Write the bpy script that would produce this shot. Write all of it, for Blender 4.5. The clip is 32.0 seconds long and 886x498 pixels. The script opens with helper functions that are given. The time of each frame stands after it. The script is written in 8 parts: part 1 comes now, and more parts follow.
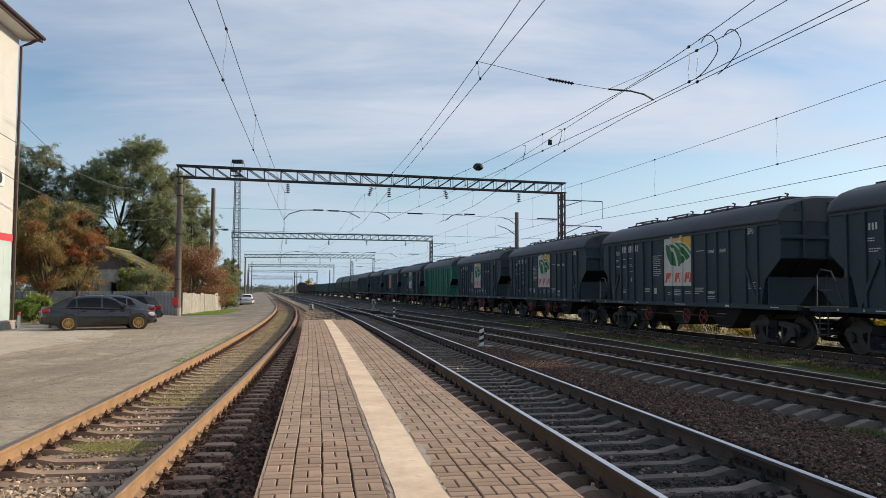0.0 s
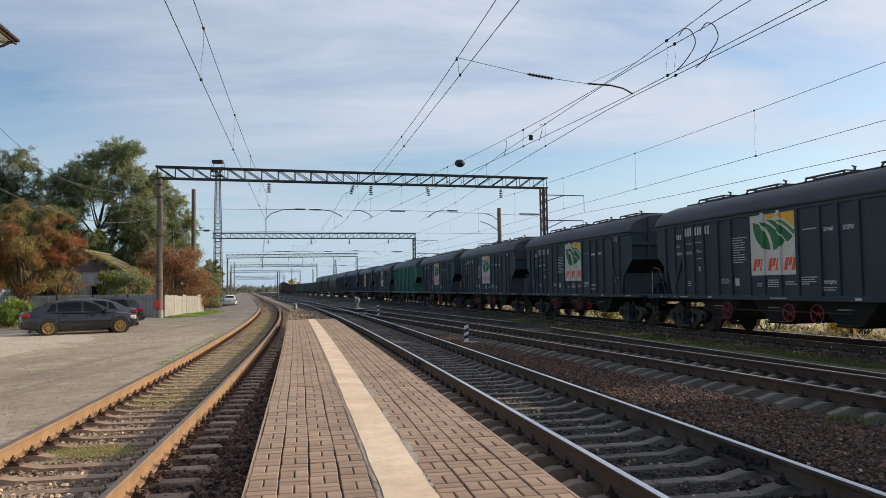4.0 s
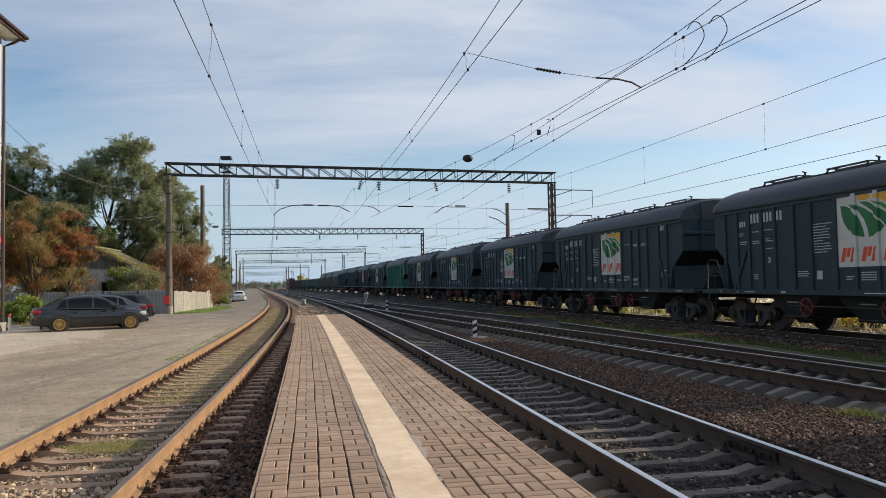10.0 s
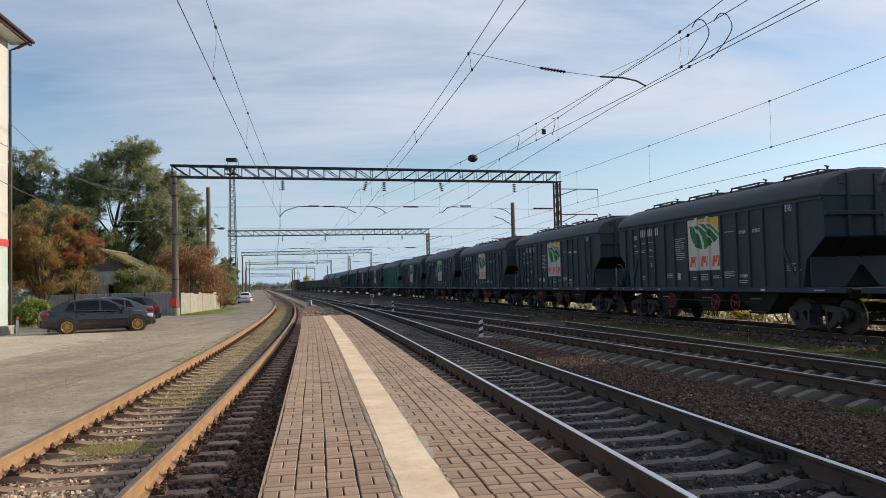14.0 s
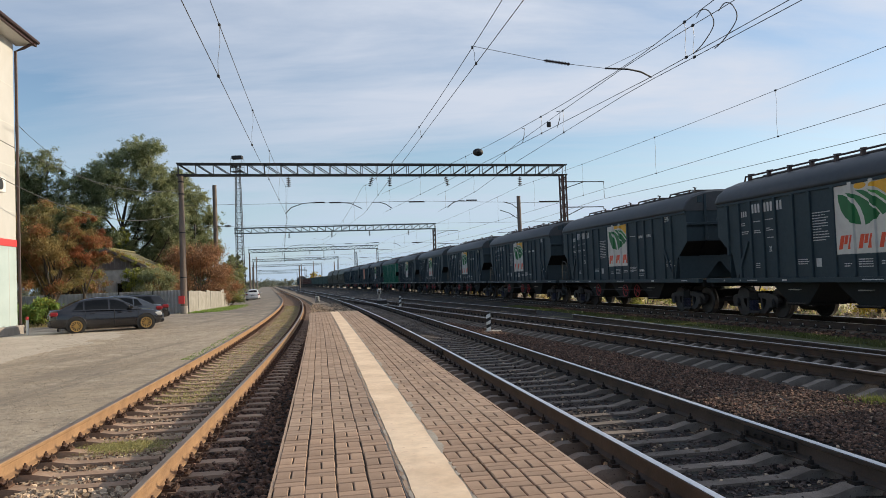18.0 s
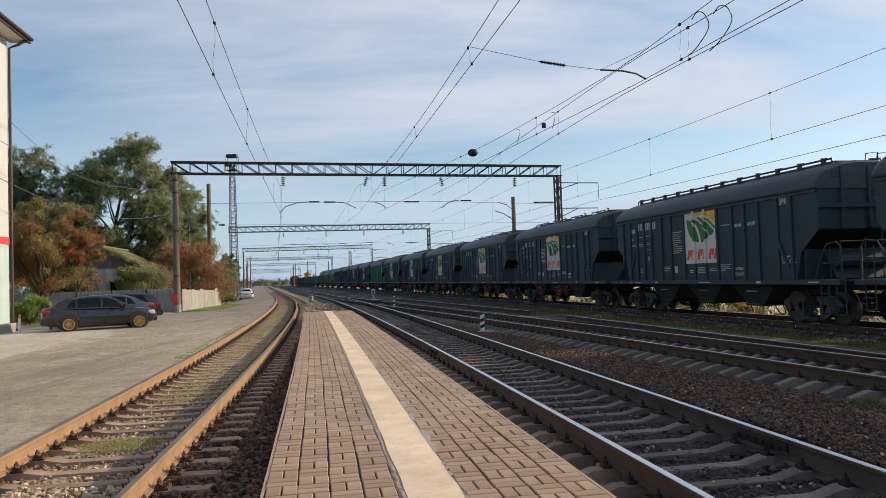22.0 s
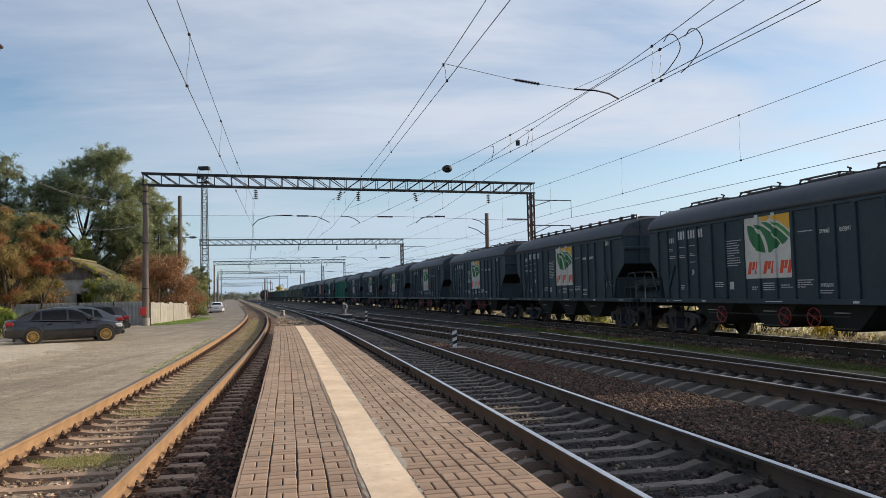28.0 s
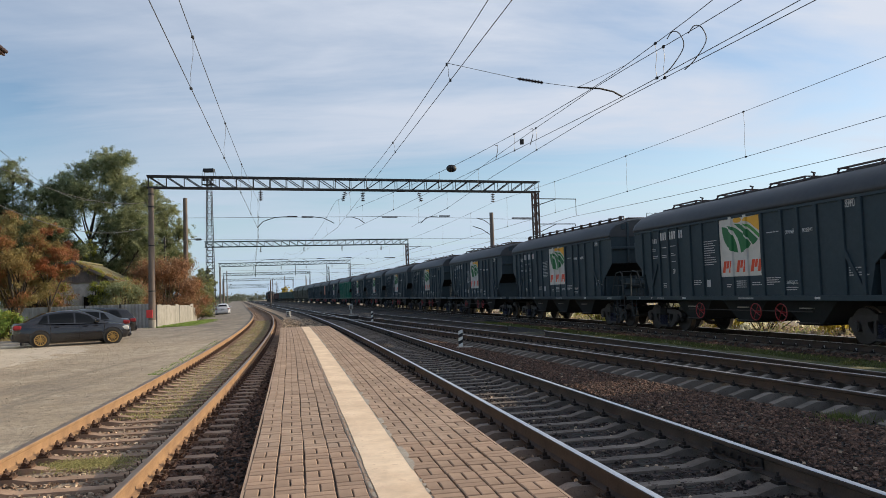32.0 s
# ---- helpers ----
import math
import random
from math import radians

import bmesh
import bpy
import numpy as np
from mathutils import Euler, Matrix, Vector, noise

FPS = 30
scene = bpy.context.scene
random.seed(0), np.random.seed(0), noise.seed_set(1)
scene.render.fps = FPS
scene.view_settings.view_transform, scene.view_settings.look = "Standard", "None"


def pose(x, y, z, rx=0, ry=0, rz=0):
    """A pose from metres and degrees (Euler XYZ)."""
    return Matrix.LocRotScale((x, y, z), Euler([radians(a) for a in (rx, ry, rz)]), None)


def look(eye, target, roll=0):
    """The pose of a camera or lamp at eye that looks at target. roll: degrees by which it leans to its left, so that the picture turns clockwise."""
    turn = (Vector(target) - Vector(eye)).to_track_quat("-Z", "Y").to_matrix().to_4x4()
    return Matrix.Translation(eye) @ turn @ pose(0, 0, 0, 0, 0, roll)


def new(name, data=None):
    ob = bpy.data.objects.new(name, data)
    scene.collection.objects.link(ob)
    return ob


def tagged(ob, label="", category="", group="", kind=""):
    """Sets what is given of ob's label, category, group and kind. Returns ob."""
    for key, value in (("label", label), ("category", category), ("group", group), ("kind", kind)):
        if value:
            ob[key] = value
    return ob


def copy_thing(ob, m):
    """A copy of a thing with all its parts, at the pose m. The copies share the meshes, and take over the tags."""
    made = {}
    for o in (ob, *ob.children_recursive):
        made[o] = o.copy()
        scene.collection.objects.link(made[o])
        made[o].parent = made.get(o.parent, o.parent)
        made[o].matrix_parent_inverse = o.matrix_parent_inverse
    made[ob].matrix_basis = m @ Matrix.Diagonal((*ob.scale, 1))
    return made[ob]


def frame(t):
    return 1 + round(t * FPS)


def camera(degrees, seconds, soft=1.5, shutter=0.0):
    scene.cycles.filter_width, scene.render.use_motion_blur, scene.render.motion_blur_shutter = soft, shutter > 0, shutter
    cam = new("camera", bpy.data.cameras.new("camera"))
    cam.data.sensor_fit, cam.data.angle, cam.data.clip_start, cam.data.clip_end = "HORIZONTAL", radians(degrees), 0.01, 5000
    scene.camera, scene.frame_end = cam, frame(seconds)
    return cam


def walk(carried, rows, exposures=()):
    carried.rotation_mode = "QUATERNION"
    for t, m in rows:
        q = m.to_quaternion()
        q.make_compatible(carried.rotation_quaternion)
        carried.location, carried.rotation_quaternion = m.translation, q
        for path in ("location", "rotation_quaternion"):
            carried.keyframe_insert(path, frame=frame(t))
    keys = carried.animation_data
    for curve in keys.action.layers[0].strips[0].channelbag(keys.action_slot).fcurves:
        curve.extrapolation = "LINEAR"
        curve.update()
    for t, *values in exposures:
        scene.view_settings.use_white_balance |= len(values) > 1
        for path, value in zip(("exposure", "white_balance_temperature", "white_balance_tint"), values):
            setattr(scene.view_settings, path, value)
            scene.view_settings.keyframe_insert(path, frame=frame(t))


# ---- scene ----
EYE = (0.0, 0.0, 1.583)
# seconds, tilt, lean and turn of a hand-held camera that stands on one spot
TURNS = [
    (0, 93.138, -0.209, -0.107), (0.5, 93.217, 0.166, -0.256), (1, 93.124, 0.322, -0.378), (1.5, 92.974, 0.412, -0.338),
    (2, 92.81, 0.271, -0.413), (2.5, 92.713, 0.237, -0.955), (3, 92.77, 0.327, -1.438), (3.5, 92.891, 0.693, -1.398),
    (5.5, 92.887, 1.094, -1.297), (6, 92.875, 1.074, -1.367), (6.5, 92.859, 1.267, -1.22), (7, 92.846, 1.365, -0.903),
    (7.5, 92.822, 1.47, -0.565), (8, 92.651, 1.5, -0.642), (8.5, 92.54, 1.586, -0.829), (9, 92.529, 1.543, -0.819),
    (9.5, 92.52, 1.242, -0.773), (10, 92.537, 1.105, -0.701), (10.5, 92.673, 1.411, -0.658), (11, 92.755, 1.605, -0.52),
    (11.5, 92.594, 1.522, -0.268), (12, 92.473, 1.548, -0.158), (12.5, 92.522, 1.584, -0.055), (13, 92.508, 1.648, 0.072),
    (13.5, 92.495, 1.497, -0.081), (14, 92.558, 1.488, -0.257), (14.5, 92.568, 1.743, -0.515), (16.5, 92.44, 2.168, -0.228),
    (17, 92.334, 2.216, 0.061), (17.5, 92.214, 2.256, 0.276), (18, 92.16, 2.252, 0.27), (18.5, 92.094, 2.26, 0.033),
    (19, 92.086, 2.154, -0.255), (19.5, 92.304, 1.919, -0.513), (20, 92.604, 1.626, -0.654), (20.5, 92.713, 1.567, -0.726),
    (21, 92.736, 1.372, -0.765), (21.5, 92.596, 1.487, -0.695), (22, 92.159, 1.908, -0.175), (22.5, 91.911, 2.09, 0.252),
    (23, 92.007, 2.221, -0.02), (23.5, 92.238, 2.254, -0.293), (24, 92.255, 1.876, -0.503), (24.5, 92.836, 0.745, -1.267),
    (25, 93.336, 0.324, -1.793), (25.5, 93.465, 0.143, -2.005), (27.5, 93.233, 1.124, -1.758), (28, 93.289, 1.302, -2.245),
    (28.5, 93.662, 1.447, -2.569), (29, 94.074, 1.536, -2.563), (29.5, 94.253, 1.519, -2.409), (30, 94.016, 1.508, -2.217),
    (30.5, 93.655, 1.501, -2.084), (31, 93.372, 1.601, -1.931), (31.5, 93.222, 1.82, -1.912), (32, 93.277, 1.836, -1.831),
]
cam = camera(61.0, 32.0, soft=0.5)
walk(cam, [(t, pose(*EYE, rx, ry, rz)) for t, rx, ry, rz in TURNS])

# ---------------- light ----------------
SUN_TURN, SUN_RISE = radians(75.0), radians(20.5)   # to the right of +y, above the horizon
sun_way = Vector((math.sin(SUN_TURN) * math.cos(SUN_RISE), math.cos(SUN_TURN) * math.cos(SUN_RISE), math.sin(SUN_RISE)))
sun = new("sun", bpy.data.lights.new("sun", "SUN"))
sun.data.energy, sun.data.angle, sun.data.color = 5.0, radians(0.6), (1.0, 0.84, 0.62)
sun.matrix_world = look(sun_way * 50, (0, 0, 0))


def build_world():
    world = bpy.data.worlds.new("world")
    scene.world = world
    world.use_nodes = True
    nt = world.node_tree
    nt.nodes.clear()
    n, l = nt.nodes.new, nt.links.new
    out, bg = n("ShaderNodeOutputWorld"), n("ShaderNodeBackground")
    sky = n("ShaderNodeTexSky")
    sky.sky_type, sky.sun_disc = "NISHITA", False
    sky.sun_elevation, sky.sun_rotation = SUN_RISE, SUN_TURN
    sky.air_density, sky.dust_density, sky.ozone_density = 1.0, 0.6, 2.0
    co, sep = n("ShaderNodeTexCoord"), n("ShaderNodeSeparateXYZ")
    l(co.outputs["Generated"], sep.inputs[0])
    up = n("ShaderNodeMath"); up.operation = "ADD"; up.inputs[1].default_value = 0.13
    l(sep.outputs["Z"], up.inputs[0])
    flat = n("ShaderNodeVectorMath"); flat.operation = "DIVIDE"
    both = n("ShaderNodeCombineXYZ")
    for k in range(3):
        l(up.outputs[0], both.inputs[k])
    l(co.outputs["Generated"], flat.inputs[0]); l(both.outputs[0], flat.inputs[1])
    mp = n("ShaderNodeMapping"); mp.inputs["Scale"].default_value = (0.55, 1.15, 0.0)
    mp.inputs["Rotation"].default_value = (0, 0, radians(-14)); mp.inputs["Location"].default_value = (1.3, 0.45, 0)
    l(flat.outputs[0], mp.inputs[0])
    big = n("ShaderNodeTexNoise"); big.inputs["Scale"].default_value = 0.85; big.inputs["Detail"].default_value = 9; big.inputs["Roughness"].default_value = 0.55
    big.inputs["Distortion"].default_value = 0.5
    l(mp.outputs[0], big.inputs["Vector"])
    ramp = n("ShaderNodeValToRGB")
    ramp.color_ramp.elements[0].position, ramp.color_ramp.elements[1].position = 0.37, 0.63
    l(big.outputs["Fac"], ramp.inputs[0])
    high = n("ShaderNodeMapRange"); high.inputs["From Min"].default_value = 0.0; high.inputs["From Max"].default_value = 0.35
    high.inputs["To Min"].default_value = 0.75; high.inputs["To Max"].default_value = 0.95
    l(sep.outputs["Z"], high.inputs["Value"])
    fac = n("ShaderNodeMath"); fac.operation = "MULTIPLY"
    l(ramp.outputs[0], fac.inputs[0]); l(high.outputs[0], fac.inputs[1])
    # clouds are brighter towards the sun
    dot = n("ShaderNodeVectorMath"); dot.operation = "DOT_PRODUCT"; dot.inputs[1].default_value = sun_way
    l(co.outputs["Generated"], dot.inputs[0])
    glow = n("ShaderNodeMapRange"); glow.inputs["From Min"].default_value = -0.3
    l(dot.outputs["Value"], glow.inputs["Value"])
    shine = n("ShaderNodeMix"); shine.data_type = "RGBA"
    shine.inputs["A"].default_value, shine.inputs["B"].default_value = CLOUD_FAR, CLOUD_SUN
    l(glow.outputs[0], shine.inputs["Factor"])
    side = n("ShaderNodeMapRange"); side.inputs["From Min"].default_value = -0.35; side.inputs["From Max"].default_value = 0.4
    side.inputs["To Min"].default_value = 0.5; side.inputs["To Max"].default_value = 1.15
    l(dot.outputs["Value"], side.inputs["Value"])
    thin = n("ShaderNodeMath"); thin.operation = "MULTIPLY"
    l(fac.outputs[0], thin.inputs[0]); l(side.outputs[0], thin.inputs[1])
    streak = n("ShaderNodeMapping"); streak.inputs["Scale"].default_value = (0.7, 3.2, 0.0); streak.inputs["Rotation"].default_value = (0, 0, radians(-20))
    l(flat.outputs[0], streak.inputs[0])
    wisp = n("ShaderNodeTexNoise"); wisp.inputs["Scale"].default_value = 1.6; wisp.inputs["Detail"].default_value = 10; wisp.inputs["Roughness"].default_value = 0.6; wisp.inputs["Distortion"].default_value = 0.9
    l(streak.outputs[0], wisp.inputs["Vector"])
    veil = n("ShaderNodeMapRange"); veil.inputs["From Min"].default_value = 0.3; veil.inputs["From Max"].default_value = 0.7
    veil.inputs["To Min"].default_value = -0.1; veil.inputs["To Max"].default_value = 0.1
    l(wisp.outputs["Fac"], veil.inputs["Value"])
    bank = n("ShaderNodeMapRange"); bank.inputs["From Min"].default_value = 0.25; bank.inputs["From Max"].default_value = 0.75
    bank.inputs["To Max"].default_value = 0.22
    l(dot.outputs["Value"], bank.inputs["Value"])
    more = n("ShaderNodeMath"); more.operation = "ADD"
    l(thin.outputs[0], more.inputs[0]); l(bank.outputs[0], more.inputs[1])
    lift = n("ShaderNodeMath"); lift.operation = "MULTIPLY_ADD"; lift.inputs[1].default_value = 0.12
    l(big.outputs["Fac"], lift.inputs[0]); l(sep.outputs["Z"], lift.inputs[2])
    low = n("ShaderNodeMapRange"); low.interpolation_type = "SMOOTHSTEP"; low.inputs["From Min"].default_value = 0.20; low.inputs["From Max"].default_value = 0.265
    high_ = n("ShaderNodeMapRange"); high_.interpolation_type = "SMOOTHSTEP"; high_.inputs["From Min"].default_value = 0.27; high_.inputs["From Max"].default_value = 0.33
    high_.inputs["To Min"].default_value, high_.inputs["To Max"].default_value = 1.0, 0.0
    away = n("ShaderNodeMapRange"); away.inputs["From Min"].default_value = -0.2; away.inputs["From Max"].default_value = 0.25
    away.inputs["To Min"].default_value, away.inputs["To Max"].default_value = -0.42, 0.0
    l(lift.outputs[0], low.inputs["Value"]); l(lift.outputs[0], high_.inputs["Value"]); l(dot.outputs["Value"], away.inputs["Value"])
    strip_ = n("ShaderNodeMath"); strip_.operation = "MULTIPLY"; l(low.outputs[0], strip_.inputs[0]); l(high_.outputs[0], strip_.inputs[1])
    clear = n("ShaderNodeMath"); clear.operation = "MULTIPLY_ADD"
    l(strip_.outputs[0], clear.inputs[0]); l(away.outputs[0], clear.inputs[1]); l(more.outputs[0], clear.inputs[2])
    whole = n("ShaderNodeMath"); whole.operation = "ADD"; whole.use_clamp = True
    l(clear.outputs[0], whole.inputs[0]); l(veil.outputs[0], whole.inputs[1])
    fac = whole
    mix = n("ShaderNodeMix"); mix.data_type = "RGBA"
    l(fac.outputs[0], mix.inputs["Factor"]); l(sky.outputs[0], mix.inputs["A"]); l(shine.outputs["Result"], mix.inputs["B"])
    near = n("ShaderNodeMapRange"); near.inputs["From Min"].default_value = -0.02; near.inputs["From Max"].default_value = 0.17
    near.inputs["To Min"].default_value = 0.7; near.inputs["To Max"].default_value = 0.0; near.interpolation_type = "SMOOTHSTEP"
    l(sep.outputs["Z"], near.inputs["Value"])
    hazy = n("ShaderNodeMix"); hazy.data_type = "RGBA"; hazy.inputs["B"].default_value = HAZE
    l(near.outputs[0], hazy.inputs["Factor"]); l(mix.outputs["Result"], hazy.inputs["A"])
    mix = hazy
    l(mix.outputs["Result"], bg.inputs[0]); bg.inputs[1].default_value = SKY_STRENGTH
    l(bg.outputs[0], out.inputs[0])


CLOUD_FAR, CLOUD_SUN, HAZE, SKY_STRENGTH = (3.7, 4.15, 4.95, 1), (4.85, 5.2, 5.9, 1), (2.75, 4.0, 5.6, 1), 0.15
scene.view_settings.exposure = 0.0
build_world()


# ---------------- materials ----------------
def mat(name, col, col2=None, rough=0.75, metal=0.0, scale=3.0, fine=40.0, var=0.25, bump=0.25, rnd=0.0, dist=0.01, island=0.0, spots=None, spot_at=0.62, coat=0.0, trans=0.0, spec=0.5):
    """Two-scale noise between col and col2, fine grain on top, bump from the grain; rnd varies whole pieces."""
    m = bpy.data.materials.new(name)
    m.use_nodes = True
    nt = m.node_tree
    n, l = nt.nodes.new, nt.links.new
    b = nt.nodes["Principled BSDF"]
    b.inputs["Roughness"].default_value, b.inputs["Metallic"].default_value = rough, metal
    b.inputs["Coat Weight"].default_value, b.inputs["Specular IOR Level"].default_value = coat, spec
    col2 = col2 or tuple(c * (1 - var) for c in col)
    co = n("ShaderNodeTexCoord")
    big, small = n("ShaderNodeTexNoise"), n("ShaderNodeTexNoise")
    for x, s, d in ((big, scale, 6), (small, fine, 4)):
        x.inputs["Scale"].default_value, x.inputs["Detail"].default_value = s, d
        x.inputs["Roughness"].default_value = 0.6
        l(co.outputs["Object"], x.inputs["Vector"])
    ramp = n("ShaderNodeMapRange"); ramp.inputs["From Min"].default_value = 0.35; ramp.inputs["From Max"].default_value = 0.65
    l(big.outputs["Fac"], ramp.inputs["Value"])
    mix = n("ShaderNodeMix"); mix.data_type = "RGBA"
    mix.inputs["A"].default_value, mix.inputs["B"].default_value = (*col, 1), (*col2, 1)
    l(ramp.outputs[0], mix.inputs["Factor"])
    last = mix.outputs["Result"]
    if spots:
        sp = n("ShaderNodeMapRange"); sp.inputs["From Min"].default_value = spot_at; sp.inputs["From Max"].default_value = spot_at + 0.06
        l(small.outputs["Fac"], sp.inputs["Value"])
        m2 = n("ShaderNodeMix"); m2.data_type = "RGBA"; m2.inputs["B"].default_value = (*spots, 1)
        l(sp.outputs[0], m2.inputs["Factor"]); l(last, m2.inputs["A"]); last = m2.outputs["Result"]
    val = n("ShaderNodeMapRange"); val.inputs["To Min"].default_value, val.inputs["To Max"].default_value = 1 - var, 1 + var
    l(small.outputs["Fac"], val.inputs["Value"])
    hsv = n("ShaderNodeHueSaturation")
    l(last, hsv.inputs["Color"])
    v = val.outputs[0]
    if rnd or island:
        info = n("ShaderNodeNewGeometry" if island else "ShaderNodeObjectInfo")
        r2 = n("ShaderNodeMapRange"); a = island or rnd
        r2.inputs["To Min"].default_value, r2.inputs["To Max"].default_value = 1 - a, 1 + a
        l(info.outputs["Random Per Island" if island else "Random"], r2.inputs["Value"])
        mu = n("ShaderNodeMath"); mu.operation = "MULTIPLY"
        l(v, mu.inputs[0]); l(r2.outputs[0], mu.inputs[1]); v = mu.outputs[0]
    l(v, hsv.inputs["Value"])
    l(hsv.outputs[0], b.inputs["Base Color"])
    if trans:
        b.inputs["Subsurface Weight"].default_value = 0.0
        tl = n("ShaderNodeBsdfTranslucent"); ms = n("ShaderNodeMixShader"); ms.inputs[0].default_value = trans
        l(hsv.outputs[0], tl.inputs[0]); l(b.outputs[0], ms.inputs[1]); l(tl.outputs[0], ms.inputs[2])
        l(ms.outputs[0], nt.nodes["Material Output"].inputs[0])
    if bump:
        bp = n("ShaderNodeBump"); bp.inputs["Strength"].default_value, bp.inputs["Distance"].default_value = bump, dist
        l(small.outputs["Fac"], bp.inputs["Height"]); l(bp.outputs[0], b.inputs["Normal"])
    return m


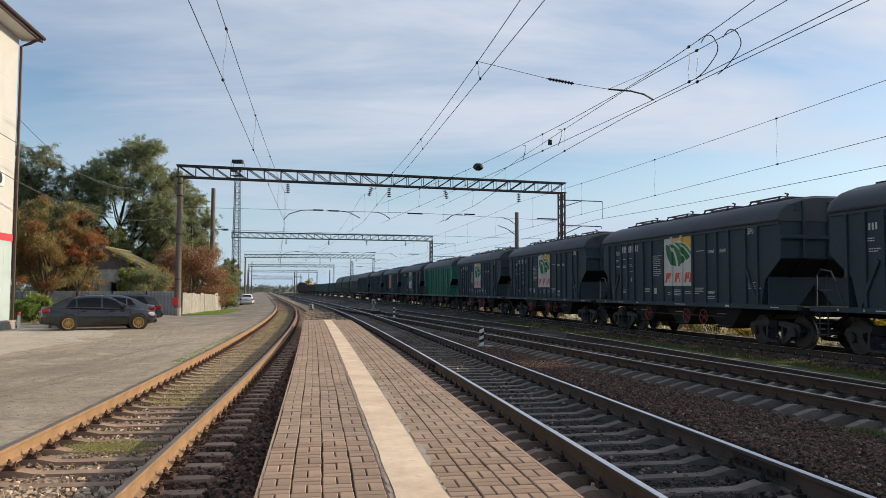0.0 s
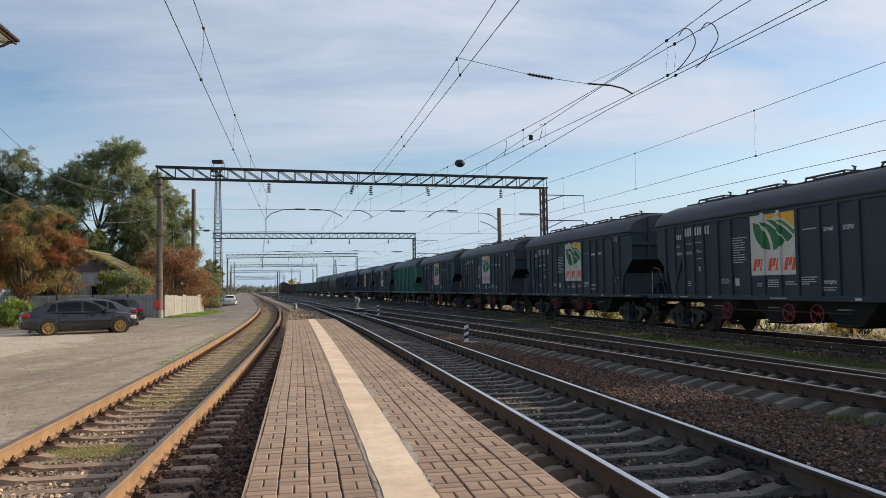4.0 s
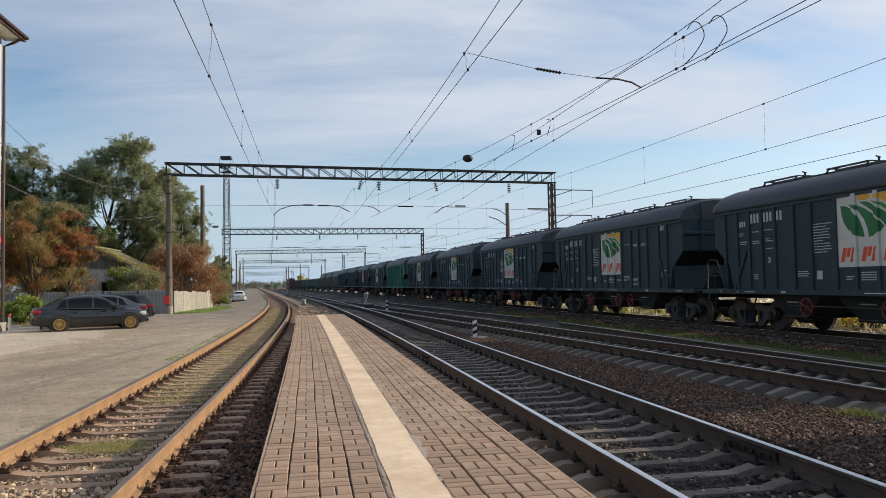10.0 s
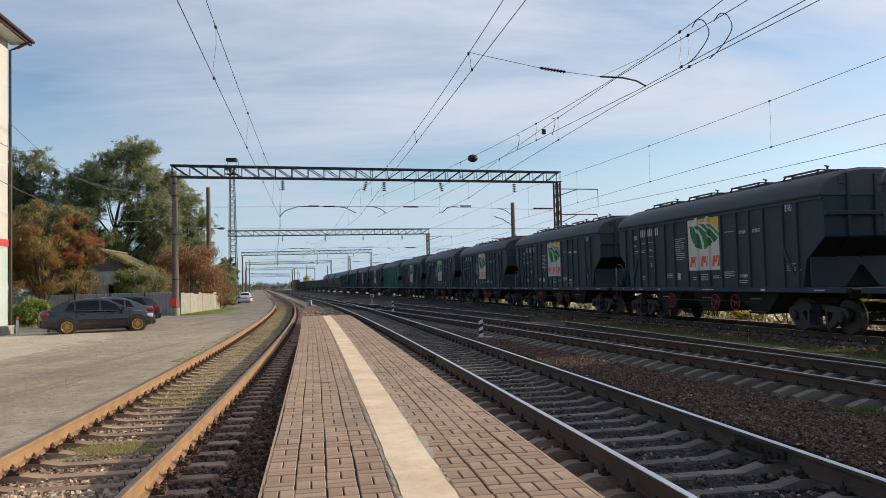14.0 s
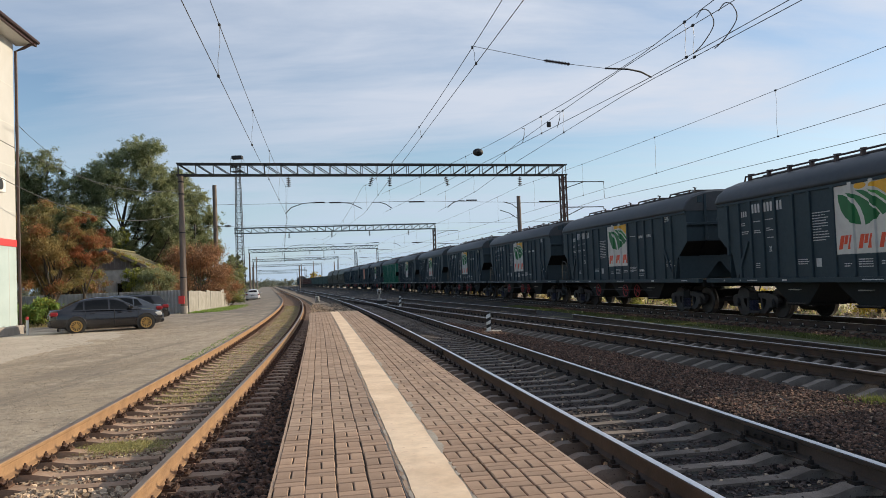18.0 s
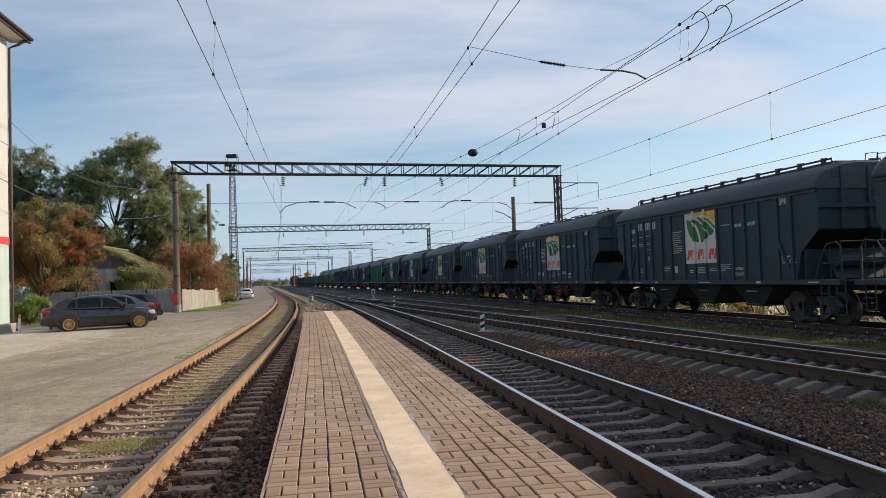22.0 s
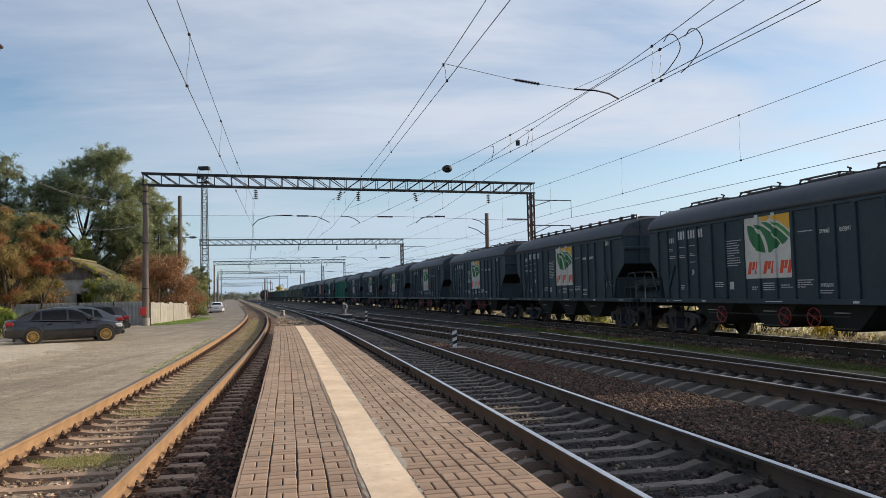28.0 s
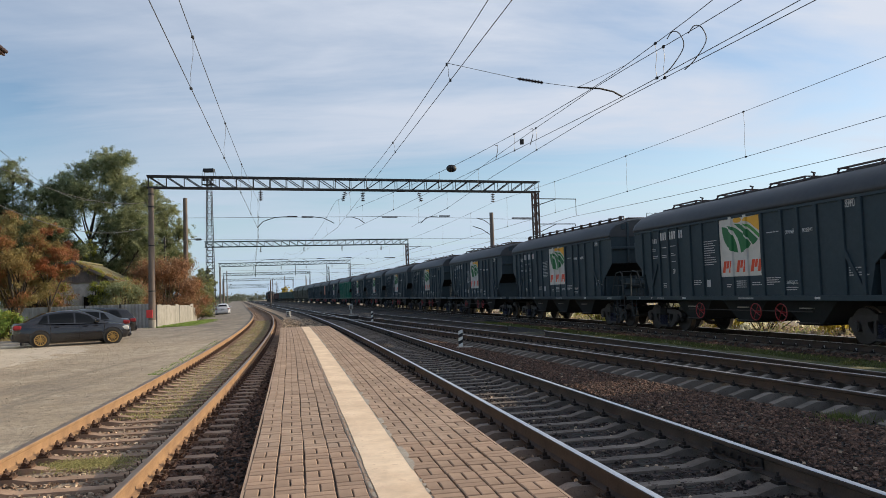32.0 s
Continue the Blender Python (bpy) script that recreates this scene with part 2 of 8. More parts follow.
MAT = dict(
    wagon=mat("wagon_paint", (0.037, 0.0565, 0.0685), (0.044, 0.0625, 0.0745), 0.5, scale=0.9, fine=9, var=0.22, bump=0.06, spots=(0.046, 0.060, 0.068), spot_at=0.66, spec=0.15),
    wagon_roof=mat("wagon_roof_paint", (0.052, 0.059, 0.067), (0.064, 0.068, 0.073), 0.5, scale=0.7, fine=6, var=0.2, bump=0.08, spec=0.25),
    wagon_green=mat("green_wagon_paint", (0.022, 0.135, 0.095), (0.035, 0.16, 0.11), 0.45, scale=1, fine=9, var=0.15, bump=0.08, spec=0.15),
    wagon_beige=mat("beige_wagon_paint", (0.075, 0.078, 0.062), (0.055, 0.058, 0.045), 0.5, scale=1, fine=9, var=0.2, bump=0.08, spec=0.15),
    wagon_red=mat("oxide_red_wagon_paint", (0.085, 0.026, 0.02), (0.06, 0.024, 0.02), 0.6, scale=1, fine=9, var=0.2, bump=0.08),
    wagon_teal=mat("teal_wagon_paint", (0.035, 0.085, 0.08), (0.045, 0.07, 0.062), 0.6, scale=1, fine=9, var=0.2, bump=0.08),
    # near-black; on the leaning wagon ends it also stands for their shade
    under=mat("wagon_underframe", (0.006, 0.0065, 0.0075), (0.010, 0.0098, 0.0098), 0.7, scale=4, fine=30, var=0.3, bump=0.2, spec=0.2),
    bogie=mat("cast_bogie_steel", (0.042, 0.040, 0.041), (0.026, 0.025, 0.026), 0.6, 0.1, scale=5, fine=35, var=0.3, bump=0.25),
    spring=mat("spring_paint", (0.03, 0.035, 0.07), None, 0.5, var=0.2),
    wheel_rim=mat("worn_wheel_steel", (0.3, 0.29, 0.27), (0.16, 0.14, 0.12), 0.32, 0.9, scale=6),
    white=mat("white_lettering", (0.72, 0.73, 0.72), (0.6, 0.61, 0.6), 0.6, scale=6, fine=60, var=0.1, bump=0.0),
    grey_white=mat("faded_white_stencil", (0.56, 0.57, 0.57), (0.42, 0.43, 0.43), 0.6, scale=6, fine=60, var=0.2, bump=0.0),
    poster=mat("white_poster_paint", (0.62, 0.61, 0.57), (0.52, 0.505, 0.47), 0.5, scale=2.5, fine=30, var=0.06, bump=0.05),
    leaf_green=mat("emblem_green", (0.015, 0.13, 0.04), (0.02, 0.16, 0.05), 0.5, scale=2, var=0.1, bump=0.0),
    leaf_bright=mat("emblem_light_green", (0.05, 0.25, 0.05), (0.06, 0.28, 0.06), 0.5, scale=2, var=0.1, bump=0.0),
    emblem_yellow=mat("emblem_yellow", (0.75, 0.42, 0.03), (0.7, 0.36, 0.03), 0.5, var=0.08, bump=0.0),
    emblem_red=mat("emblem_red", (0.72, 0.085, 0.025), (0.64, 0.07, 0.025), 0.5, var=0.1, bump=0.0),
    orange=mat("orange_panel_paint", (0.5, 0.11, 0.03), None, 0.5, var=0.1, bump=0.0),
    red=mat("red_handwheel_paint", (0.30, 0.025, 0.03), None, 0.45, var=0.2),
    steel_top=mat("polished_rail_top", (0.82, 0.81, 0.80), (0.74, 0.73, 0.72), 0.4, 1.0, scale=1.5, fine=25, var=0.12, bump=0.02),
    worn_top=mat("worn_rail_top", (0.66, 0.63, 0.60), (0.42, 0.37, 0.33), 0.5, 1.0, scale=1.5, fine=25, var=0.15, bump=0.03),
    rust_top=mat("rusty_rail_top", (0.26, 0.2, 0.15), (0.2, 0.14, 0.1), 0.45, 0.5, scale=2, fine=30, var=0.2, bump=0.06),
    rust=mat("rusty_rail_side", (0.345, 0.21, 0.108), (0.25, 0.148, 0.078), 0.85, 0.0, scale=2.5, fine=45, var=0.28, bump=0.3),
    rust_dark=mat("dark_rail_side", (0.068, 0.050, 0.040), (0.040, 0.030, 0.024), 0.8, scale=2.5, fine=45, var=0.35, bump=0.3),
    rust_mid=mat("brown_rail_side", (0.078, 0.047, 0.030), (0.045, 0.031, 0.023), 0.8, scale=2.5, fine=45, var=0.35, bump=0.3),
    sleeper=mat("concrete_sleeper", (0.255, 0.21, 0.172), (0.132, 0.106, 0.087), 0.9, scale=3, fine=50, var=0.3, bump=0.35, rnd=0.25, spots=(0.07, 0.052, 0.042), spot_at=0.6),
    sleeper_dark=mat("dark_sleeper", (0.25, 0.21, 0.176), (0.138, 0.112, 0.093), 0.9, scale=2, fine=50, var=0.3, bump=0.35, rnd=0.25, spots=(0.07, 0.055, 0.045), spot_at=0.6),
    sleeper_warm=mat("dusty_sleeper", (0.38, 0.265, 0.19), (0.27, 0.175, 0.115), 0.9, scale=4, fine=50, var=0.25, bump=0.35, rnd=0.2),
    clip=mat("rusted_fastening", (0.125, 0.066, 0.040), (0.06, 0.036, 0.026), 0.75, 0.1, scale=12, fine=80, var=0.3),
    clip_dark=mat("dark_fastening", (0.024, 0.019, 0.017), (0.014, 0.012, 0.011), 0.75, 0.2, scale=12, fine=80, var=0.3),
    stone=mat("ballast_stone", (0.20, 0.112, 0.076), (0.040, 0.026, 0.020), 0.9, scale=11, fine=70, var=0.35, bump=0.3, island=0.65),
    # darker ballast stone for the cribs and under the platform edge
    stone_dark=mat("dark_ballast_stone", (0.092, 0.062, 0.050), (0.020, 0.015, 0.013), 0.8, scale=11, fine=70, var=0.35, bump=0.3, island=0.7),
    stone_brown=mat("brown_ballast_stone", (0.30, 0.19, 0.125), (0.13, 0.08, 0.055), 0.9, scale=4, fine=60, var=0.3, bump=0.3, island=0.6),
    stone_light=mat("pale_ballast_stone", (0.47, 0.36, 0.255), (0.22, 0.16, 0.112), 0.9, scale=2, fine=60, var=0.3, bump=0.3, island=0.6),
    paver=mat("pink_brown_paver", (0.40, 0.272, 0.188), (0.315, 0.21, 0.142), 0.85, scale=2.2, fine=70, var=0.2, bump=0.25, rnd=0.15, spots=(0.5, 0.4, 0.3), spot_at=0.68),
    paver_far=mat("pink_brown_paving", (0.415, 0.295, 0.21), (0.335, 0.232, 0.162), 0.85, scale=2.2, fine=70, var=0.2, bump=0.25, island=0.15, spots=(0.5, 0.4, 0.3), spot_at=0.68),
    joint=mat("dark_paver_joint", (0.052, 0.038, 0.030), None, 0.95, scale=6, fine=60),
    mortar=mat("pale_mortar", (0.42, 0.375, 0.315), (0.30, 0.26, 0.21), 0.9, scale=8, fine=50, var=0.25),
    stripe=mat("worn_cream_stripe", (0.86, 0.68, 0.49), (0.68, 0.505, 0.345), 0.8, scale=2.2, fine=11, var=0.2, bump=0.2, spots=(0.66, 0.49, 0.345), spot_at=0.6),
    apron=mat("pale_worn_apron", (0.50, 0.445, 0.375), (0.41, 0.36, 0.295), 0.92, scale=0.7, fine=9, var=0.18, bump=0.2, spots=(0.27, 0.235, 0.19), spot_at=0.63),
    # wagon paint darkened: shade below the wagons is put into the colour
    hopper_paint=mat("shaded_hopper_paint", (0.016, 0.021, 0.024), (0.022, 0.025, 0.027), 0.6, scale=2, fine=14, var=0.3, bump=0.1, spec=0.2),
    grimy=mat("grimy_wagon_steel", (0.050, 0.062, 0.068), (0.042, 0.050, 0.055), 0.7, scale=2, fine=14, var=0.3, bump=0.1, spec=0.2),
    grit=mat("pale_yard_grit", (0.40, 0.34, 0.27), (0.26, 0.22, 0.175), 0.95, scale=2, fine=60, var=0.25, island=0.4),
    concrete=mat("weathered_concrete", (0.36, 0.33, 0.29), (0.27, 0.24, 0.21), 0.9, scale=1.5, fine=25, var=0.22, bump=0.2),
    pole=mat("brown_grey_pole", (0.19, 0.15, 0.125), (0.13, 0.105, 0.09), 0.9, scale=1.2, fine=20, var=0.25, bump=0.2),
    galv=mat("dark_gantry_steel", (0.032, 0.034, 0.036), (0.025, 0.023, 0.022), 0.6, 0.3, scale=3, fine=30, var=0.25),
    # paler and greener than the first gantry's steel; for all gantries beyond it
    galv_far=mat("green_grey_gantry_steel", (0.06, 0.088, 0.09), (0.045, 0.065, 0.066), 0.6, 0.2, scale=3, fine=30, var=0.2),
    rust_post=mat("rust_red_post", (0.075, 0.04, 0.032), (0.05, 0.034, 0.03), 0.75, scale=2, fine=25, var=0.3),
    wire=mat("overhead_wire", (0.11, 0.105, 0.10), None, 0.5, 0.4, bump=0.0),
    insulator=mat("brown_glazed_insulator", (0.035, 0.02, 0.018), None, 0.25, bump=0.0),
    render_cream=mat("cream_render", (0.52, 0.515, 0.49), (0.47, 0.465, 0.44), 0.9, scale=0.8, fine=30, var=0.06, bump=0.08),
    render_blue=mat("pale_blue_panel", (0.44, 0.53, 0.52), (0.39, 0.48, 0.47), 0.6, scale=0.8, fine=30, var=0.06, bump=0.05),
    band_red=mat("red_band", (0.62, 0.05, 0.05), None, 0.6, var=0.1, bump=0.0),
    brown_metal=mat("brown_painted_metal", (0.055, 0.03, 0.026), None, 0.45, var=0.2, bump=0.05),
    soffit=mat("pale_soffit", (0.6, 0.58, 0.54), None, 0.7, var=0.08, bump=0.0),
    glass=mat("dark_window_glass", (0.005, 0.007, 0.008), None, 0.03, 0.0, bump=0.0, var=0.1),
    car_glass=mat("tinted_car_glass", (0.004, 0.005, 0.006), None, 0.04, 0.0, bump=0.0, var=0.1, spec=0.25),
    tyre=mat("tyre_rubber", (0.018, 0.018, 0.018), None, 0.85),
    gold=mat("gold_alloy", (0.50, 0.33, 0.12), (0.42, 0.27, 0.09), 0.35, 0.6, bump=0.0),
    silver=mat("silver_alloy", (0.5, 0.5, 0.5), None, 0.35, 0.7, bump=0.0),
    car_grey=mat("dark_grey_car_paint", (0.011, 0.012, 0.0165), (0.013, 0.014, 0.019), 0.24, 0.0, scale=1, fine=200, var=0.05, bump=0.0, coat=0.8, spec=0.4),
    car_black=mat("black_car_paint", (0.012, 0.012, 0.015), None, 0.22, 0.2, bump=0.0, coat=0.7),
    car_white=mat("white_car_paint", (0.7, 0.7, 0.72), None, 0.3, 0.0, bump=0.0, coat=0.6),
    car_silver=mat("blue_grey_car_paint", (0.06, 0.072, 0.09), None, 0.3, 0.4, bump=0.0, coat=1.0),
    lamp_red=mat("red_lamp_glass", (0.24, 0.010, 0.014), None, 0.3, bump=0.0),
    lamp_clear=mat("clear_lamp_glass", (0.6, 0.6, 0.6), None, 0.1, bump=0.0),
    plastic=mat("black_plastic", (0.02, 0.02, 0.02), None, 0.6, bump=0.0),
    chrome=mat("chrome", (0.7, 0.7, 0.7), None, 0.15, 1.0, bump=0.0),
    bark=mat("bark", (0.075, 0.06, 0.045), (0.045, 0.036, 0.028), 0.95, scale=3, fine=30, var=0.3, bump=0.6, dist=0.03),
    slate=mat("mossy_slate_roof", (0.16, 0.135, 0.10), (0.12, 0.11, 0.05), 0.95, scale=2.2, fine=9, var=0.45, bump=0.6, rnd=0.3, spots=(0.075, 0.085, 0.025), spot_at=0.52),
    house_wall=mat("old_house_wall", (0.70, 0.66, 0.59), (0.36, 0.32, 0.27), 0.9, scale=1.2, fine=14, var=0.3, bump=0.2),
    brick_red=mat("red_brick", (0.3, 0.12, 0.07), None, 0.9, rnd=0.15),
    fence_grey=mat("grey_fence_metal", (0.50, 0.50, 0.50), (0.40, 0.40, 0.405), 0.6, 0.2, scale=2, fine=20, var=0.12, rnd=0.08),
    fence_pale=mat("pale_concrete_fence", (0.34, 0.325, 0.29), (0.25, 0.235, 0.205), 0.9, scale=1.5, fine=9, var=0.25, bump=0.2, rnd=0.1),
    black=mat("black_paint", (0.015, 0.015, 0.018), None, 0.6),
    signal=mat("pale_signal_housing", (0.5, 0.5, 0.48), None, 0.6),
)


def foliage(name, a, b, trans=0.5):
    return mat(name, a, b, 0.6, scale=0.35, fine=2.2, var=0.25, bump=0.0, island=0.35, trans=trans)


FOL = dict(
    willow=foliage("grey_green_leaves", (0.31, 0.335, 0.175), (0.225, 0.25, 0.125)),
    silver_green=foliage("light_grey_green_leaves", (0.38, 0.40, 0.215), (0.30, 0.33, 0.16)),
    dark=foliage("dark_green_leaves", (0.105, 0.14, 0.06), (0.145, 0.17, 0.07)),
    autumn=foliage("autumn_leaves", (0.38, 0.25, 0.10), (0.25, 0.25, 0.095)),
    red=foliage("red_autumn_leaves", (0.42, 0.165, 0.075), (0.30, 0.165, 0.075)),
    yellow=foliage("yellow_leaves", (0.58, 0.44, 0.07), (0.38, 0.33, 0.06), 0.7),
    bright=foliage("bright_green_leaves", (0.26, 0.37, 0.09), (0.18, 0.27, 0.06)),
    lime=foliage("yellow_green_leaves", (0.38, 0.38, 0.07), (0.25, 0.27, 0.055)),
    rusty=foliage("rust_brown_twigs", (0.36, 0.19, 0.09), (0.25, 0.145, 0.08), 0.3),
    # grey-green leaves with the haze of distance mixed into the colour
    hazy=foliage("haze_tinted_far_leaves", (0.16, 0.19, 0.14), (0.20, 0.2, 0.15)),
    grass=foliage("grass_blades", (0.135, 0.17, 0.045), (0.16, 0.16, 0.055)),
    pale=foliage("short_pale_grass", (0.42, 0.38, 0.18), (0.34, 0.33, 0.13)),
    # near-white leaf colour carries the sunlit glare on the bank
    silver=foliage("sunlit_pale_leaves", (0.80, 0.78, 0.66), (0.66, 0.64, 0.44), 0.75),
    straw=foliage("dry_grass_blades", (0.60, 0.50, 0.27), (0.42, 0.36, 0.16), 0.7),
)


# ---------------- helpers ----------------
def done(bm, name):
    me = bpy.data.meshes.new(name)
    bm.to_mesh(me)
    bm.free()
    return me


def part(name, bm, material, parent=None, label="", m=None, smooth=False):
    me = bm if isinstance(bm, bpy.types.Mesh) else done(bm, name)
    if material and not me.materials:
        me.materials.append(MAT[material] if isinstance(material, str) else material)
    if smooth:
        for p in me.polygons:
            p.use_smooth = True
    ob = new(name, me)
    ob.parent = parent
    if m is not None:
        ob.matrix_basis = m
    return tagged(ob, label)


def empty(name, m=None):
    ob = new(name)
    ob.empty_display_size = 0.2
    if m is not None:
        ob.matrix_basis = m
    return ob


def box(bm, x0, x1, y0, y1, z0, z1, bevel=0.0, m=None):
    r = bmesh.ops.create_cube(bm, size=1.0)
    vs = r["verts"]
    bmesh.ops.scale(bm, vec=(x1 - x0, y1 - y0, z1 - z0), verts=vs)
    bmesh.ops.translate(bm, vec=((x0 + x1) / 2, (y0 + y1) / 2, (z0 + z1) / 2), verts=vs)
    if bevel:
        es = list({e for v in vs for e in v.link_edges})
        vs = list({v for f in bmesh.ops.bevel(bm, geom=es, offset=bevel, segments=1, affect="EDGES")["faces"] for v in f.verts} | {v for v in vs if v.is_valid})
    if m is not None:
        bmesh.ops.transform(bm, matrix=m, verts=vs)
    return bm


def bx(*a, **k):
    return box(bmesh.new(), *a, **k)


def rod(bm, a, b, r0, r1=None, seg=8, caps=True):
    a, b = Vector(a), Vector(b)
    d = b - a
    m = Matrix.Translation((a + b) / 2) @ d.to_track_quat("Z", "Y").to_matrix().to_4x4()
    bmesh.ops.create_cone(bm, cap_ends=caps, segments=seg, radius1=r0, radius2=r0 if r1 is None else r1, depth=d.length, matrix=m)
    return bm


def chain(bm, pts, r, seg=6):
    """A tube through the points, as one skin."""
    rings = []
    pts = [Vector(p) for p in pts]
    for i, p in enumerate(pts):
        d = (pts[min(i + 1, len(pts) - 1)] - pts[max(i - 1, 0)]).normalized()
        side = d.cross((0, 0, 1)) if abs(d.z) < 0.95 else d.cross((0, 1, 0))
        side.normalize()
        up = side.cross(d)
        rings.append([bm.verts.new(p + (side * math.cos(k * 2 * math.pi / seg) + up * math.sin(k * 2 * math.pi / seg)) * r) for k in range(seg)])
    for a, b in zip(rings, rings[1:]):
        for k in range(seg):
            bm.faces.new((a[k], a[(k + 1) % seg], b[(k + 1) % seg], b[k]))
    bm.faces.new(rings[0][::-1]); bm.faces.new(rings[-1])
    return bm


def prism(bm, outline, depth0, depth1, axis="y"):
    """An outline of (a, z) pushed from depth0 to depth1 along y (or along x with axis x, or z)."""
    def at(a, z, d):
        return {"y": (a, d, z), "x": (d, a, z), "z": (a, z, d)}[axis]
    f0 = [bm.verts.new(at(a, z, depth0)) for a, z in outline]
    f1 = [bm.verts.new(at(a, z, depth1)) for a, z in outline]
    bm.faces.new(f0); bm.faces.new(f1[::-1])
    for i in range(len(outline)):
        j = (i + 1) % len(outline)
        bm.faces.new((f0[i], f1[i], f1[j], f0[j]))
    bmesh.ops.recalc_face_normals(bm, faces=bm.faces[:])
    return bm


def mesh_from(name, verts, faces):
    me = bpy.data.meshes.new(name)
    me.from_pydata(np.asarray(verts).tolist(), [], np.asarray(faces).tolist() if not isinstance(faces, list) else faces)
    me.update()
    return me


def words(text, size, depth=0.004, shear=0.0):
    cu = bpy.data.curves.new("lettering", "FONT")
    cu.body, cu.size, cu.extrude, cu.align_x, cu.align_y, cu.shear = text, size, depth, "CENTER", "CENTER", shear
    cu.resolution_u = 2
    ob = bpy.data.objects.new("lettering", cu)
    scene.collection.objects.link(ob)
    me = bpy.data.meshes.new_from_object(ob.evaluated_get(bpy.context.evaluated_depsgraph_get()))
    bpy.data.objects.remove(ob)
    return me


# ---------------- the lines of the tracks: x for each y ----------------
def bent(c0, c1, c2, near, far, c3=0.0):
    def x(y):
        def p(v):
            u = v / 50
            return c0 + c1 * u + c2 * u * u + c3 * u ** 3
        def s(v):
            u = v / 50
            return (c1 + 2 * c2 * u + 3 * c3 * u * u) / 50
        if y < near:
            return p(near) + s(near) * (y - near)
        if y > far:
            return p(far) + s(far) * (y - far)
        return p(y)
    return x


left_x = bent(-2.579, -6.119, -1.715, 4, 85)
right_x = bent(3.465, -7.88, -1.131, 4, 92)
third_x = bent(9.444, -11.373, -2.86, 8, 84, 1.028)
plat_x = bent(0.718, -8.101, -0.656, 2, 60)


def face_x(y):
    return 8.395 - 0.2095 * (min(y, 230) - 28.25) - 0.0001275 * ((min(y, 230) - 35) ** 2 - 45.56) - 0.259 * max(0, y - 230)


def train_x(y):
    return face_x(y) + 1.635


def along(fx, y, off=0.0, z=0.0):
    """Pose on a line at y, its local y along the line, moved off to the right."""
    s = (fx(y + 0.05) - fx(y - 0.05)) / 0.1
    k = math.hypot(1, s)
    return Matrix.Translation((fx(y) + off / k, y - off * s / k, z)) @ Matrix.Rotation(-math.atan(s), 4, "Z")


def steps(y0, y1, near=1.0, grow=0.035):
    out, y = [y0], y0
    while y < y1:
        y += max(near, grow * max(0, y))
        out.append(min(y, y1))
    return out


# ---------------- ground ----------------
RAIL_TRAIN = -0.08   # top of the rails under the train


def ground_z(u, y, d_right, d_third, d_train):
    """Height of the ground; u is the way from the left track's middle."""
    if u < -0.84:
        z = -0.05 - 0.006 * min(9, -u - 0.84)
        if y > 46:
            z -= 0.45 * min(1, (y - 46) / 40) * min(1, (-u - 0.84) / 6)
    elif u < 0.84:
        z = -0.258 + 0.018 * min(1, max(0, (y - 11) / 6))
    elif u < 2.2:
        z = -0.245 if u < 1.5 else -0.27
    elif u < 5.0:
        z = -0.268 if abs(d_right) < 0.62 else -0.285 if abs(d_right) < 1.3 else -0.255
    else:
        z = -0.31 if abs(d_third) < 1.5 else -0.268 if abs(d_right) < 0.62 else -0.285 if abs(d_right) < 1.3 else -0.252
    # emptier cribs outside the near rails
    if u > 2.0 and (-1.6 < d_right < -0.8 or (u > 4.5 and -1.5 < d_third < -0.75)):
        z = -0.35
    if (d_third > 1.5 or d_third < -2.3) and d_right > 1.5 and d_train < -3:
        z = -0.2 if d_third > 0 else -0.228
    if -3.6 < d_train < 3.6:
        z = -0.33
    elif d_train >= 3.6:
        z = -0.45 - 0.01 * min(30, d_train)
    return z


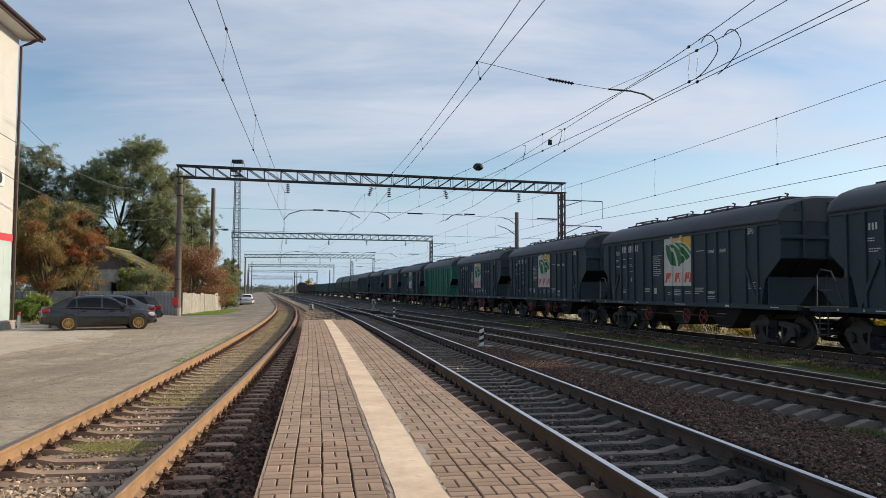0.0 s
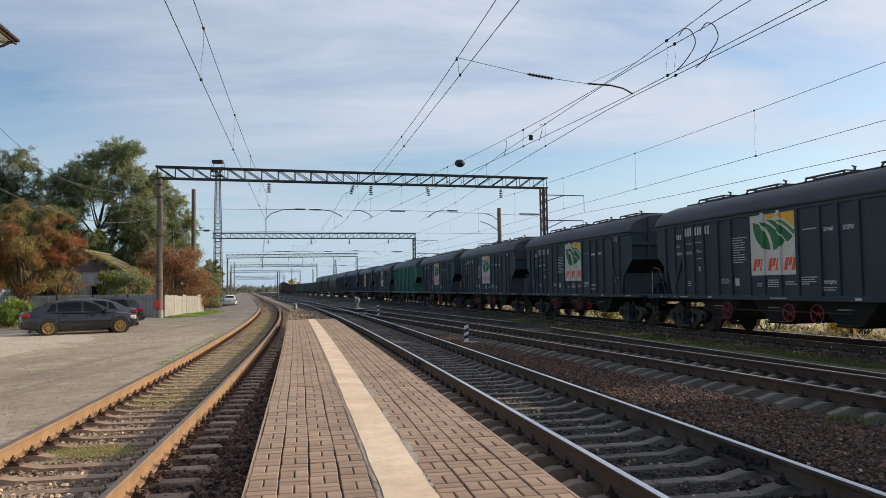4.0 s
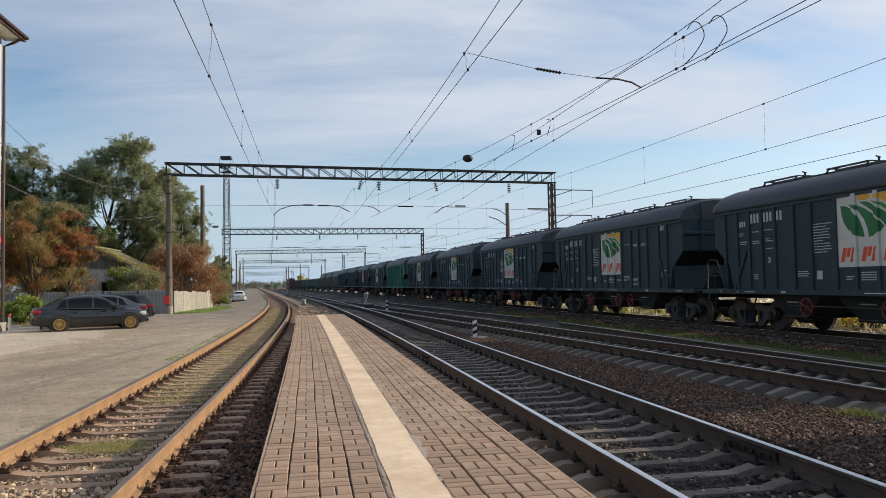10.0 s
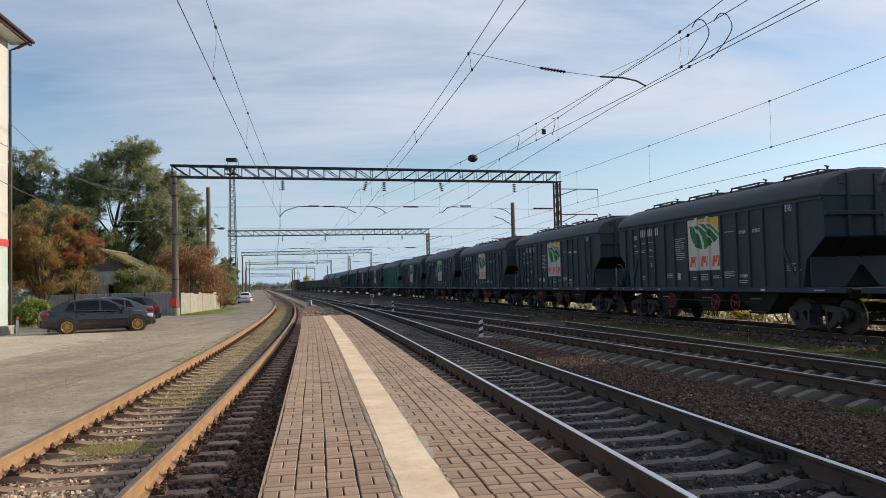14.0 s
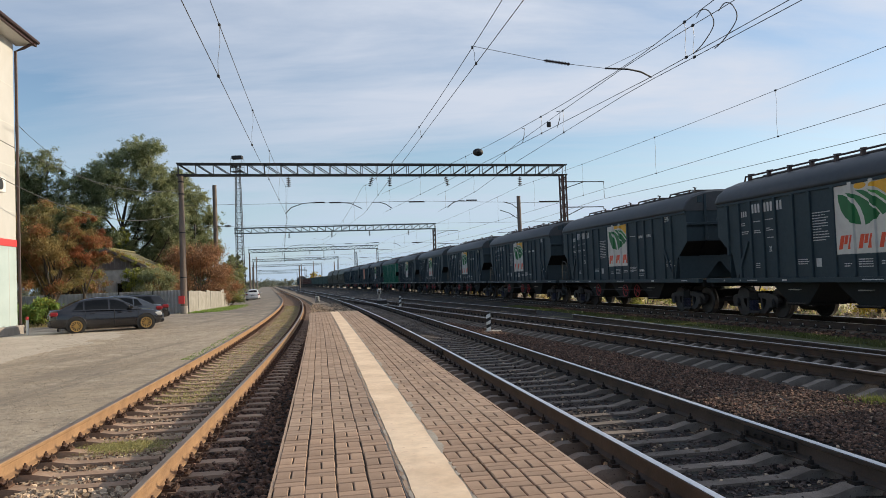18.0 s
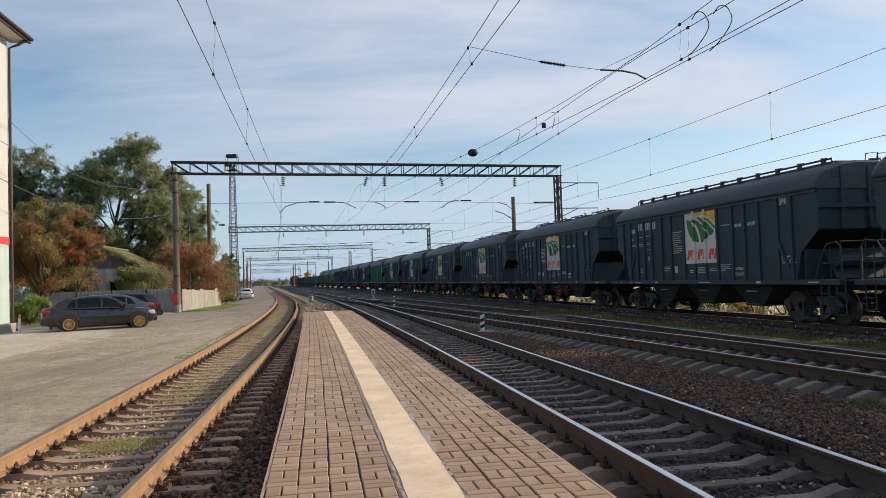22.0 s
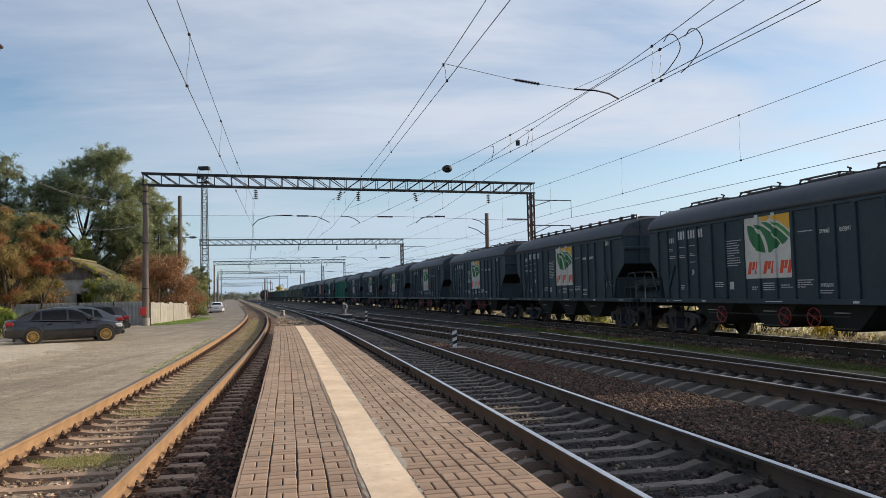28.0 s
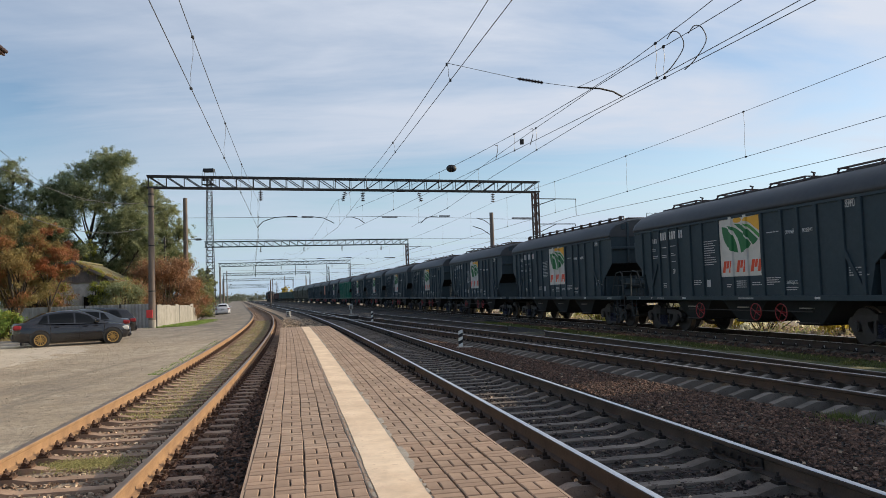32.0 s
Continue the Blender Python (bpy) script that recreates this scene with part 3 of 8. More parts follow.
def build_ground():
    us = sorted(set([-700, -400, -250, -160, -100, -70, -50, -40, -32, -26, -22] + [round(-20 + i * 0.5, 2) for i in range(37)] + [-1.7, -1.2, -0.86, -0.82]
                    + [round(-0.8 + i * 0.25, 2) for i in range(94)] + [23.5, 25, 28, 32, 40, 50, 65, 90, 140, 220, 350, 600, 900]))
    ys = [-60, -40, -25, -15, -8, -4] + steps(-2, 1400, 0.5, 0.03)
    verts, masks = [], []
    rng = np.random.RandomState(4)
    for y in ys:
        lx, rx, tx, vx = left_x(y), right_x(y), third_x(min(y, 84)), train_x(y)
        for u in us:
            x = lx + u
            dr, dt, dv = x - rx, x - tx, x - vx
            z = ground_z(u, y, dr, dt, dv)
            bump = 0.012 if -0.84 < u < 14 else 0.005 if -22 < u else 0.02
            verts.append((x, y, z + rng.uniform(-bump, bump) * (y < 120)))
            asphalt = 1.0 if u < -0.83 else 0.0
            grass = dirt = 0.0
            if -7.2 < dv < -1.8 and y < 140:
                grass = (1.0 if -5.2 < dv < -1.95 else 0.4) * min(1, max(0.25, 1 - (y - 26) / 10))
            if dv > 3.0:
                grass, dirt = 0.3, 1.0
            if u < -8.5 and y > 45 and u < -8.5 - 0.02 * (y - 45):
                grass = 1.0
            if u < -19 or (u < -6 and y > 130):
                grass = 1.0
            if y > 170 and abs(u - 9) > 16:
                grass = 1.0
            if u < -0.83:
                dirt = 0.85 * min(1, max(0, (y - 27) / 20)) * min(1, max(0.25, 1 - (-u - 4.5) / 5))
                dirt = max(dirt, 0.6 * math.exp(-((u + 3.4) / 2.1) ** 2 - ((y - 16) / 7) ** 2))
            if -0.8 < u < 0.8:
                dirt = 0.8
            if 1.8 < u < 4.0 and y > 36.2:
                dirt = 0.9
            if abs(dt) > 1.6 and dr > 1.7 and dv < -5:
                dirt = 0.35
            masks += [asphalt, grass, dirt, 1.0]
    nu = len(us)
    faces = [(j * nu + i, j * nu + i + 1, (j + 1) * nu + i + 1, (j + 1) * nu + i) for j in range(len(ys) - 1) for i in range(nu - 1)]
    me = mesh_from("ground", verts, faces)
    at = me.attributes.new("cover", "FLOAT_COLOR", "POINT")
    at.data.foreach_set("color", masks)
    m = bpy.data.materials.new("ground_cover")
    m.use_nodes = True
    nt = m.node_tree
    n, l = nt.nodes.new, nt.links.new
    b = nt.nodes["Principled BSDF"]
    b.inputs["Roughness"].default_value = 0.92
    co = n("ShaderNodeTexCoord")

    def noise_of(s, d=5, r=0.6):
        t = n("ShaderNodeTexNoise"); t.inputs["Scale"].default_value = s; t.inputs["Detail"].default_value = d; t.inputs["Roughness"].default_value = r
        l(co.outputs["Object"], t.inputs["Vector"])
        return t.outputs["Fac"]

    def rng_of(v, a, b_, c=0.0, d=1.0):
        r = n("ShaderNodeMapRange")
        for k, x in zip(("From Min", "From Max", "To Min", "To Max"), (a, b_, c, d)):
            r.inputs[k].default_value = x
        l(v, r.inputs["Value"])
        return r.outputs[0]

    def blend(f, a, b_):
        x = n("ShaderNodeMix"); x.data_type = "RGBA"
        for s, v in (("A", a), ("B", b_)):
            if isinstance(v, tuple):
                x.inputs[s].default_value = (*v, 1)
            else:
                l(v, x.inputs[s])
        l(f, x.inputs["Factor"])
        return x.outputs["Result"]

    def math_of(op, a, b_):
        x = n("ShaderNodeMath"); x.operation = op
        for k, v in enumerate((a, b_)):
            if isinstance(v, (int, float)):
                x.inputs[k].default_value = v
            else:
                l(v, x.inputs[k])
        return x.outputs[0]

    vor = n("ShaderNodeTexVoronoi"); vor.inputs["Scale"].default_value = 17.0
    l(co.outputs["Object"], vor.inputs["Vector"])
    n_big, n_mid, n_fine, n_grit = noise_of(0.22), noise_of(1.3), noise_of(14, 6, 0.7), noise_of(90, 3)
    # near-black bed colour holds the shade in gaps between the loose stones
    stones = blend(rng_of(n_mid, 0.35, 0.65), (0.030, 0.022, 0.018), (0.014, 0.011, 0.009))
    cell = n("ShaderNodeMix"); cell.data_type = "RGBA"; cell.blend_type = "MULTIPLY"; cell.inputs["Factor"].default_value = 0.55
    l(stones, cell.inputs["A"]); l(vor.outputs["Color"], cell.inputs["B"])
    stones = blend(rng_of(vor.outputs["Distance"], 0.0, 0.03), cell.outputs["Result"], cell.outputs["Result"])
    soil = blend(rng_of(n_fine, 0.35, 0.7), (0.23, 0.175, 0.122), (0.40, 0.31, 0.22))
    tar = blend(rng_of(n_mid, 0.3, 0.7), (0.515, 0.435, 0.335), (0.365, 0.302, 0.226))
    tar = blend(rng_of(n_big, 0.48, 0.6, 0.0, 0.75), tar, (0.37, 0.298, 0.213))
    n_rut = noise_of(0.55, 8, 0.72)
    tar = blend(rng_of(n_rut, 0.52, 0.62, 0.0, 0.6), tar, (0.30, 0.25, 0.195))
    tar = blend(rng_of(n_rut, 0.36, 0.42, 0.6, 0.0), tar, (0.528, 0.457, 0.369))
    tar = blend(rng_of(n_fine, 0.58, 0.72, 0.0, 0.6), tar, (0.23, 0.195, 0.155))
    # wheel ruts along the tracks, dark gravelly patches and loose pale stones
    turn = n("ShaderNodeMapping"); turn.inputs["Rotation"].default_value = (0, 0, radians(-9)); turn.inputs["Scale"].default_value = (2.0, 0.16, 1.0)
    l(co.outputs["Object"], turn.inputs[0])
    rut = n("ShaderNodeTexNoise"); rut.inputs["Scale"].default_value = 0.8; rut.inputs["Detail"].default_value = 7; rut.inputs["Roughness"].default_value = 0.65; rut.inputs["Distortion"].default_value = 0.6
    l(turn.outputs[0], rut.inputs["Vector"])
    tar = blend(rng_of(rut.outputs["Fac"], 0.51, 0.63, 0.0, 0.6), tar, (0.22, 0.185, 0.142))
    n_gr = noise_of(5.5, 7, 0.78)
    tar = blend(rng_of(n_gr, 0.46, 0.6, 0.0, 0.62), tar, (0.20, 0.168, 0.13))
    chips = n("ShaderNodeTexVoronoi"); chips.inputs["Scale"].default_value = 11.0; chips.inputs["Randomness"].default_value = 1.0
    l(co.outputs["Object"], chips.inputs["Vector"])
    chip = math_of("MULTIPLY", rng_of(chips.outputs["Distance"], 0.16, 0.24, 1.0, 0.0), rng_of(n_gr, 0.46, 0.56))
    tar = blend(math_of("MULTIPLY", chip, 0.75), tar, (0.550, 0.484, 0.396))
    cover = n("ShaderNodeAttribute"); cover.attribute_name = "cover"
    sep = n("ShaderNodeSeparateColor")
    l(cover.outputs["Color"], sep.inputs[0])
    # the older, darker asphalt of the road up the yard
    tar = blend(math_of("MULTIPLY", sep.outputs[2], rng_of(n_rut, 0.38, 0.6, 0.25, 1.0)), tar, (0.165, 0.142, 0.118))
    turf = blend(rng_of(n_mid, 0.35, 0.65), (0.075, 0.095, 0.028), (0.13, 0.115, 0.05))
    turf = blend(rng_of(n_fine, 0.45, 0.75, 0.0, 0.7), turf, (0.05, 0.06, 0.02))
    wob = rng_of(n_fine, 0.3, 0.7, -0.35, 0.35)
    wob2 = rng_of(n_mid, 0.3, 0.7, -0.45, 0.45)
    f_dirt = rng_of(math_of("ADD", sep.outputs[2], wob2), 0.4, 0.75)
    f_grass = rng_of(math_of("ADD", math_of("ADD", sep.outputs[1], wob), math_of("MULTIPLY", wob2, 0.8)), 0.45, 0.8)
    f_tar = rng_of(math_of("ADD", sep.outputs[0], math_of("MULTIPLY", wob, 0.4)), 0.45, 0.6)
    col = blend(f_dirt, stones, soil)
    col = blend(f_tar, col, tar)
    col = blend(f_grass, col, turf)
    grit = n("ShaderNodeHueSaturation")
    l(rng_of(n_grit, 0.2, 0.8, 0.75, 1.25), grit.inputs["Value"]); l(col, grit.inputs["Color"])
    l(grit.outputs[0], b.inputs["Base Color"])
    h = math_of("ADD", math_of("MULTIPLY", vor.outputs["Distance"], math_of("SUBTRACT", 1.0, f_tar)), math_of("MULTIPLY", n_fine, 0.35))
    h = math_of("ADD", h, math_of("MULTIPLY", math_of("ADD", n_gr, math_of("MULTIPLY", chip, 0.25)), math_of("MULTIPLY", f_tar, 1.5)))
    bp = n("ShaderNodeBump"); bp.inputs["Strength"].default_value = 0.7; bp.inputs["Distance"].default_value = 0.035
    l(h, bp.inputs["Height"]); l(bp.outputs[0], b.inputs["Normal"])
    ob = part("ground", me, m)
    return tagged(ob, "dusty asphalt yard, dark ballast beds and grassy verges", "ground", kind="structure")


ground = build_ground()


# ---------------- tracks ----------------
RAIL = [(-0.066, 0), (0.066, 0), (0.066, 0.012), (0.013, 0.03), (0.009, 0.06), (0.009, 0.125), (0.034, 0.14), (0.0365, 0.168), (0.031, 0.1755), (0.0265, 0.1802), (-0.0265, 0.1802), (-0.031, 0.1755), (-0.0365, 0.168), (-0.034, 0.14), (-0.009, 0.125), (-0.009, 0.06), (-0.013, 0.03), (-0.066, 0.012)]


def rail_mesh(fx, off, top, y0, y1, side, head, start=None):
    verts, faces, mats = [], [], []
    ys = steps(y0, y1, 0.8, 0.03)
    k = len(RAIL)
    for y in ys:
        m = along(fx, y, off, top - 0.18)
        verts += [tuple(m @ Vector((a, 0, z))) for a, z in RAIL]
    for j in range(len(ys) - 1):
        for i in range(k):
            i2 = (i + 1) % k
            faces.append((j * k + i, j * k + i2, (j + 1) * k + i2, (j + 1) * k + i)); mats.append(1 if i in ((8, 9, 10)) else 0)
    faces.append(tuple(range(k))[::-1]); mats.append(0)
    faces.append(tuple((len(ys) - 1) * k + i for i in range(k))); mats.append(0)
    me = mesh_from("rail", verts, faces)
    me.materials.append(MAT[side]); me.materials.append(MAT[head])
    me.polygons.foreach_set("material_index", mats)
    bm = bmesh.new(); bm.from_mesh(me); bmesh.ops.recalc_face_normals(bm, faces=bm.faces[:]); bm.to_mesh(me); bm.free()
    return me


def sleeper_mesh(mat_name, bevel=0.13, drop=0.06, waist=0.035, k=1.0):
    """A concrete sleeper: raised seats under the rails, a lower waist between them, sloped ends and flanks."""
    bm = bmesh.new()
    prof = [(-1.35, -drop), (-1.35 + bevel, 0.0), (-0.62, 0.0), (-0.42, -waist), (0.42, -waist), (0.62, 0.0), (1.35 - bevel, 0.0), (1.35, -drop)]
    rows_ = []
    for y, dz in ((-0.115, -0.2), (-0.09, -0.06), (-0.082, 0.0), (0.082, 0.0), (0.09, -0.06), (0.115, -0.2)):
        rows_.append([bm.verts.new((a, y * k, -0.22 if dz < -0.1 else z + dz * (1.0 if abs(a) < 1.3 else 0.6))) for a, z in prof])
    for p, q in zip(rows_, rows_[1:] + rows_[:1]):
        for i in range(len(prof) - 1):
            bm.faces.new((p[i], p[i + 1], q[i + 1], q[i]))
    bm.faces.new([r[0] for r in rows_]); bm.faces.new([r[-1] for r in rows_])
    bmesh.ops.recalc_face_normals(bm, faces=bm.faces[:])
    me = done(bm, "sleeper")
    me.materials.append(MAT[mat_name])
    return me


def clip_mesh(material, plates=True):
    """A rail fastening: base plate ends, two bolts with nuts and bent clips on both sides of the foot."""
    bm = bmesh.new()
    for s in (-1, 1):
        if plates:
            box(bm, s * 0.125 - 0.06, s * 0.125 + 0.06, -0.07, 0.07, -0.005, 0.02)
            rod(bm, (s * 0.098, 0, 0.02), (s * 0.098, 0, 0.1), 0.011, seg=6)
            rod(bm, (s * 0.098, 0, 0.05), (s * 0.098, 0, 0.08), 0.023, seg=6)
            rod(bm, (s * 0.098, -0.05, 0.035), (s * 0.098, 0.05, 0.035), 0.026, seg=7)
            for k in (-1, 1):
                rod(bm, (s * 0.155, k * 0.045, 0.015), (s * 0.155, k * 0.045, 0.045), 0.021, seg=6)
                chain(bm, [(s * 0.105, k * 0.04, 0.05), (s * 0.15, k * 0.07, 0.035), (s * 0.185, k * 0.085, 0.06), (s * 0.19, k * 0.088, 0.095)], 0.009, 5)
        else:
            box(bm, s * 0.1 - 0.04, s * 0.1 + 0.04, -0.05, 0.05, -0.004, 0.028)
            rod(bm, (s * 0.108, 0, 0.02), (s * 0.108, 0, 0.1), 0.010, seg=6)
            rod(bm, (s * 0.108, 0, 0.03), (s * 0.108, 0, 0.065), 0.024, seg=6)
    me = done(bm, "fastening")
    me.materials.append(MAT[material])
    return me


def join_copies(me, poses):
    v = np.array([x.co[:] for x in me.vertices])
    f = [tuple(p.vertices) for p in me.polygons]
    vs, fs = [], []
    for k, m in enumerate(poses):
        a = np.array(m)
        vs.append(v @ a[:3, :3].T + a[:3, 3])
        fs += [tuple(i + k * len(v) for i in p) for p in f]
    out = mesh_from(me.name, np.concatenate(vs), fs)
    for x in me.materials:
        out.materials.append(x)
    return out


CLIPS = {m: clip_mesh(m, m == "clip") for m in ("clip", "clip_dark")}


def track(name, fx, top, y0, y1, side, head, sleeper, label, gap=0.545, single_to=48, far_to=150):
    root = tagged(empty(name, Matrix.Translation((0, 0, 0))), label, "railway track", kind="structure")
    for off in (-0.7965, 0.7965):
        part("rail", rail_mesh(fx, off, top, y0, y1, side, head), None, root)
    ends = {"track_left": (0.04, 0.03, 0.035), "track_turnout": (0.28, 0.075, 0.05, 0.82)}
    sm = sleeper_mesh(sleeper, *ends.get(name, (0.3, 0.115, 0.055, 0.95)))
    clip = CLIPS["clip" if name == "track_left" else "clip_dark"]
    rng = random.Random(len(name))
    y, rest, clips = y0 + 0.2, [], []
    while y < min(y1, far_to):
        m = along(fx, y, rng.uniform(-0.02, 0.02), top - 0.192) @ Matrix.Rotation(rng.uniform(-0.012, 0.012), 4, "Z")
        cm = [along(fx, y, o, top - 0.19) for o in (-0.7965, 0.7965)]
        if 2.5 < y < single_to:
            part("sleeper", sm, None, root, m=m)
            if y < 22:
                for c in cm:
                    part("fastening", clip, None, root, m=c)
            else:
                clips += cm
        else:
            rest.append(m)
            if y < 60:
                clips += cm
        y += gap
    if name == "track_train":
        # small white pads at the near rail's clips
        marks, y = [], y0 + 0.2
        pad = bx(-0.008, 0.008, -0.022, 0.022, 0.0, 0.06)
        pad = done(pad, "clip_mark"); pad.materials.append(MAT["white"])
        while y < 70:
            marks.append(along(fx, y, -0.7965 - 0.09, top - 0.155) @ Matrix.Rotation(rng.uniform(-0.2, 0.2), 4, "Y"))
            y += gap
        part("clip_marks", join_copies(pad, marks), None, root, "white marks at the rail clips")["kind"] = "stuff"
    part("sleepers_far", join_copies(sm, rest), None, root)["kind"] = "stuff"
    part("fastenings_far", join_copies(clip, clips), None, root)["kind"] = "stuff"
    return root


track("track_left", left_x, 0.0, -6, 420, "rust", "rust_top", "sleeper_warm", "rusty siding on dusty concrete sleepers beside the yard", gap=0.515)
track("track_main", right_x, 0.0, -6, 420, "rust_dark", "steel_top", "sleeper", "polished main line rails on concrete sleepers in ballast", gap=0.535)
track("track_turnout", third_x, 0.0, -4, 80, "rust_mid", "worn_top", "sleeper_dark", "worn rails of a diverging track on concrete sleepers", gap=0.485, far_to=70)
track("track_train", train_x, RAIL_TRAIN, -10, 420, "rust_dark", "steel_top", "sleeper_dark", "line that carries the goods train, on concrete sleepers", single_to=34)


def rail_joint(fx, off, y):
    """Two bolted bars over a joint of the rail, and a bonding cable."""
    root = tagged(empty("rail_joint", along(fx, y, off, 0.0)), "dark bolted joint bars on the main line rail", "rail joint", "rail joints")
    for s in (-1, 1):
        part("joint_bar", bx(s * 0.026 - 0.012, s * 0.026 + 0.012, -0.42, 0.42, -0.145, -0.05, 0.006), "clip_dark", root)
        for k in (-0.34, -0.2, -0.07, 0.07, 0.2, 0.34):
            part("bolt", rod(bmesh.new(), (s * 0.036, k, -0.1), (s * 0.066, k, -0.1), 0.018, seg=6), "clip_dark", root)
    part("bond_cable", chain(bmesh.new(), [(-0.07, -0.5, -0.12), (-0.1, -0.2, -0.17), (-0.1, 0.2, -0.17), (-0.07, 0.5, -0.12)], 0.009, 5), "plastic", root)
    return root


for off, y in ((0.7965, 7.25), (-0.7965, 17.4), (0.7965, 32.0)):
    rail_joint(right_x, off, y)


def loose_rail(y0, y1, x0, x1):
    def fx(y):
        return x0 + (x1 - x0) * (y - y0) / (y1 - y0)
    ob = part("spare_rail", rail_mesh(fx, 0, 0.0, y0, y1, "rust_dark", "worn_top"), None)
    return tagged(ob, "loose polished rail lying beside the turnout", "rail", "spare rails")


loose_rail(11.5, 28.5, 7.95, 4.72)
loose_rail(33, 62, 3.85, -3.85)


# ---------------- platform ----------------
PLAT_TOP, PLAT_HALF, PLAT_Y0, PLAT_Y1 = 0.155, 1.13, -5.0, 36.0


def build_platform():
    root = tagged(empty("platform"), "low platform of pink-brown pavers with a cream stripe", "platform", kind="structure")

    def band(v0, v1, z0, z1, y0=PLAT_Y0, y1=PLAT_Y1, wave=0.0, seed=1):
        rng = random.Random(seed)
        verts, faces = [], []
        ys = steps(y0, y1, 0.3, 0.0)
        for y in ys:
            a, b = v0 + rng.uniform(-wave, wave), v1 + rng.uniform(-wave, wave)
            for v, z in ((a, z0), (a, z1), (b, z1), (b, z0)):
                verts.append(tuple(along(plat_x, y, v) @ Vector((0, 0, z))))
        for j in range(len(ys) - 1):
            for i in range(4):
                faces.append((j * 4 + i, j * 4 + (i + 1) % 4, j * 4 + 4 + (i + 1) % 4, j * 4 + 4 + i))
        faces += [(3, 2, 1, 0), tuple((len(ys) - 1) * 4 + i for i in range(4))]
        me = mesh_from("band", verts, faces)
        bm = bmesh.new(); bm.from_mesh(me); bmesh.ops.recalc_face_normals(bm, faces=bm.faces[:]); bm.to_mesh(me); bm.free()
        return me
    part("base", band(-PLAT_HALF + 0.02, PLAT_HALF - 0.02, -0.3, PLAT_TOP - 0.022), "joint", root, "dark bedding between the pavers")
    part("edging", band(-PLAT_HALF, -PLAT_HALF + 0.022, -0.3, PLAT_TOP - 0.006), "paver_far", root, "thin brown concrete edging")
    part("edging", band(PLAT_HALF - 0.022, PLAT_HALF, -0.3, PLAT_TOP - 0.006), "paver_far", root, "thin brown concrete edging")
    part("edging", bx(-PLAT_HALF, PLAT_HALF, 0, 0.05, -0.3, PLAT_TOP - 0.004), "mortar", root, "thin grey concrete edging", m=along(plat_x, PLAT_Y1))
    part("mortar_bed", band(-0.212, 0.222, 0.0, PLAT_TOP - 0.009, wave=0.003, seed=5), "mortar", root, "patchy grey mortar along the stripe")
    part("cut_pavers", band(-0.203, -0.171, 0.0, PLAT_TOP - 0.004, wave=0.003, seed=6), "paver_far", root, "narrow row of cut pavers beside the stripe")
    part("stripe", band(-0.165, 0.198, 0.0, PLAT_TOP + 0.0015, wave=0.006, seed=9), "stripe", root, "worn cream painted concrete stripe")
    # mortar smeared over the pavers along the stripe
    rng = random.Random(21)
    verts, faces = [], []
    for side, v0 in ((-1, -0.172), (1, 0.193)):
        y, w = 3.0, 0.0
        prev = None
        while y < 30:
            w = min(0.016 if side < 0 else 0.05, max(0.0, w + rng.uniform(-0.022, 0.021 if side > 0 else 0.018)))
            if rng.random() < 0.06:
                w = 0.0
            now = len(verts)
            for q in (v0, v0 + side * (0.012 + w)):
                verts.append(tuple(along(plat_x, y, q) @ Vector((0, 0, PLAT_TOP + 0.0025))))
            if prev is not None and w > 0.004:
                faces.append((prev, prev + 1, now + 1, now))
            prev = now
            y += 0.045
    part("mortar_smear", mesh_from("mortar_smear", verts, faces), "mortar", root, "grey mortar smeared beside the stripe")["kind"] = "stuff"
    # pavers in a basket weave: one cell is two bricks
    cell, joint = 0.2235, 0.0105

    def brick(lx, ly):
        bm = bx(-lx / 2, lx / 2, -ly / 2, ly / 2, -0.05, 0.0)
        top = [e for e in bm.edges if all(abs(v.co.z) < 1e-6 for v in e.verts)]
        bmesh.ops.bevel(bm, geom=top, offset=0.006, segments=1, affect="EDGES")
        me = done(bm, "paver"); me.materials.append(MAT["paver"])
        return me
    across, down = brick(cell - joint, cell / 2 - joint), brick(cell / 2 - joint, cell - joint)
    half = brick(0.1, cell - joint)
    rng = random.Random(3)
    near, far_a, far_d = [], [], []
    cols = [-PLAT_HALF + 0.024 + cell * (i + 0.5) for i in range(4)] + [PLAT_HALF - 0.024 - cell * (i + 0.5) for i in range(4)]
    for ci, v in enumerate(cols):
        k, y = 0, PLAT_Y0 + cell / 2
        while y < PLAT_Y1 - cell / 2:
            lift = rng.uniform(-0.003, 0.002)
            base = along(plat_x, y, v + 0.005 * math.sin(y * 1.7 + ci) + rng.uniform(-0.003, 0.003), PLAT_TOP + lift) @ Matrix.Rotation(rng.uniform(-0.012, 0.012), 4, "Z")
            if (k + ci) % 2:
                for s in (-1, 1):
                    m = base @ Matrix.Translation((0, s * cell / 4, rng.uniform(-0.002, 0.002)))
                    (near if 3.6 < y < 7.2 else far_a).append((across, m) if 3.6 < y < 7.2 else m)
            else:
                for s in (-1, 1):
                    m = base @ Matrix.Translation((s * cell / 4, 0, rng.uniform(-0.002, 0.002)))
                    (near if 3.6 < y < 7.2 else far_d).append((down, m) if 3.6 < y < 7.2 else m)
            y += cell; k += 1
    for me, m in near:
        part("paver", me, None, root, m=m)
    for me, ms in ((across, far_a), (down, far_d)):
        j = join_copies(me, ms)
        j.materials.clear(); j.materials.append(MAT["paver_far"])
        part("paving", j, None, root)["kind"] = "stuff"


build_platform()


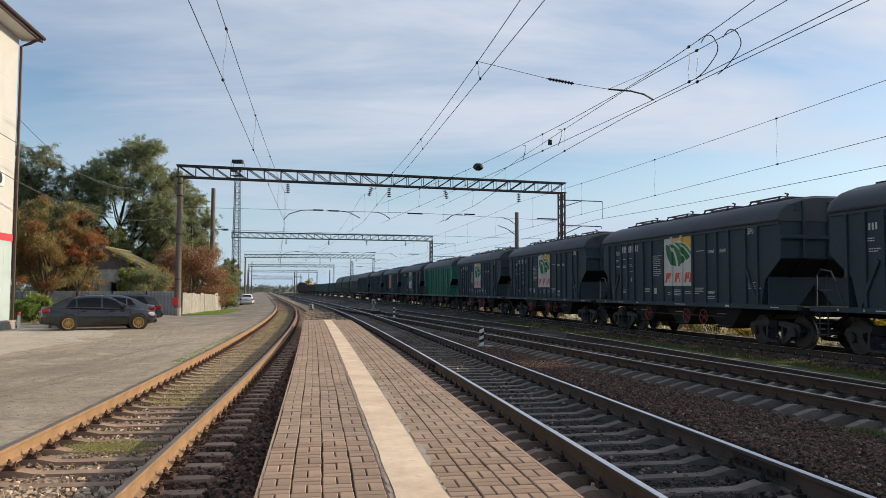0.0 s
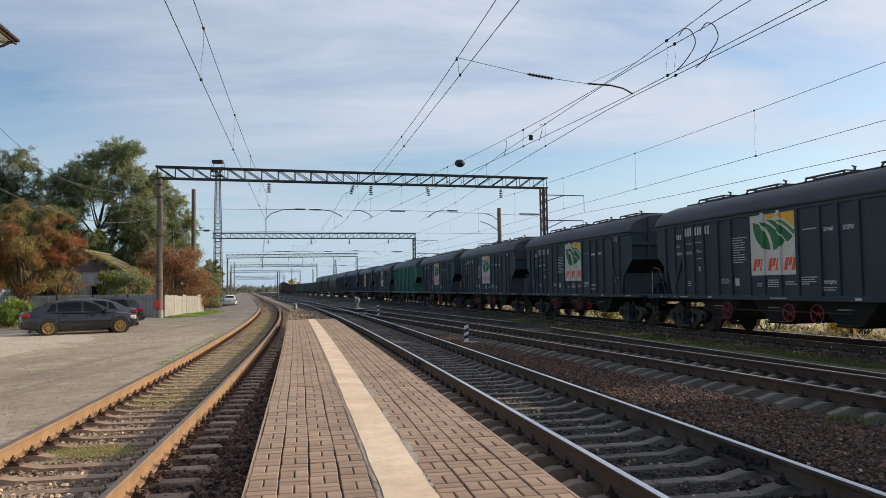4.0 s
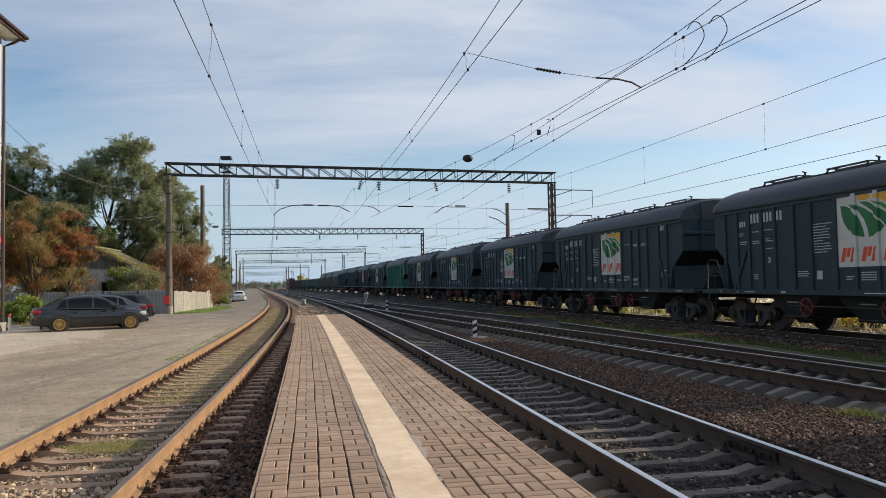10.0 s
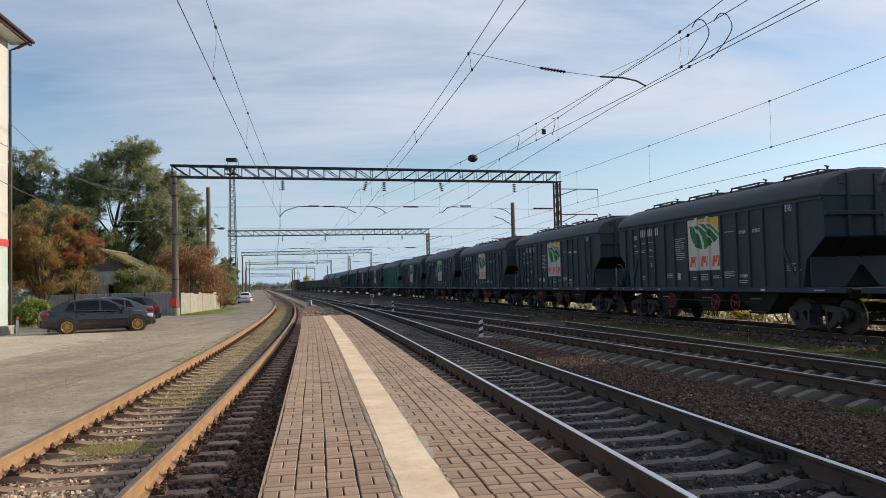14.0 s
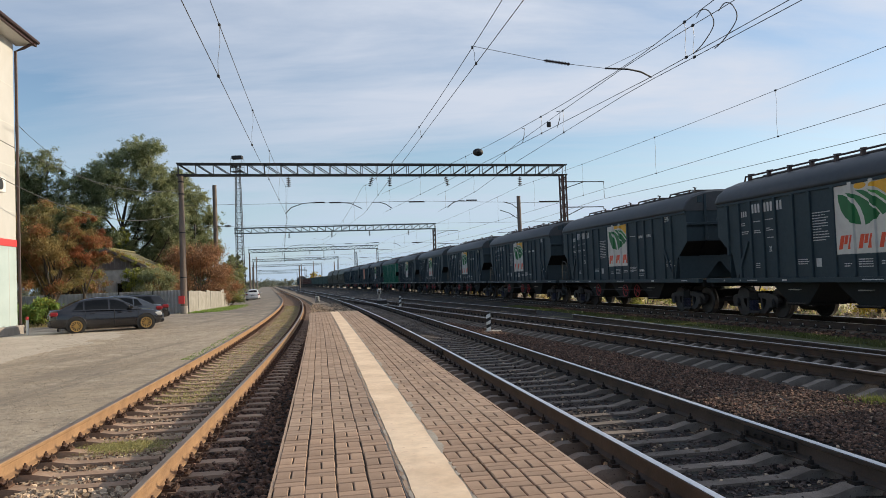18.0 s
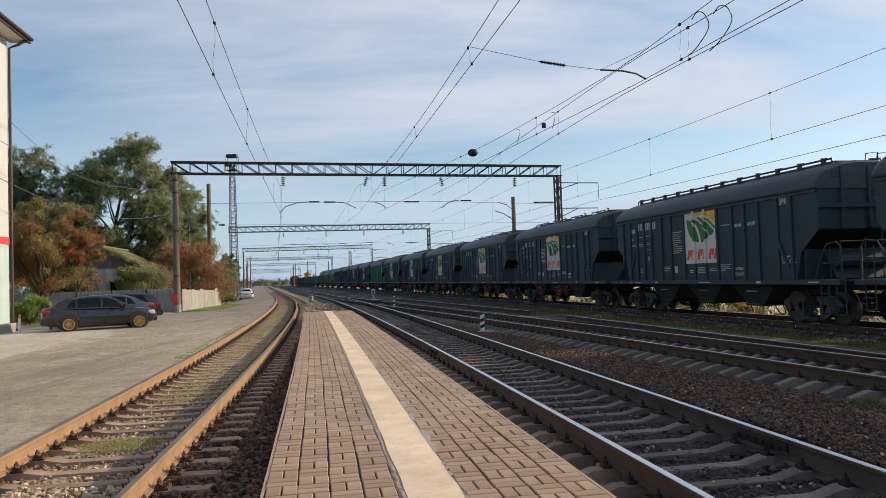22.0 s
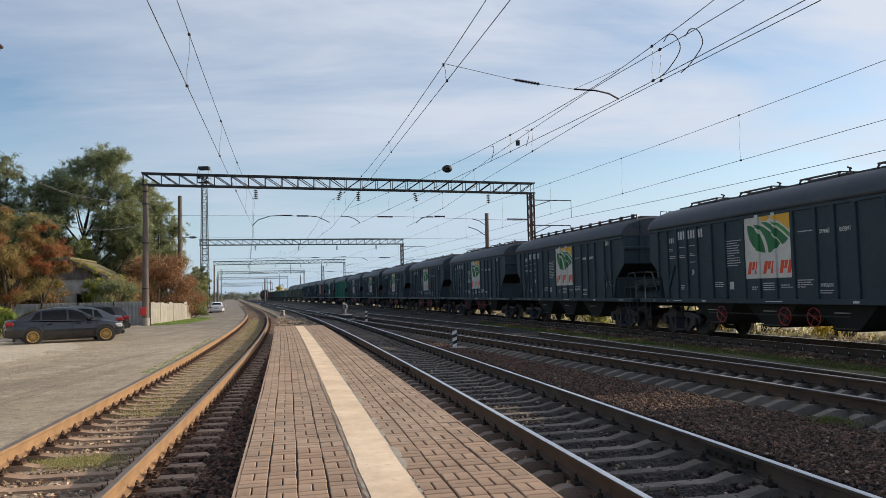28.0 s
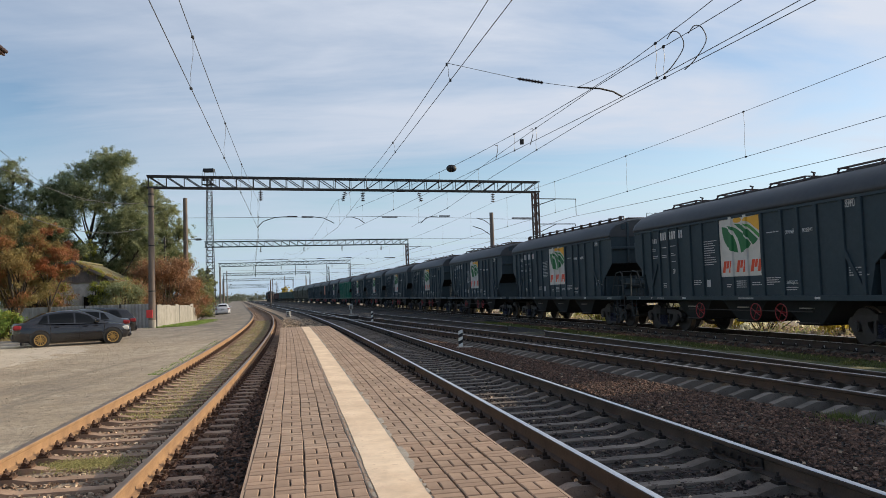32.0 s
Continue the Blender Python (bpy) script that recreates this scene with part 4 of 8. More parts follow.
def build_apron():
    """The paler concrete apron before the building, with a broken edge."""
    rng = random.Random(12)
    edge = [(-8.6, 9.0), (-9.8, 14.0), (-10.75, 17.9), (-11.3, 20.5), (-11.35, 22.5), (-11.15, 25.2), (-10.85, 27.8), (-11.3, 29.2), (-13.2, 29.9), (-15.0, 31.0), (-17.0, 32.4)]
    line_ = []
    for (x0, y0), (x1, y1) in zip(edge, edge[1:]):
        for k in range(6):
            t = k / 6
            line_.append((x0 + (x1 - x0) * t + rng.uniform(-0.12, 0.12), y0 + (y1 - y0) * t + rng.uniform(-0.12, 0.12)))
    outline = line_ + [(-18.5, 32.0), (-17.0, 9.0)]
    bm = bmesh.new()
    prism(bm, outline, -0.3, -0.078, "z")
    bmesh.ops.triangulate(bm, faces=[f for f in bm.faces if len(f.verts) > 4])
    return tagged(part("pavement", bm, "apron"), "pale worn concrete apron before the building", "pavement", kind="structure")


build_apron()


# ---------------- the goods train ----------------
# A wagon's own space: x from its middle towards its front, which points away; y across, the yard's side positive; z from the rail top.
HALF_BODY, HALF_WIDE, EAVE, RIDGE, SILL0, SILL1, PITCH = 6.16, 1.6, 3.74, 4.5, 1.13, 1.27, 14.33


def sx(s):
    """From the way along the side, counted from the front end, to the wagon's own x."""
    return HALF_BODY - s


RIBS = [0.62, 1.25, 1.85, 2.45, 3.05, 3.85, 4.55, 5.45, 6.12, 6.83, 7.55, 8.4, 9.05, 9.75, 10.65, 11.25]


def bogie_parts(root, x, axle_list):
    """A three-piece bogie: two cast side frames with springs, a bolster, and two axles with wheels."""
    R = 0.475
    for sx_ in (-0.925, 0.925):
        bm = bmesh.new()
        for s in (-1, 1):
            prof = [(0.0, 0.10), (R - 0.03, 0.10), (R, 0.065), (R, -0.035), (R + 0.028, -0.045), (R + 0.028, -0.075), (R - 0.05, -0.075), (R - 0.07, -0.02), (0.2, 0.0), (0.12, -0.06), (0.0, -0.06)]
            rings = []
            seg = 28
            for r, off in prof:
                rings.append([bm.verts.new((r * math.cos(a), s * (0.765 + off) if r else s * (0.765 + off), r * math.sin(a))) for a in [k * 2 * math.pi / seg for k in range(seg)]] if r else [bm.verts.new((0, s * (0.765 + off), 0))])
            for i in range(len(prof) - 1):
                p, q = rings[i], rings[i + 1]
                for k in range(seg):
                    k2 = (k + 1) % seg
                    if len(p) == 1:
                        bm.faces.new((p[0], q[k], q[k2]))
                    elif len(q) == 1:
                        bm.faces.new((p[k], q[0], p[k2]))
                    else:
                        bm.faces.new((p[k], q[k], q[k2], p[k2]))
            for k in range(4):
                a = k * math.pi / 2 + 0.3
                rod(bm, (0.3 * math.cos(a), s * 0.86, 0.3 * math.sin(a)), (0.3 * math.cos(a), s * 0.875, 0.3 * math.sin(a)), 0.035, seg=6)
        rod(bm, (0, -1.05, 0), (0, 1.05, 0), 0.085, seg=12)
        bmesh.ops.recalc_face_normals(bm, faces=bm.faces[:])
        me = done(bm, "wheelset")
        me.materials.append(MAT["bogie"]); me.materials.append(MAT["wheel_rim"])
        for p in me.polygons:
            c = p.center
            if math.hypot(c.x, c.z) > R - 0.012:
                p.material_index = 1
        axle = part("wheelset", me, None, root, "steel axle with two worn wheels", m=pose(x + sx_, 0, R))
        axle_list.append(axle)
    for s in (-1, 1):
        y = s * 1.02
        bm = bmesh.new()
        top = [(-1.2, 0.5), (-1.2, 0.6), (-1.13, 0.69), (-0.98, 0.735), (-0.62, 0.755), (-0.3, 0.79), (0.3, 0.79), (0.62, 0.755), (0.98, 0.735), (1.13, 0.69), (1.2, 0.6), (1.2, 0.5), (1.1, 0.47), (1.02, 0.6), (0.84, 0.605), (0.62, 0.58), (0.3, 0.64), (-0.3, 0.64), (-0.62, 0.58), (-0.84, 0.605), (-1.02, 0.6), (-1.1, 0.47)]
        low = [(-0.86, 0.62), (-0.8, 0.42), (-0.66, 0.24), (-0.46, 0.14), (0.46, 0.14), (0.66, 0.24), (0.8, 0.42), (0.86, 0.62), (0.6, 0.62), (0.57, 0.48), (0.5, 0.37), (0.4, 0.26), (-0.4, 0.26), (-0.5, 0.37), (-0.57, 0.48), (-0.6, 0.62)]
        prism(bm, [(a + x, z) for a, z in top], y - s * 0.07, y + s * 0.09)
        prism(bm, [(a + x, z) for a, z in low], y - s * 0.06, y + s * 0.075)
        for q in (-1, 1):
            prism(bm, [(x + q * 0.33, 0.2), (x + q * 0.3, 0.68), (x + q * 0.38, 0.68), (x + q * 0.43, 0.2)], y - s * 0.06, y + s * 0.085)
            prism(bm, [(x + q * 1.12, 0.5), (x + q * 1.1, 0.36), (x + q * 1.03, 0.36), (x + q * 1.03, 0.52)], y - s * 0.05, y + s * 0.06)
        part("side_frame", bm, "bogie", root, "dark cast steel bogie frame")
        for dx in (-0.925, 0.925):
            bm = bmesh.new()
            rod(bm, (x + dx, y - s * 0.05, 0.475), (x + dx, y + s * 0.15, 0.475), 0.14, seg=12)
            rod(bm, (x + dx, y + s * 0.15, 0.475), (x + dx, y + s * 0.165, 0.475), 0.1, seg=12)
            part("axle_box", bm, "bogie", root)
        for dx in (-0.16, 0.0, 0.16):
            bm = bmesh.new()
            pts = [(x + dx + 0.06 * math.cos(a), y + s * 0.1 + 0.05 * math.sin(a), 0.22 + 0.34 * a / (12 * math.pi)) for a in [k * math.pi / 4 for k in range(49)]]
            chain(bm, pts, 0.015, 4)
            part("coil_spring", bm, "spring", root, "blue-painted coil spring")
        part("spring_seat", bx(x - 0.3, x + 0.3, min(y - 0.1 * s, y + 0.16 * s), max(y - 0.1 * s, y + 0.16 * s), 0.14, 0.21, 0.01), "bogie", root)
    part("bolster", bx(x - 0.22, x + 0.22, -1.15, 1.15, 0.55, 0.82, 0.03), "under", root)


def emblem(root, s_):
    """The advertising panel: a white field with a striped leaf, a sun patch and a plain red slogan."""
    x0, x1, z0, z1 = sx(5.48), sx(7.53), 1.85, 3.66
    flip = -1 if s_ > 0 else 1      # reading goes from left to right as seen from outside
    posts = [sx(r) for r in RIBS if 5.48 < r < 7.53]

    def place(u, v):
        w = abs(x1 - x0)
        return ((x0 + x1) / 2 + flip * (u - 0.5) * w, z0 + v * (z1 - z0))

    def folded(bm2, lift):
        """Lays a flat outline over the wall and the posts, then gives it its thickness."""
        for c in posts:
            for d in (-0.075, -0.06, 0.06, 0.075):
                bmesh.ops.bisect_plane(bm2, geom=bm2.verts[:] + bm2.edges[:] + bm2.faces[:], plane_co=(c + d, 0, 0), plane_no=(1, 0, 0))
        bmesh.ops.triangulate(bm2, faces=bm2.faces[:])
        for v in bm2.verts:
            near = min(abs(v.co.x - c) for c in posts)
            v.co.y = s_ * (HALF_WIDE + lift + (0.064 if near < 0.065 else 0.004))
        old = bm2.verts[:]
        bmesh.ops.extrude_face_region(bm2, geom=bm2.faces[:])
        for v in old:
            v.co.y -= s_ * 0.003
        bmesh.ops.recalc_face_normals(bm2, faces=bm2.faces[:])
        return bm2

    def outline_of(outline):
        bm2 = bmesh.new()
        bm2.faces.new([bm2.verts.new((place(u, v)[0], 0, place(u, v)[1])) for u, v in outline])
        return bm2
    panel = part("poster", folded(outline_of([(0, 0), (1, 0), (1, 1), (0, 1)]), 0.004), "poster", root, "white panel with green leaf, yellow patch and red marks")

    def shape(name, outline, m, lift):
        part(name, folded(outline_of(outline), lift - 0.006), m, panel)

    def arc(cx, cy, rx, ry, a0, a1, n=14):
        return [(cx + rx * math.cos(radians(a0 + (a1 - a0) * k / n)), cy + ry * math.sin(radians(a0 + (a1 - a0) * k / n))) for k in range(n + 1)]
    # leaf blades fanning out of the lower middle, parted by white veins
    shape("leaf_blade", [(0.08, 0.855), (0.17, 0.84), (0.26, 0.79), (0.345, 0.70), (0.40, 0.60), (0.435, 0.50), (0.455, 0.395)] + [(0.37, 0.41), (0.28, 0.45), (0.19, 0.52), (0.125, 0.62), (0.09, 0.74)], "leaf_green", 0.014)
    shape("leaf_blade", [(0.20, 0.86), (0.32, 0.845), (0.45, 0.79), (0.57, 0.71), (0.67, 0.62), (0.76, 0.52)] + [(0.70, 0.455), (0.62, 0.41), (0.52, 0.39), (0.505, 0.50), (0.455, 0.635), (0.36, 0.765)], "leaf_green", 0.014)
    shape("leaf_blade", [(0.38, 0.88), (0.50, 0.87), (0.64, 0.80), (0.78, 0.70), (0.92, 0.58), (0.87, 0.535), (0.80, 0.50), (0.70, 0.62), (0.58, 0.74), (0.47, 0.82)], "leaf_green", 0.014)
    shape("leaf_blade", [(0.56, 0.875), (0.70, 0.80), (0.83, 0.70), (0.95, 0.60), (0.955, 0.665), (0.86, 0.745), (0.74, 0.83)], "leaf_bright", 0.014)
    shape("sun_patch", [(0.60, 0.905), (0.66, 0.955), (0.96, 0.975), (0.965, 0.71), (0.88, 0.765), (0.76, 0.855), (0.68, 0.895)], "emblem_yellow", 0.014)
    shape("sun_patch", arc(0.46, 0.935, 0.10, 0.045, 0, 360, 14)[:-1], "emblem_yellow", 0.012)
    # the slogan, as plain slanted strokes
    for u in (0.05, 0.385, 0.72):
        for k, (v0, w) in enumerate(((0.07, 0.065), (0.14, 0.055), (0.07, 0.065))):
            a = u + k * 0.077 + 0.25 * (v0 - 0.07)
            shape("red_mark", [(a, v0), (a + w, v0), (a + w + 0.25 * (0.265 - v0), 0.265), (a + 0.25 * (0.265 - v0), 0.265)], "emblem_red", 0.014)


def bars(root, s_, s0, z0, widths, h=0.026, gap=0.034, name="stencil", ink="grey_white"):
    """Lines of writing too small to read, as plain bars."""
    y = s_ * (HALF_WIDE + 0.006)
    flip = -1 if s_ > 0 else 1
    bm = bmesh.new()
    for k, w in enumerate(widths):
        z = z0 - k * (h + gap)
        at, k2 = 0.0, 0
        while at < w - 0.01:
            run = w if w < 0.14 else min(w - at, 0.055 + 0.05 * abs(math.sin(7.3 * s0 + 3.1 * k + 2.7 * k2)))
            x = sx(s0) + flip * at
            box(bm, min(x, x + flip * run), max(x, x + flip * run), min(y, y + s_ * 0.004), max(y, y + s_ * 0.004), z - h, z)
            at, k2 = at + run + 0.018, k2 + 1
    bmesh.ops.recalc_face_normals(bm, faces=bm.faces[:])
    part(name, bm, ink, root, "small white stencilled writing")["kind"] = "stuff"


def hopper_wagon(paint, roof, lettered, framed=False):
    root = empty("hopper_wagon")
    axles = []
    B, W = HALF_BODY, HALF_WIDE
    prof = [(-B, EAVE), (-B, 2.63), (-B + 0.75, 2.02), (-B + 0.95, SILL1), (B - 0.95, SILL1), (B - 0.75, 2.02), (B, 2.63), (B, EAVE)]
    part("body", prism(bmesh.new(), prof, -W, W), paint, root)
    # barrel roof with a rounded rim at each end
    bm = bmesh.new()
    curve = [(-W - 0.05, EAVE - 0.04), (-W - 0.05, EAVE + 0.06), (-W + 0.05, EAVE + 0.28), (-W + 0.3, EAVE + 0.50), (-0.8, EAVE + 0.68), (-0.35, RIDGE - 0.02), (0.35, RIDGE - 0.02), (0.8, EAVE + 0.68), (W - 0.3, EAVE + 0.50), (W - 0.05, EAVE + 0.28), (W + 0.05, EAVE + 0.06), (W + 0.05, EAVE - 0.04)]
    rows_ = []
    for x, k in ((-B - 0.03, 0.9), (-B + 0.1, 1.0), (-2, 1.0), (2, 1.0), (B - 0.1, 1.0), (B + 0.03, 0.9)):
        rows_.append([bm.verts.new((x, y, EAVE + (z - EAVE) * k)) for y, z in curve])
    for a, b in zip(rows_, rows_[1:]):
        for k in range(len(curve) - 1):
            bm.faces.new((a[k], b[k], b[k + 1], a[k + 1]))
    bm.faces.new(rows_[0]); bm.faces.new(rows_[-1][::-1])
    for r in (rows_,):
        for k in range(len(rows_) - 1):
            bm.faces.new((r[k][0], r[k][-1], r[k + 1][-1], r[k + 1][0]))
    bmesh.ops.recalc_face_normals(bm, faces=bm.faces[:])
    ro = part("roof", bm, roof, root, "curved grey roof", smooth=False)
    for p in ro.data.polygons:
        p.use_smooth = len(p.vertices) == 4 and abs(p.normal.x) < 0.3
    # wall posts
    for s in (-1, 1):
        for r in RIBS:
            zl = SILL1 if 0.95 < r < 11.37 else 2.0
            part("wall_post", bx(sx(r) - 0.055, sx(r) + 0.055, min(s * (W - 0.01), s * (W + 0.06 if 5.4 < r < 7.6 else W + 0.07)), max(s * (W - 0.01), s * (W + 0.06) if 5.4 < r < 7.6 else s * (W + 0.07)), zl, EAVE - 0.12, 0.012), paint, root)
        part("eave_rail", bx(-B + 0.02, B - 0.02, min(s * W, s * (W + 0.045)), max(s * W, s * (W + 0.045)), EAVE - 0.13, EAVE - 0.045, 0.01), paint, root)
        part("sill", bx(-B - 0.75, B + 0.75, min(s * (W - 0.12), s * (W + 0.075)), max(s * (W - 0.12), s * (W + 0.075)), SILL0, SILL1, 0.01), paint, root, "side sill beam with small white marks")
        for e in (-1, 1):
            bm = bmesh.new()
            a, b = Vector((e * (B - 1.68), s * (W + 0.045), 2.42)), Vector((e * (B - 1.05), s * (W + 0.045), SILL1))
            d = (b - a).normalized(); nrm = Vector((d.z, 0, -d.x)) * 0.05
            vs = [(a + nrm), (a - nrm), (b - nrm), (b + nrm)]
            prism(bm, [(v.x, v.z) for v in vs], s * (W + 0.0), s * (W + 0.062))
            part("brace", bm, paint, root)
    # ends: posts, cross beam, the leaning hopper end with its ribs, and the pierced wall under it
    for e in (-1, 1):
        for y in (-0.85, 0.0, 0.85):
            part("end_post", bx(min(e * B, e * (B + 0.07)), max(e * B, e * (B + 0.07)), y - 0.05, y + 0.05, 2.64, RIDGE - 0.2, 0.012), paint, root)
        part("end_beam", bx(min(e * B, e * (B + 0.09)), max(e * B, e * (B + 0.09)), -W, W, 3.18, 3.29, 0.015), paint, root)
        # ribs coloured near-black, as the overhang's shade would leave them
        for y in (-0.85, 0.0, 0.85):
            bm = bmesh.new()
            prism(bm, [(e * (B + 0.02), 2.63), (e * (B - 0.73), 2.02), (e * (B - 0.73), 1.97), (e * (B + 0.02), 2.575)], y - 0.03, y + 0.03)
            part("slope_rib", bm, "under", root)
        bm = bmesh.new()
        xe = e * (B - 0.62)
        prism(bm, [(-W, SILL1), (-W, 2.1), (W, 2.1), (W, SILL1), (0.55, SILL1), (0.06, 1.85), (-0.06, 1.85), (-0.55, SILL1)], xe, xe + e * 0.02, "x")
        part("end_wall", bm, paint, root, "lower end wall with a triangular opening")
        # near-black sheet: the shade under the overhang put into a colour
        part("slope_plate", prism(bmesh.new(), [(e * (B - 0.002), 2.61), (e * (B - 0.745), 2.005), (e * (B - 0.745), 1.985), (e * (B + 0.004), 2.595)], -W + 0.01, W - 0.01), "under", root, "leaning end's underside, its deep shade put into the colour")
        part("lifting_lug", bx(min(e * B, e * (B + 0.05)), max(e * B, e * (B + 0.05)), 0.95, 1.15, 4.0, 4.22, 0.01), paint, root)
        part("head_beam", bx(min(e * (B + 0.6), e * (B + 0.78)), max(e * (B + 0.6), e * (B + 0.78)), -1.5, 1.5, 0.98, 1.24, 0.02), "under", root)
        bm = bmesh.new()
        rod(bm, (e * (B + 0.7), 0, 1.04), (e * (B + 1.02), 0, 1.04), 0.1, seg=8)
        box(bm, min(e * (B + 0.98), e * (B + 1.09)), max(e * (B + 0.98), e * (B + 1.09)), -0.16, 0.16, 0.86, 1.22, 0.03)
        part("coupler", bm, "bogie", root, "dark steel automatic coupler")
        bm = bmesh.new()
        chain(bm, [(e * (B + 0.76), -0.4, 1.0), (e * (B + 0.9), -0.4, 0.75), (e * (B + 1.05), -0.36, 0.62)], 0.025)
        part("air_hose", bm, "plastic", root)
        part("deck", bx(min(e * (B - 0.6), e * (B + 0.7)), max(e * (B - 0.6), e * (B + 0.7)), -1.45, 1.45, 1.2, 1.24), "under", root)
    # discharge hoppers
    for c in (-2.75, 0.0, 2.75):
        for y0, y1 in ((-1.35, -0.05), (0.05, 1.35)):
            bm = bmesh.new()
            top = [bm.verts.new((c + a * 1.18, b, SILL0 + 0.05)) for a, b in ((-1, y0), (1, y0), (1, y1), (-1, y1))]
            bot = [bm.verts.new((c + a * 0.42, b, 0.52)) for a, b in ((-1, y0 * 0.92), (1, y0 * 0.92), (1, y1 * 0.92), (-1, y1 * 0.92))]
            bm.faces.new(top); bm.faces.new(bot[::-1])
            for i in range(4):
                j = (i + 1) % 4
                bm.faces.new((top[i], bot[i], bot[j], top[j]))
            bmesh.ops.recalc_face_normals(bm, faces=bm.faces[:])
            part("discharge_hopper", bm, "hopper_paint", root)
            part("hopper_gate", bx(c - 0.46, c + 0.46, y0 * 0.95, y1 * 0.95, 0.46, 0.52, 0.01), "under", root)
            ye = y0 if y0 < -1 else y1
            # ledge coloured pale for the skylight that it catches
            part("hopper_lip", bx(c - 0.22, c + 0.26, min(ye * 0.96, ye * 1.03), max(ye * 0.96, ye * 1.03), 0.9, 0.93), "fence_pale", root, "hopper ledge, its sky gleam put into the pale colour")
            part("gate_lip", bx(c - 0.4, c + 0.45, min(ye * 0.93, ye * 0.99), max(ye * 0.93, ye * 0.99), 0.5, 0.53), "bogie", root)
    part("centre_sill", bx(-B - 0.6, B + 0.6, -0.2, 0.2, 0.95, SILL0 + 0.04), "under", root)
    part("air_tank", rod(bmesh.new(), (-1.0, -0.6, 0.85), (0.4, -0.6, 0.85), 0.16, seg=12), "under", root)
    for s in (-1, 1):
        if framed:
            continue
        part("control_rod", rod(bmesh.new(), (sx(3.4), s * 1.5, 0.83), (sx(9.3), s * 1.5, 0.83), 0.018, seg=6), "bogie", root)
        for r in (4.25, 7.1, 8.2):
            bm = bmesh.new()
            c = Vector((sx(r), s * 1.62, 0.8))
            ring = [c + Vector((0.24 * math.cos(a), 0, 0.24 * math.sin(a))) for a in [k * math.pi / 10 for k in range(21)]]
            chain(bm, ring, 0.016, 5)
            for k in range(4):
                a = k * math.pi / 2 + 0.5
                rod(bm, c, c + Vector((0.25 * math.cos(a), 0, 0.25 * math.sin(a))), 0.013, seg=4)
            rod(bm, c - Vector((0, s * 0.14, 0)), c + Vector((0, s * 0.02, 0)), 0.03, seg=6)
            part("handwheel", bm, "red", root, "red spoked handwheel")
    # roof walk with its hatches and stops
    for y in (-0.55, 0.55):
        part("roof_walk", bx(-B + 0.5, B - 0.6, y - 0.14, y + 0.14, RIDGE - 0.06, RIDGE - 0.012), "bogie", root)
    if framed:
        for y in (-0.78, 0.78):
            part("roof_rail", chain(bmesh.new(), [(-B + 0.35, y, RIDGE - 0.1), (-B + 0.38, y, RIDGE + 0.07), (B - 0.45, y, RIDGE + 0.07), (B - 0.4, y, RIDGE - 0.1)], 0.03, 6), "brown_metal", root)
            for k in range(12):
                x = -B + 0.7 + k * (2 * B - 1.4) / 11
                bm = bx(x - 0.05, x + 0.05, y - 0.06, y + 0.06, RIDGE - 0.14, RIDGE + 0.09, 0.01)
                rod(bm, (x - 0.13 - 0.05 * (k % 3), y, RIDGE + 0.1), (x + 0.1, y, RIDGE + 0.12), 0.02, seg=6)
                part("hatch_latch", bm, "brown_metal", root)
        part("roof_hatch", bx(-B + 0.7, B - 0.8, -0.42, 0.42, RIDGE, RIDGE + 0.07, 0.03), "brown_metal", root, "long dark roof hatch")
        part("air_tank", rod(bmesh.new(), (-(B - 0.25), -0.75, 1.78), (-(B - 0.25), 0.95, 1.78), 0.2, seg=14), paint, root, "painted air tank across the end")
        part("chute", prism(bmesh.new(), [(-(B - 0.5), 1.95), (-(B - 0.1), 1.28), (-(B - 0.14), 1.28), (-(B - 0.54), 1.95)], -1.0, 1.0), paint, root)
        for x in (0.05, 0.62):
            for s in (-1, 1):
                bm = bmesh.new()
                for dx in (-0.16, 0.16):
                    rod(bm, (-(B + x) + dx, s * 1.52, 0.32), (-(B + x) + dx, s * 1.52, 1.3), 0.022, seg=6)
                for z in (0.35, 0.62, 0.9):
                    box(bm, -(B + x) - 0.16, -(B + x) + 0.16, s * 1.52 - 0.08, s * 1.52 + 0.08, z - 0.014, z + 0.014)
                part("step_ladder", bm, "grimy", root, "three-rung foot steps")
        bm = bmesh.new()
        for y in (-1.5, -0.75, 0.0, 0.75, 1.5):
            rod(bm, (-(B + 0.64), y, 1.24), (-(B + 0.64), y, 2.25), 0.02, seg=6)
        for z in (1.75, 2.25):
            rod(bm, (-(B + 0.64), -1.5, z), (-(B + 0.64), 1.5, z), 0.02, seg=6)
        part("railing", bm, "grimy", root, "tube railing on the end platform")
    for c in () if framed else (-4.1, -1.35, 1.35, 4.1):
        bm = bmesh.new()
        box(bm, c - 0.75, c + 0.75, -0.42, 0.42, RIDGE + 0.0, RIDGE + 0.08, 0.03)
        for dx in (-0.75, 0.7):
            rod(bm, (c + dx, -0.75, RIDGE - 0.08), (c + dx, -0.62, RIDGE + 0.09), 0.028, seg=6)
            rod(bm, (c + dx, 0.75, RIDGE - 0.08), (c + dx, 0.62, RIDGE + 0.09), 0.028, seg=6)
            rod(bm, (c + dx, -0.65, RIDGE + 0.09), (c + dx, 0.65, RIDGE + 0.09), 0.02, seg=6)
        for y in (-0.64, 0.64):
            rod(bm, (c - 0.75, y, RIDGE + 0.08), (c + 0.75, y, RIDGE + 0.08), 0.03, seg=6)
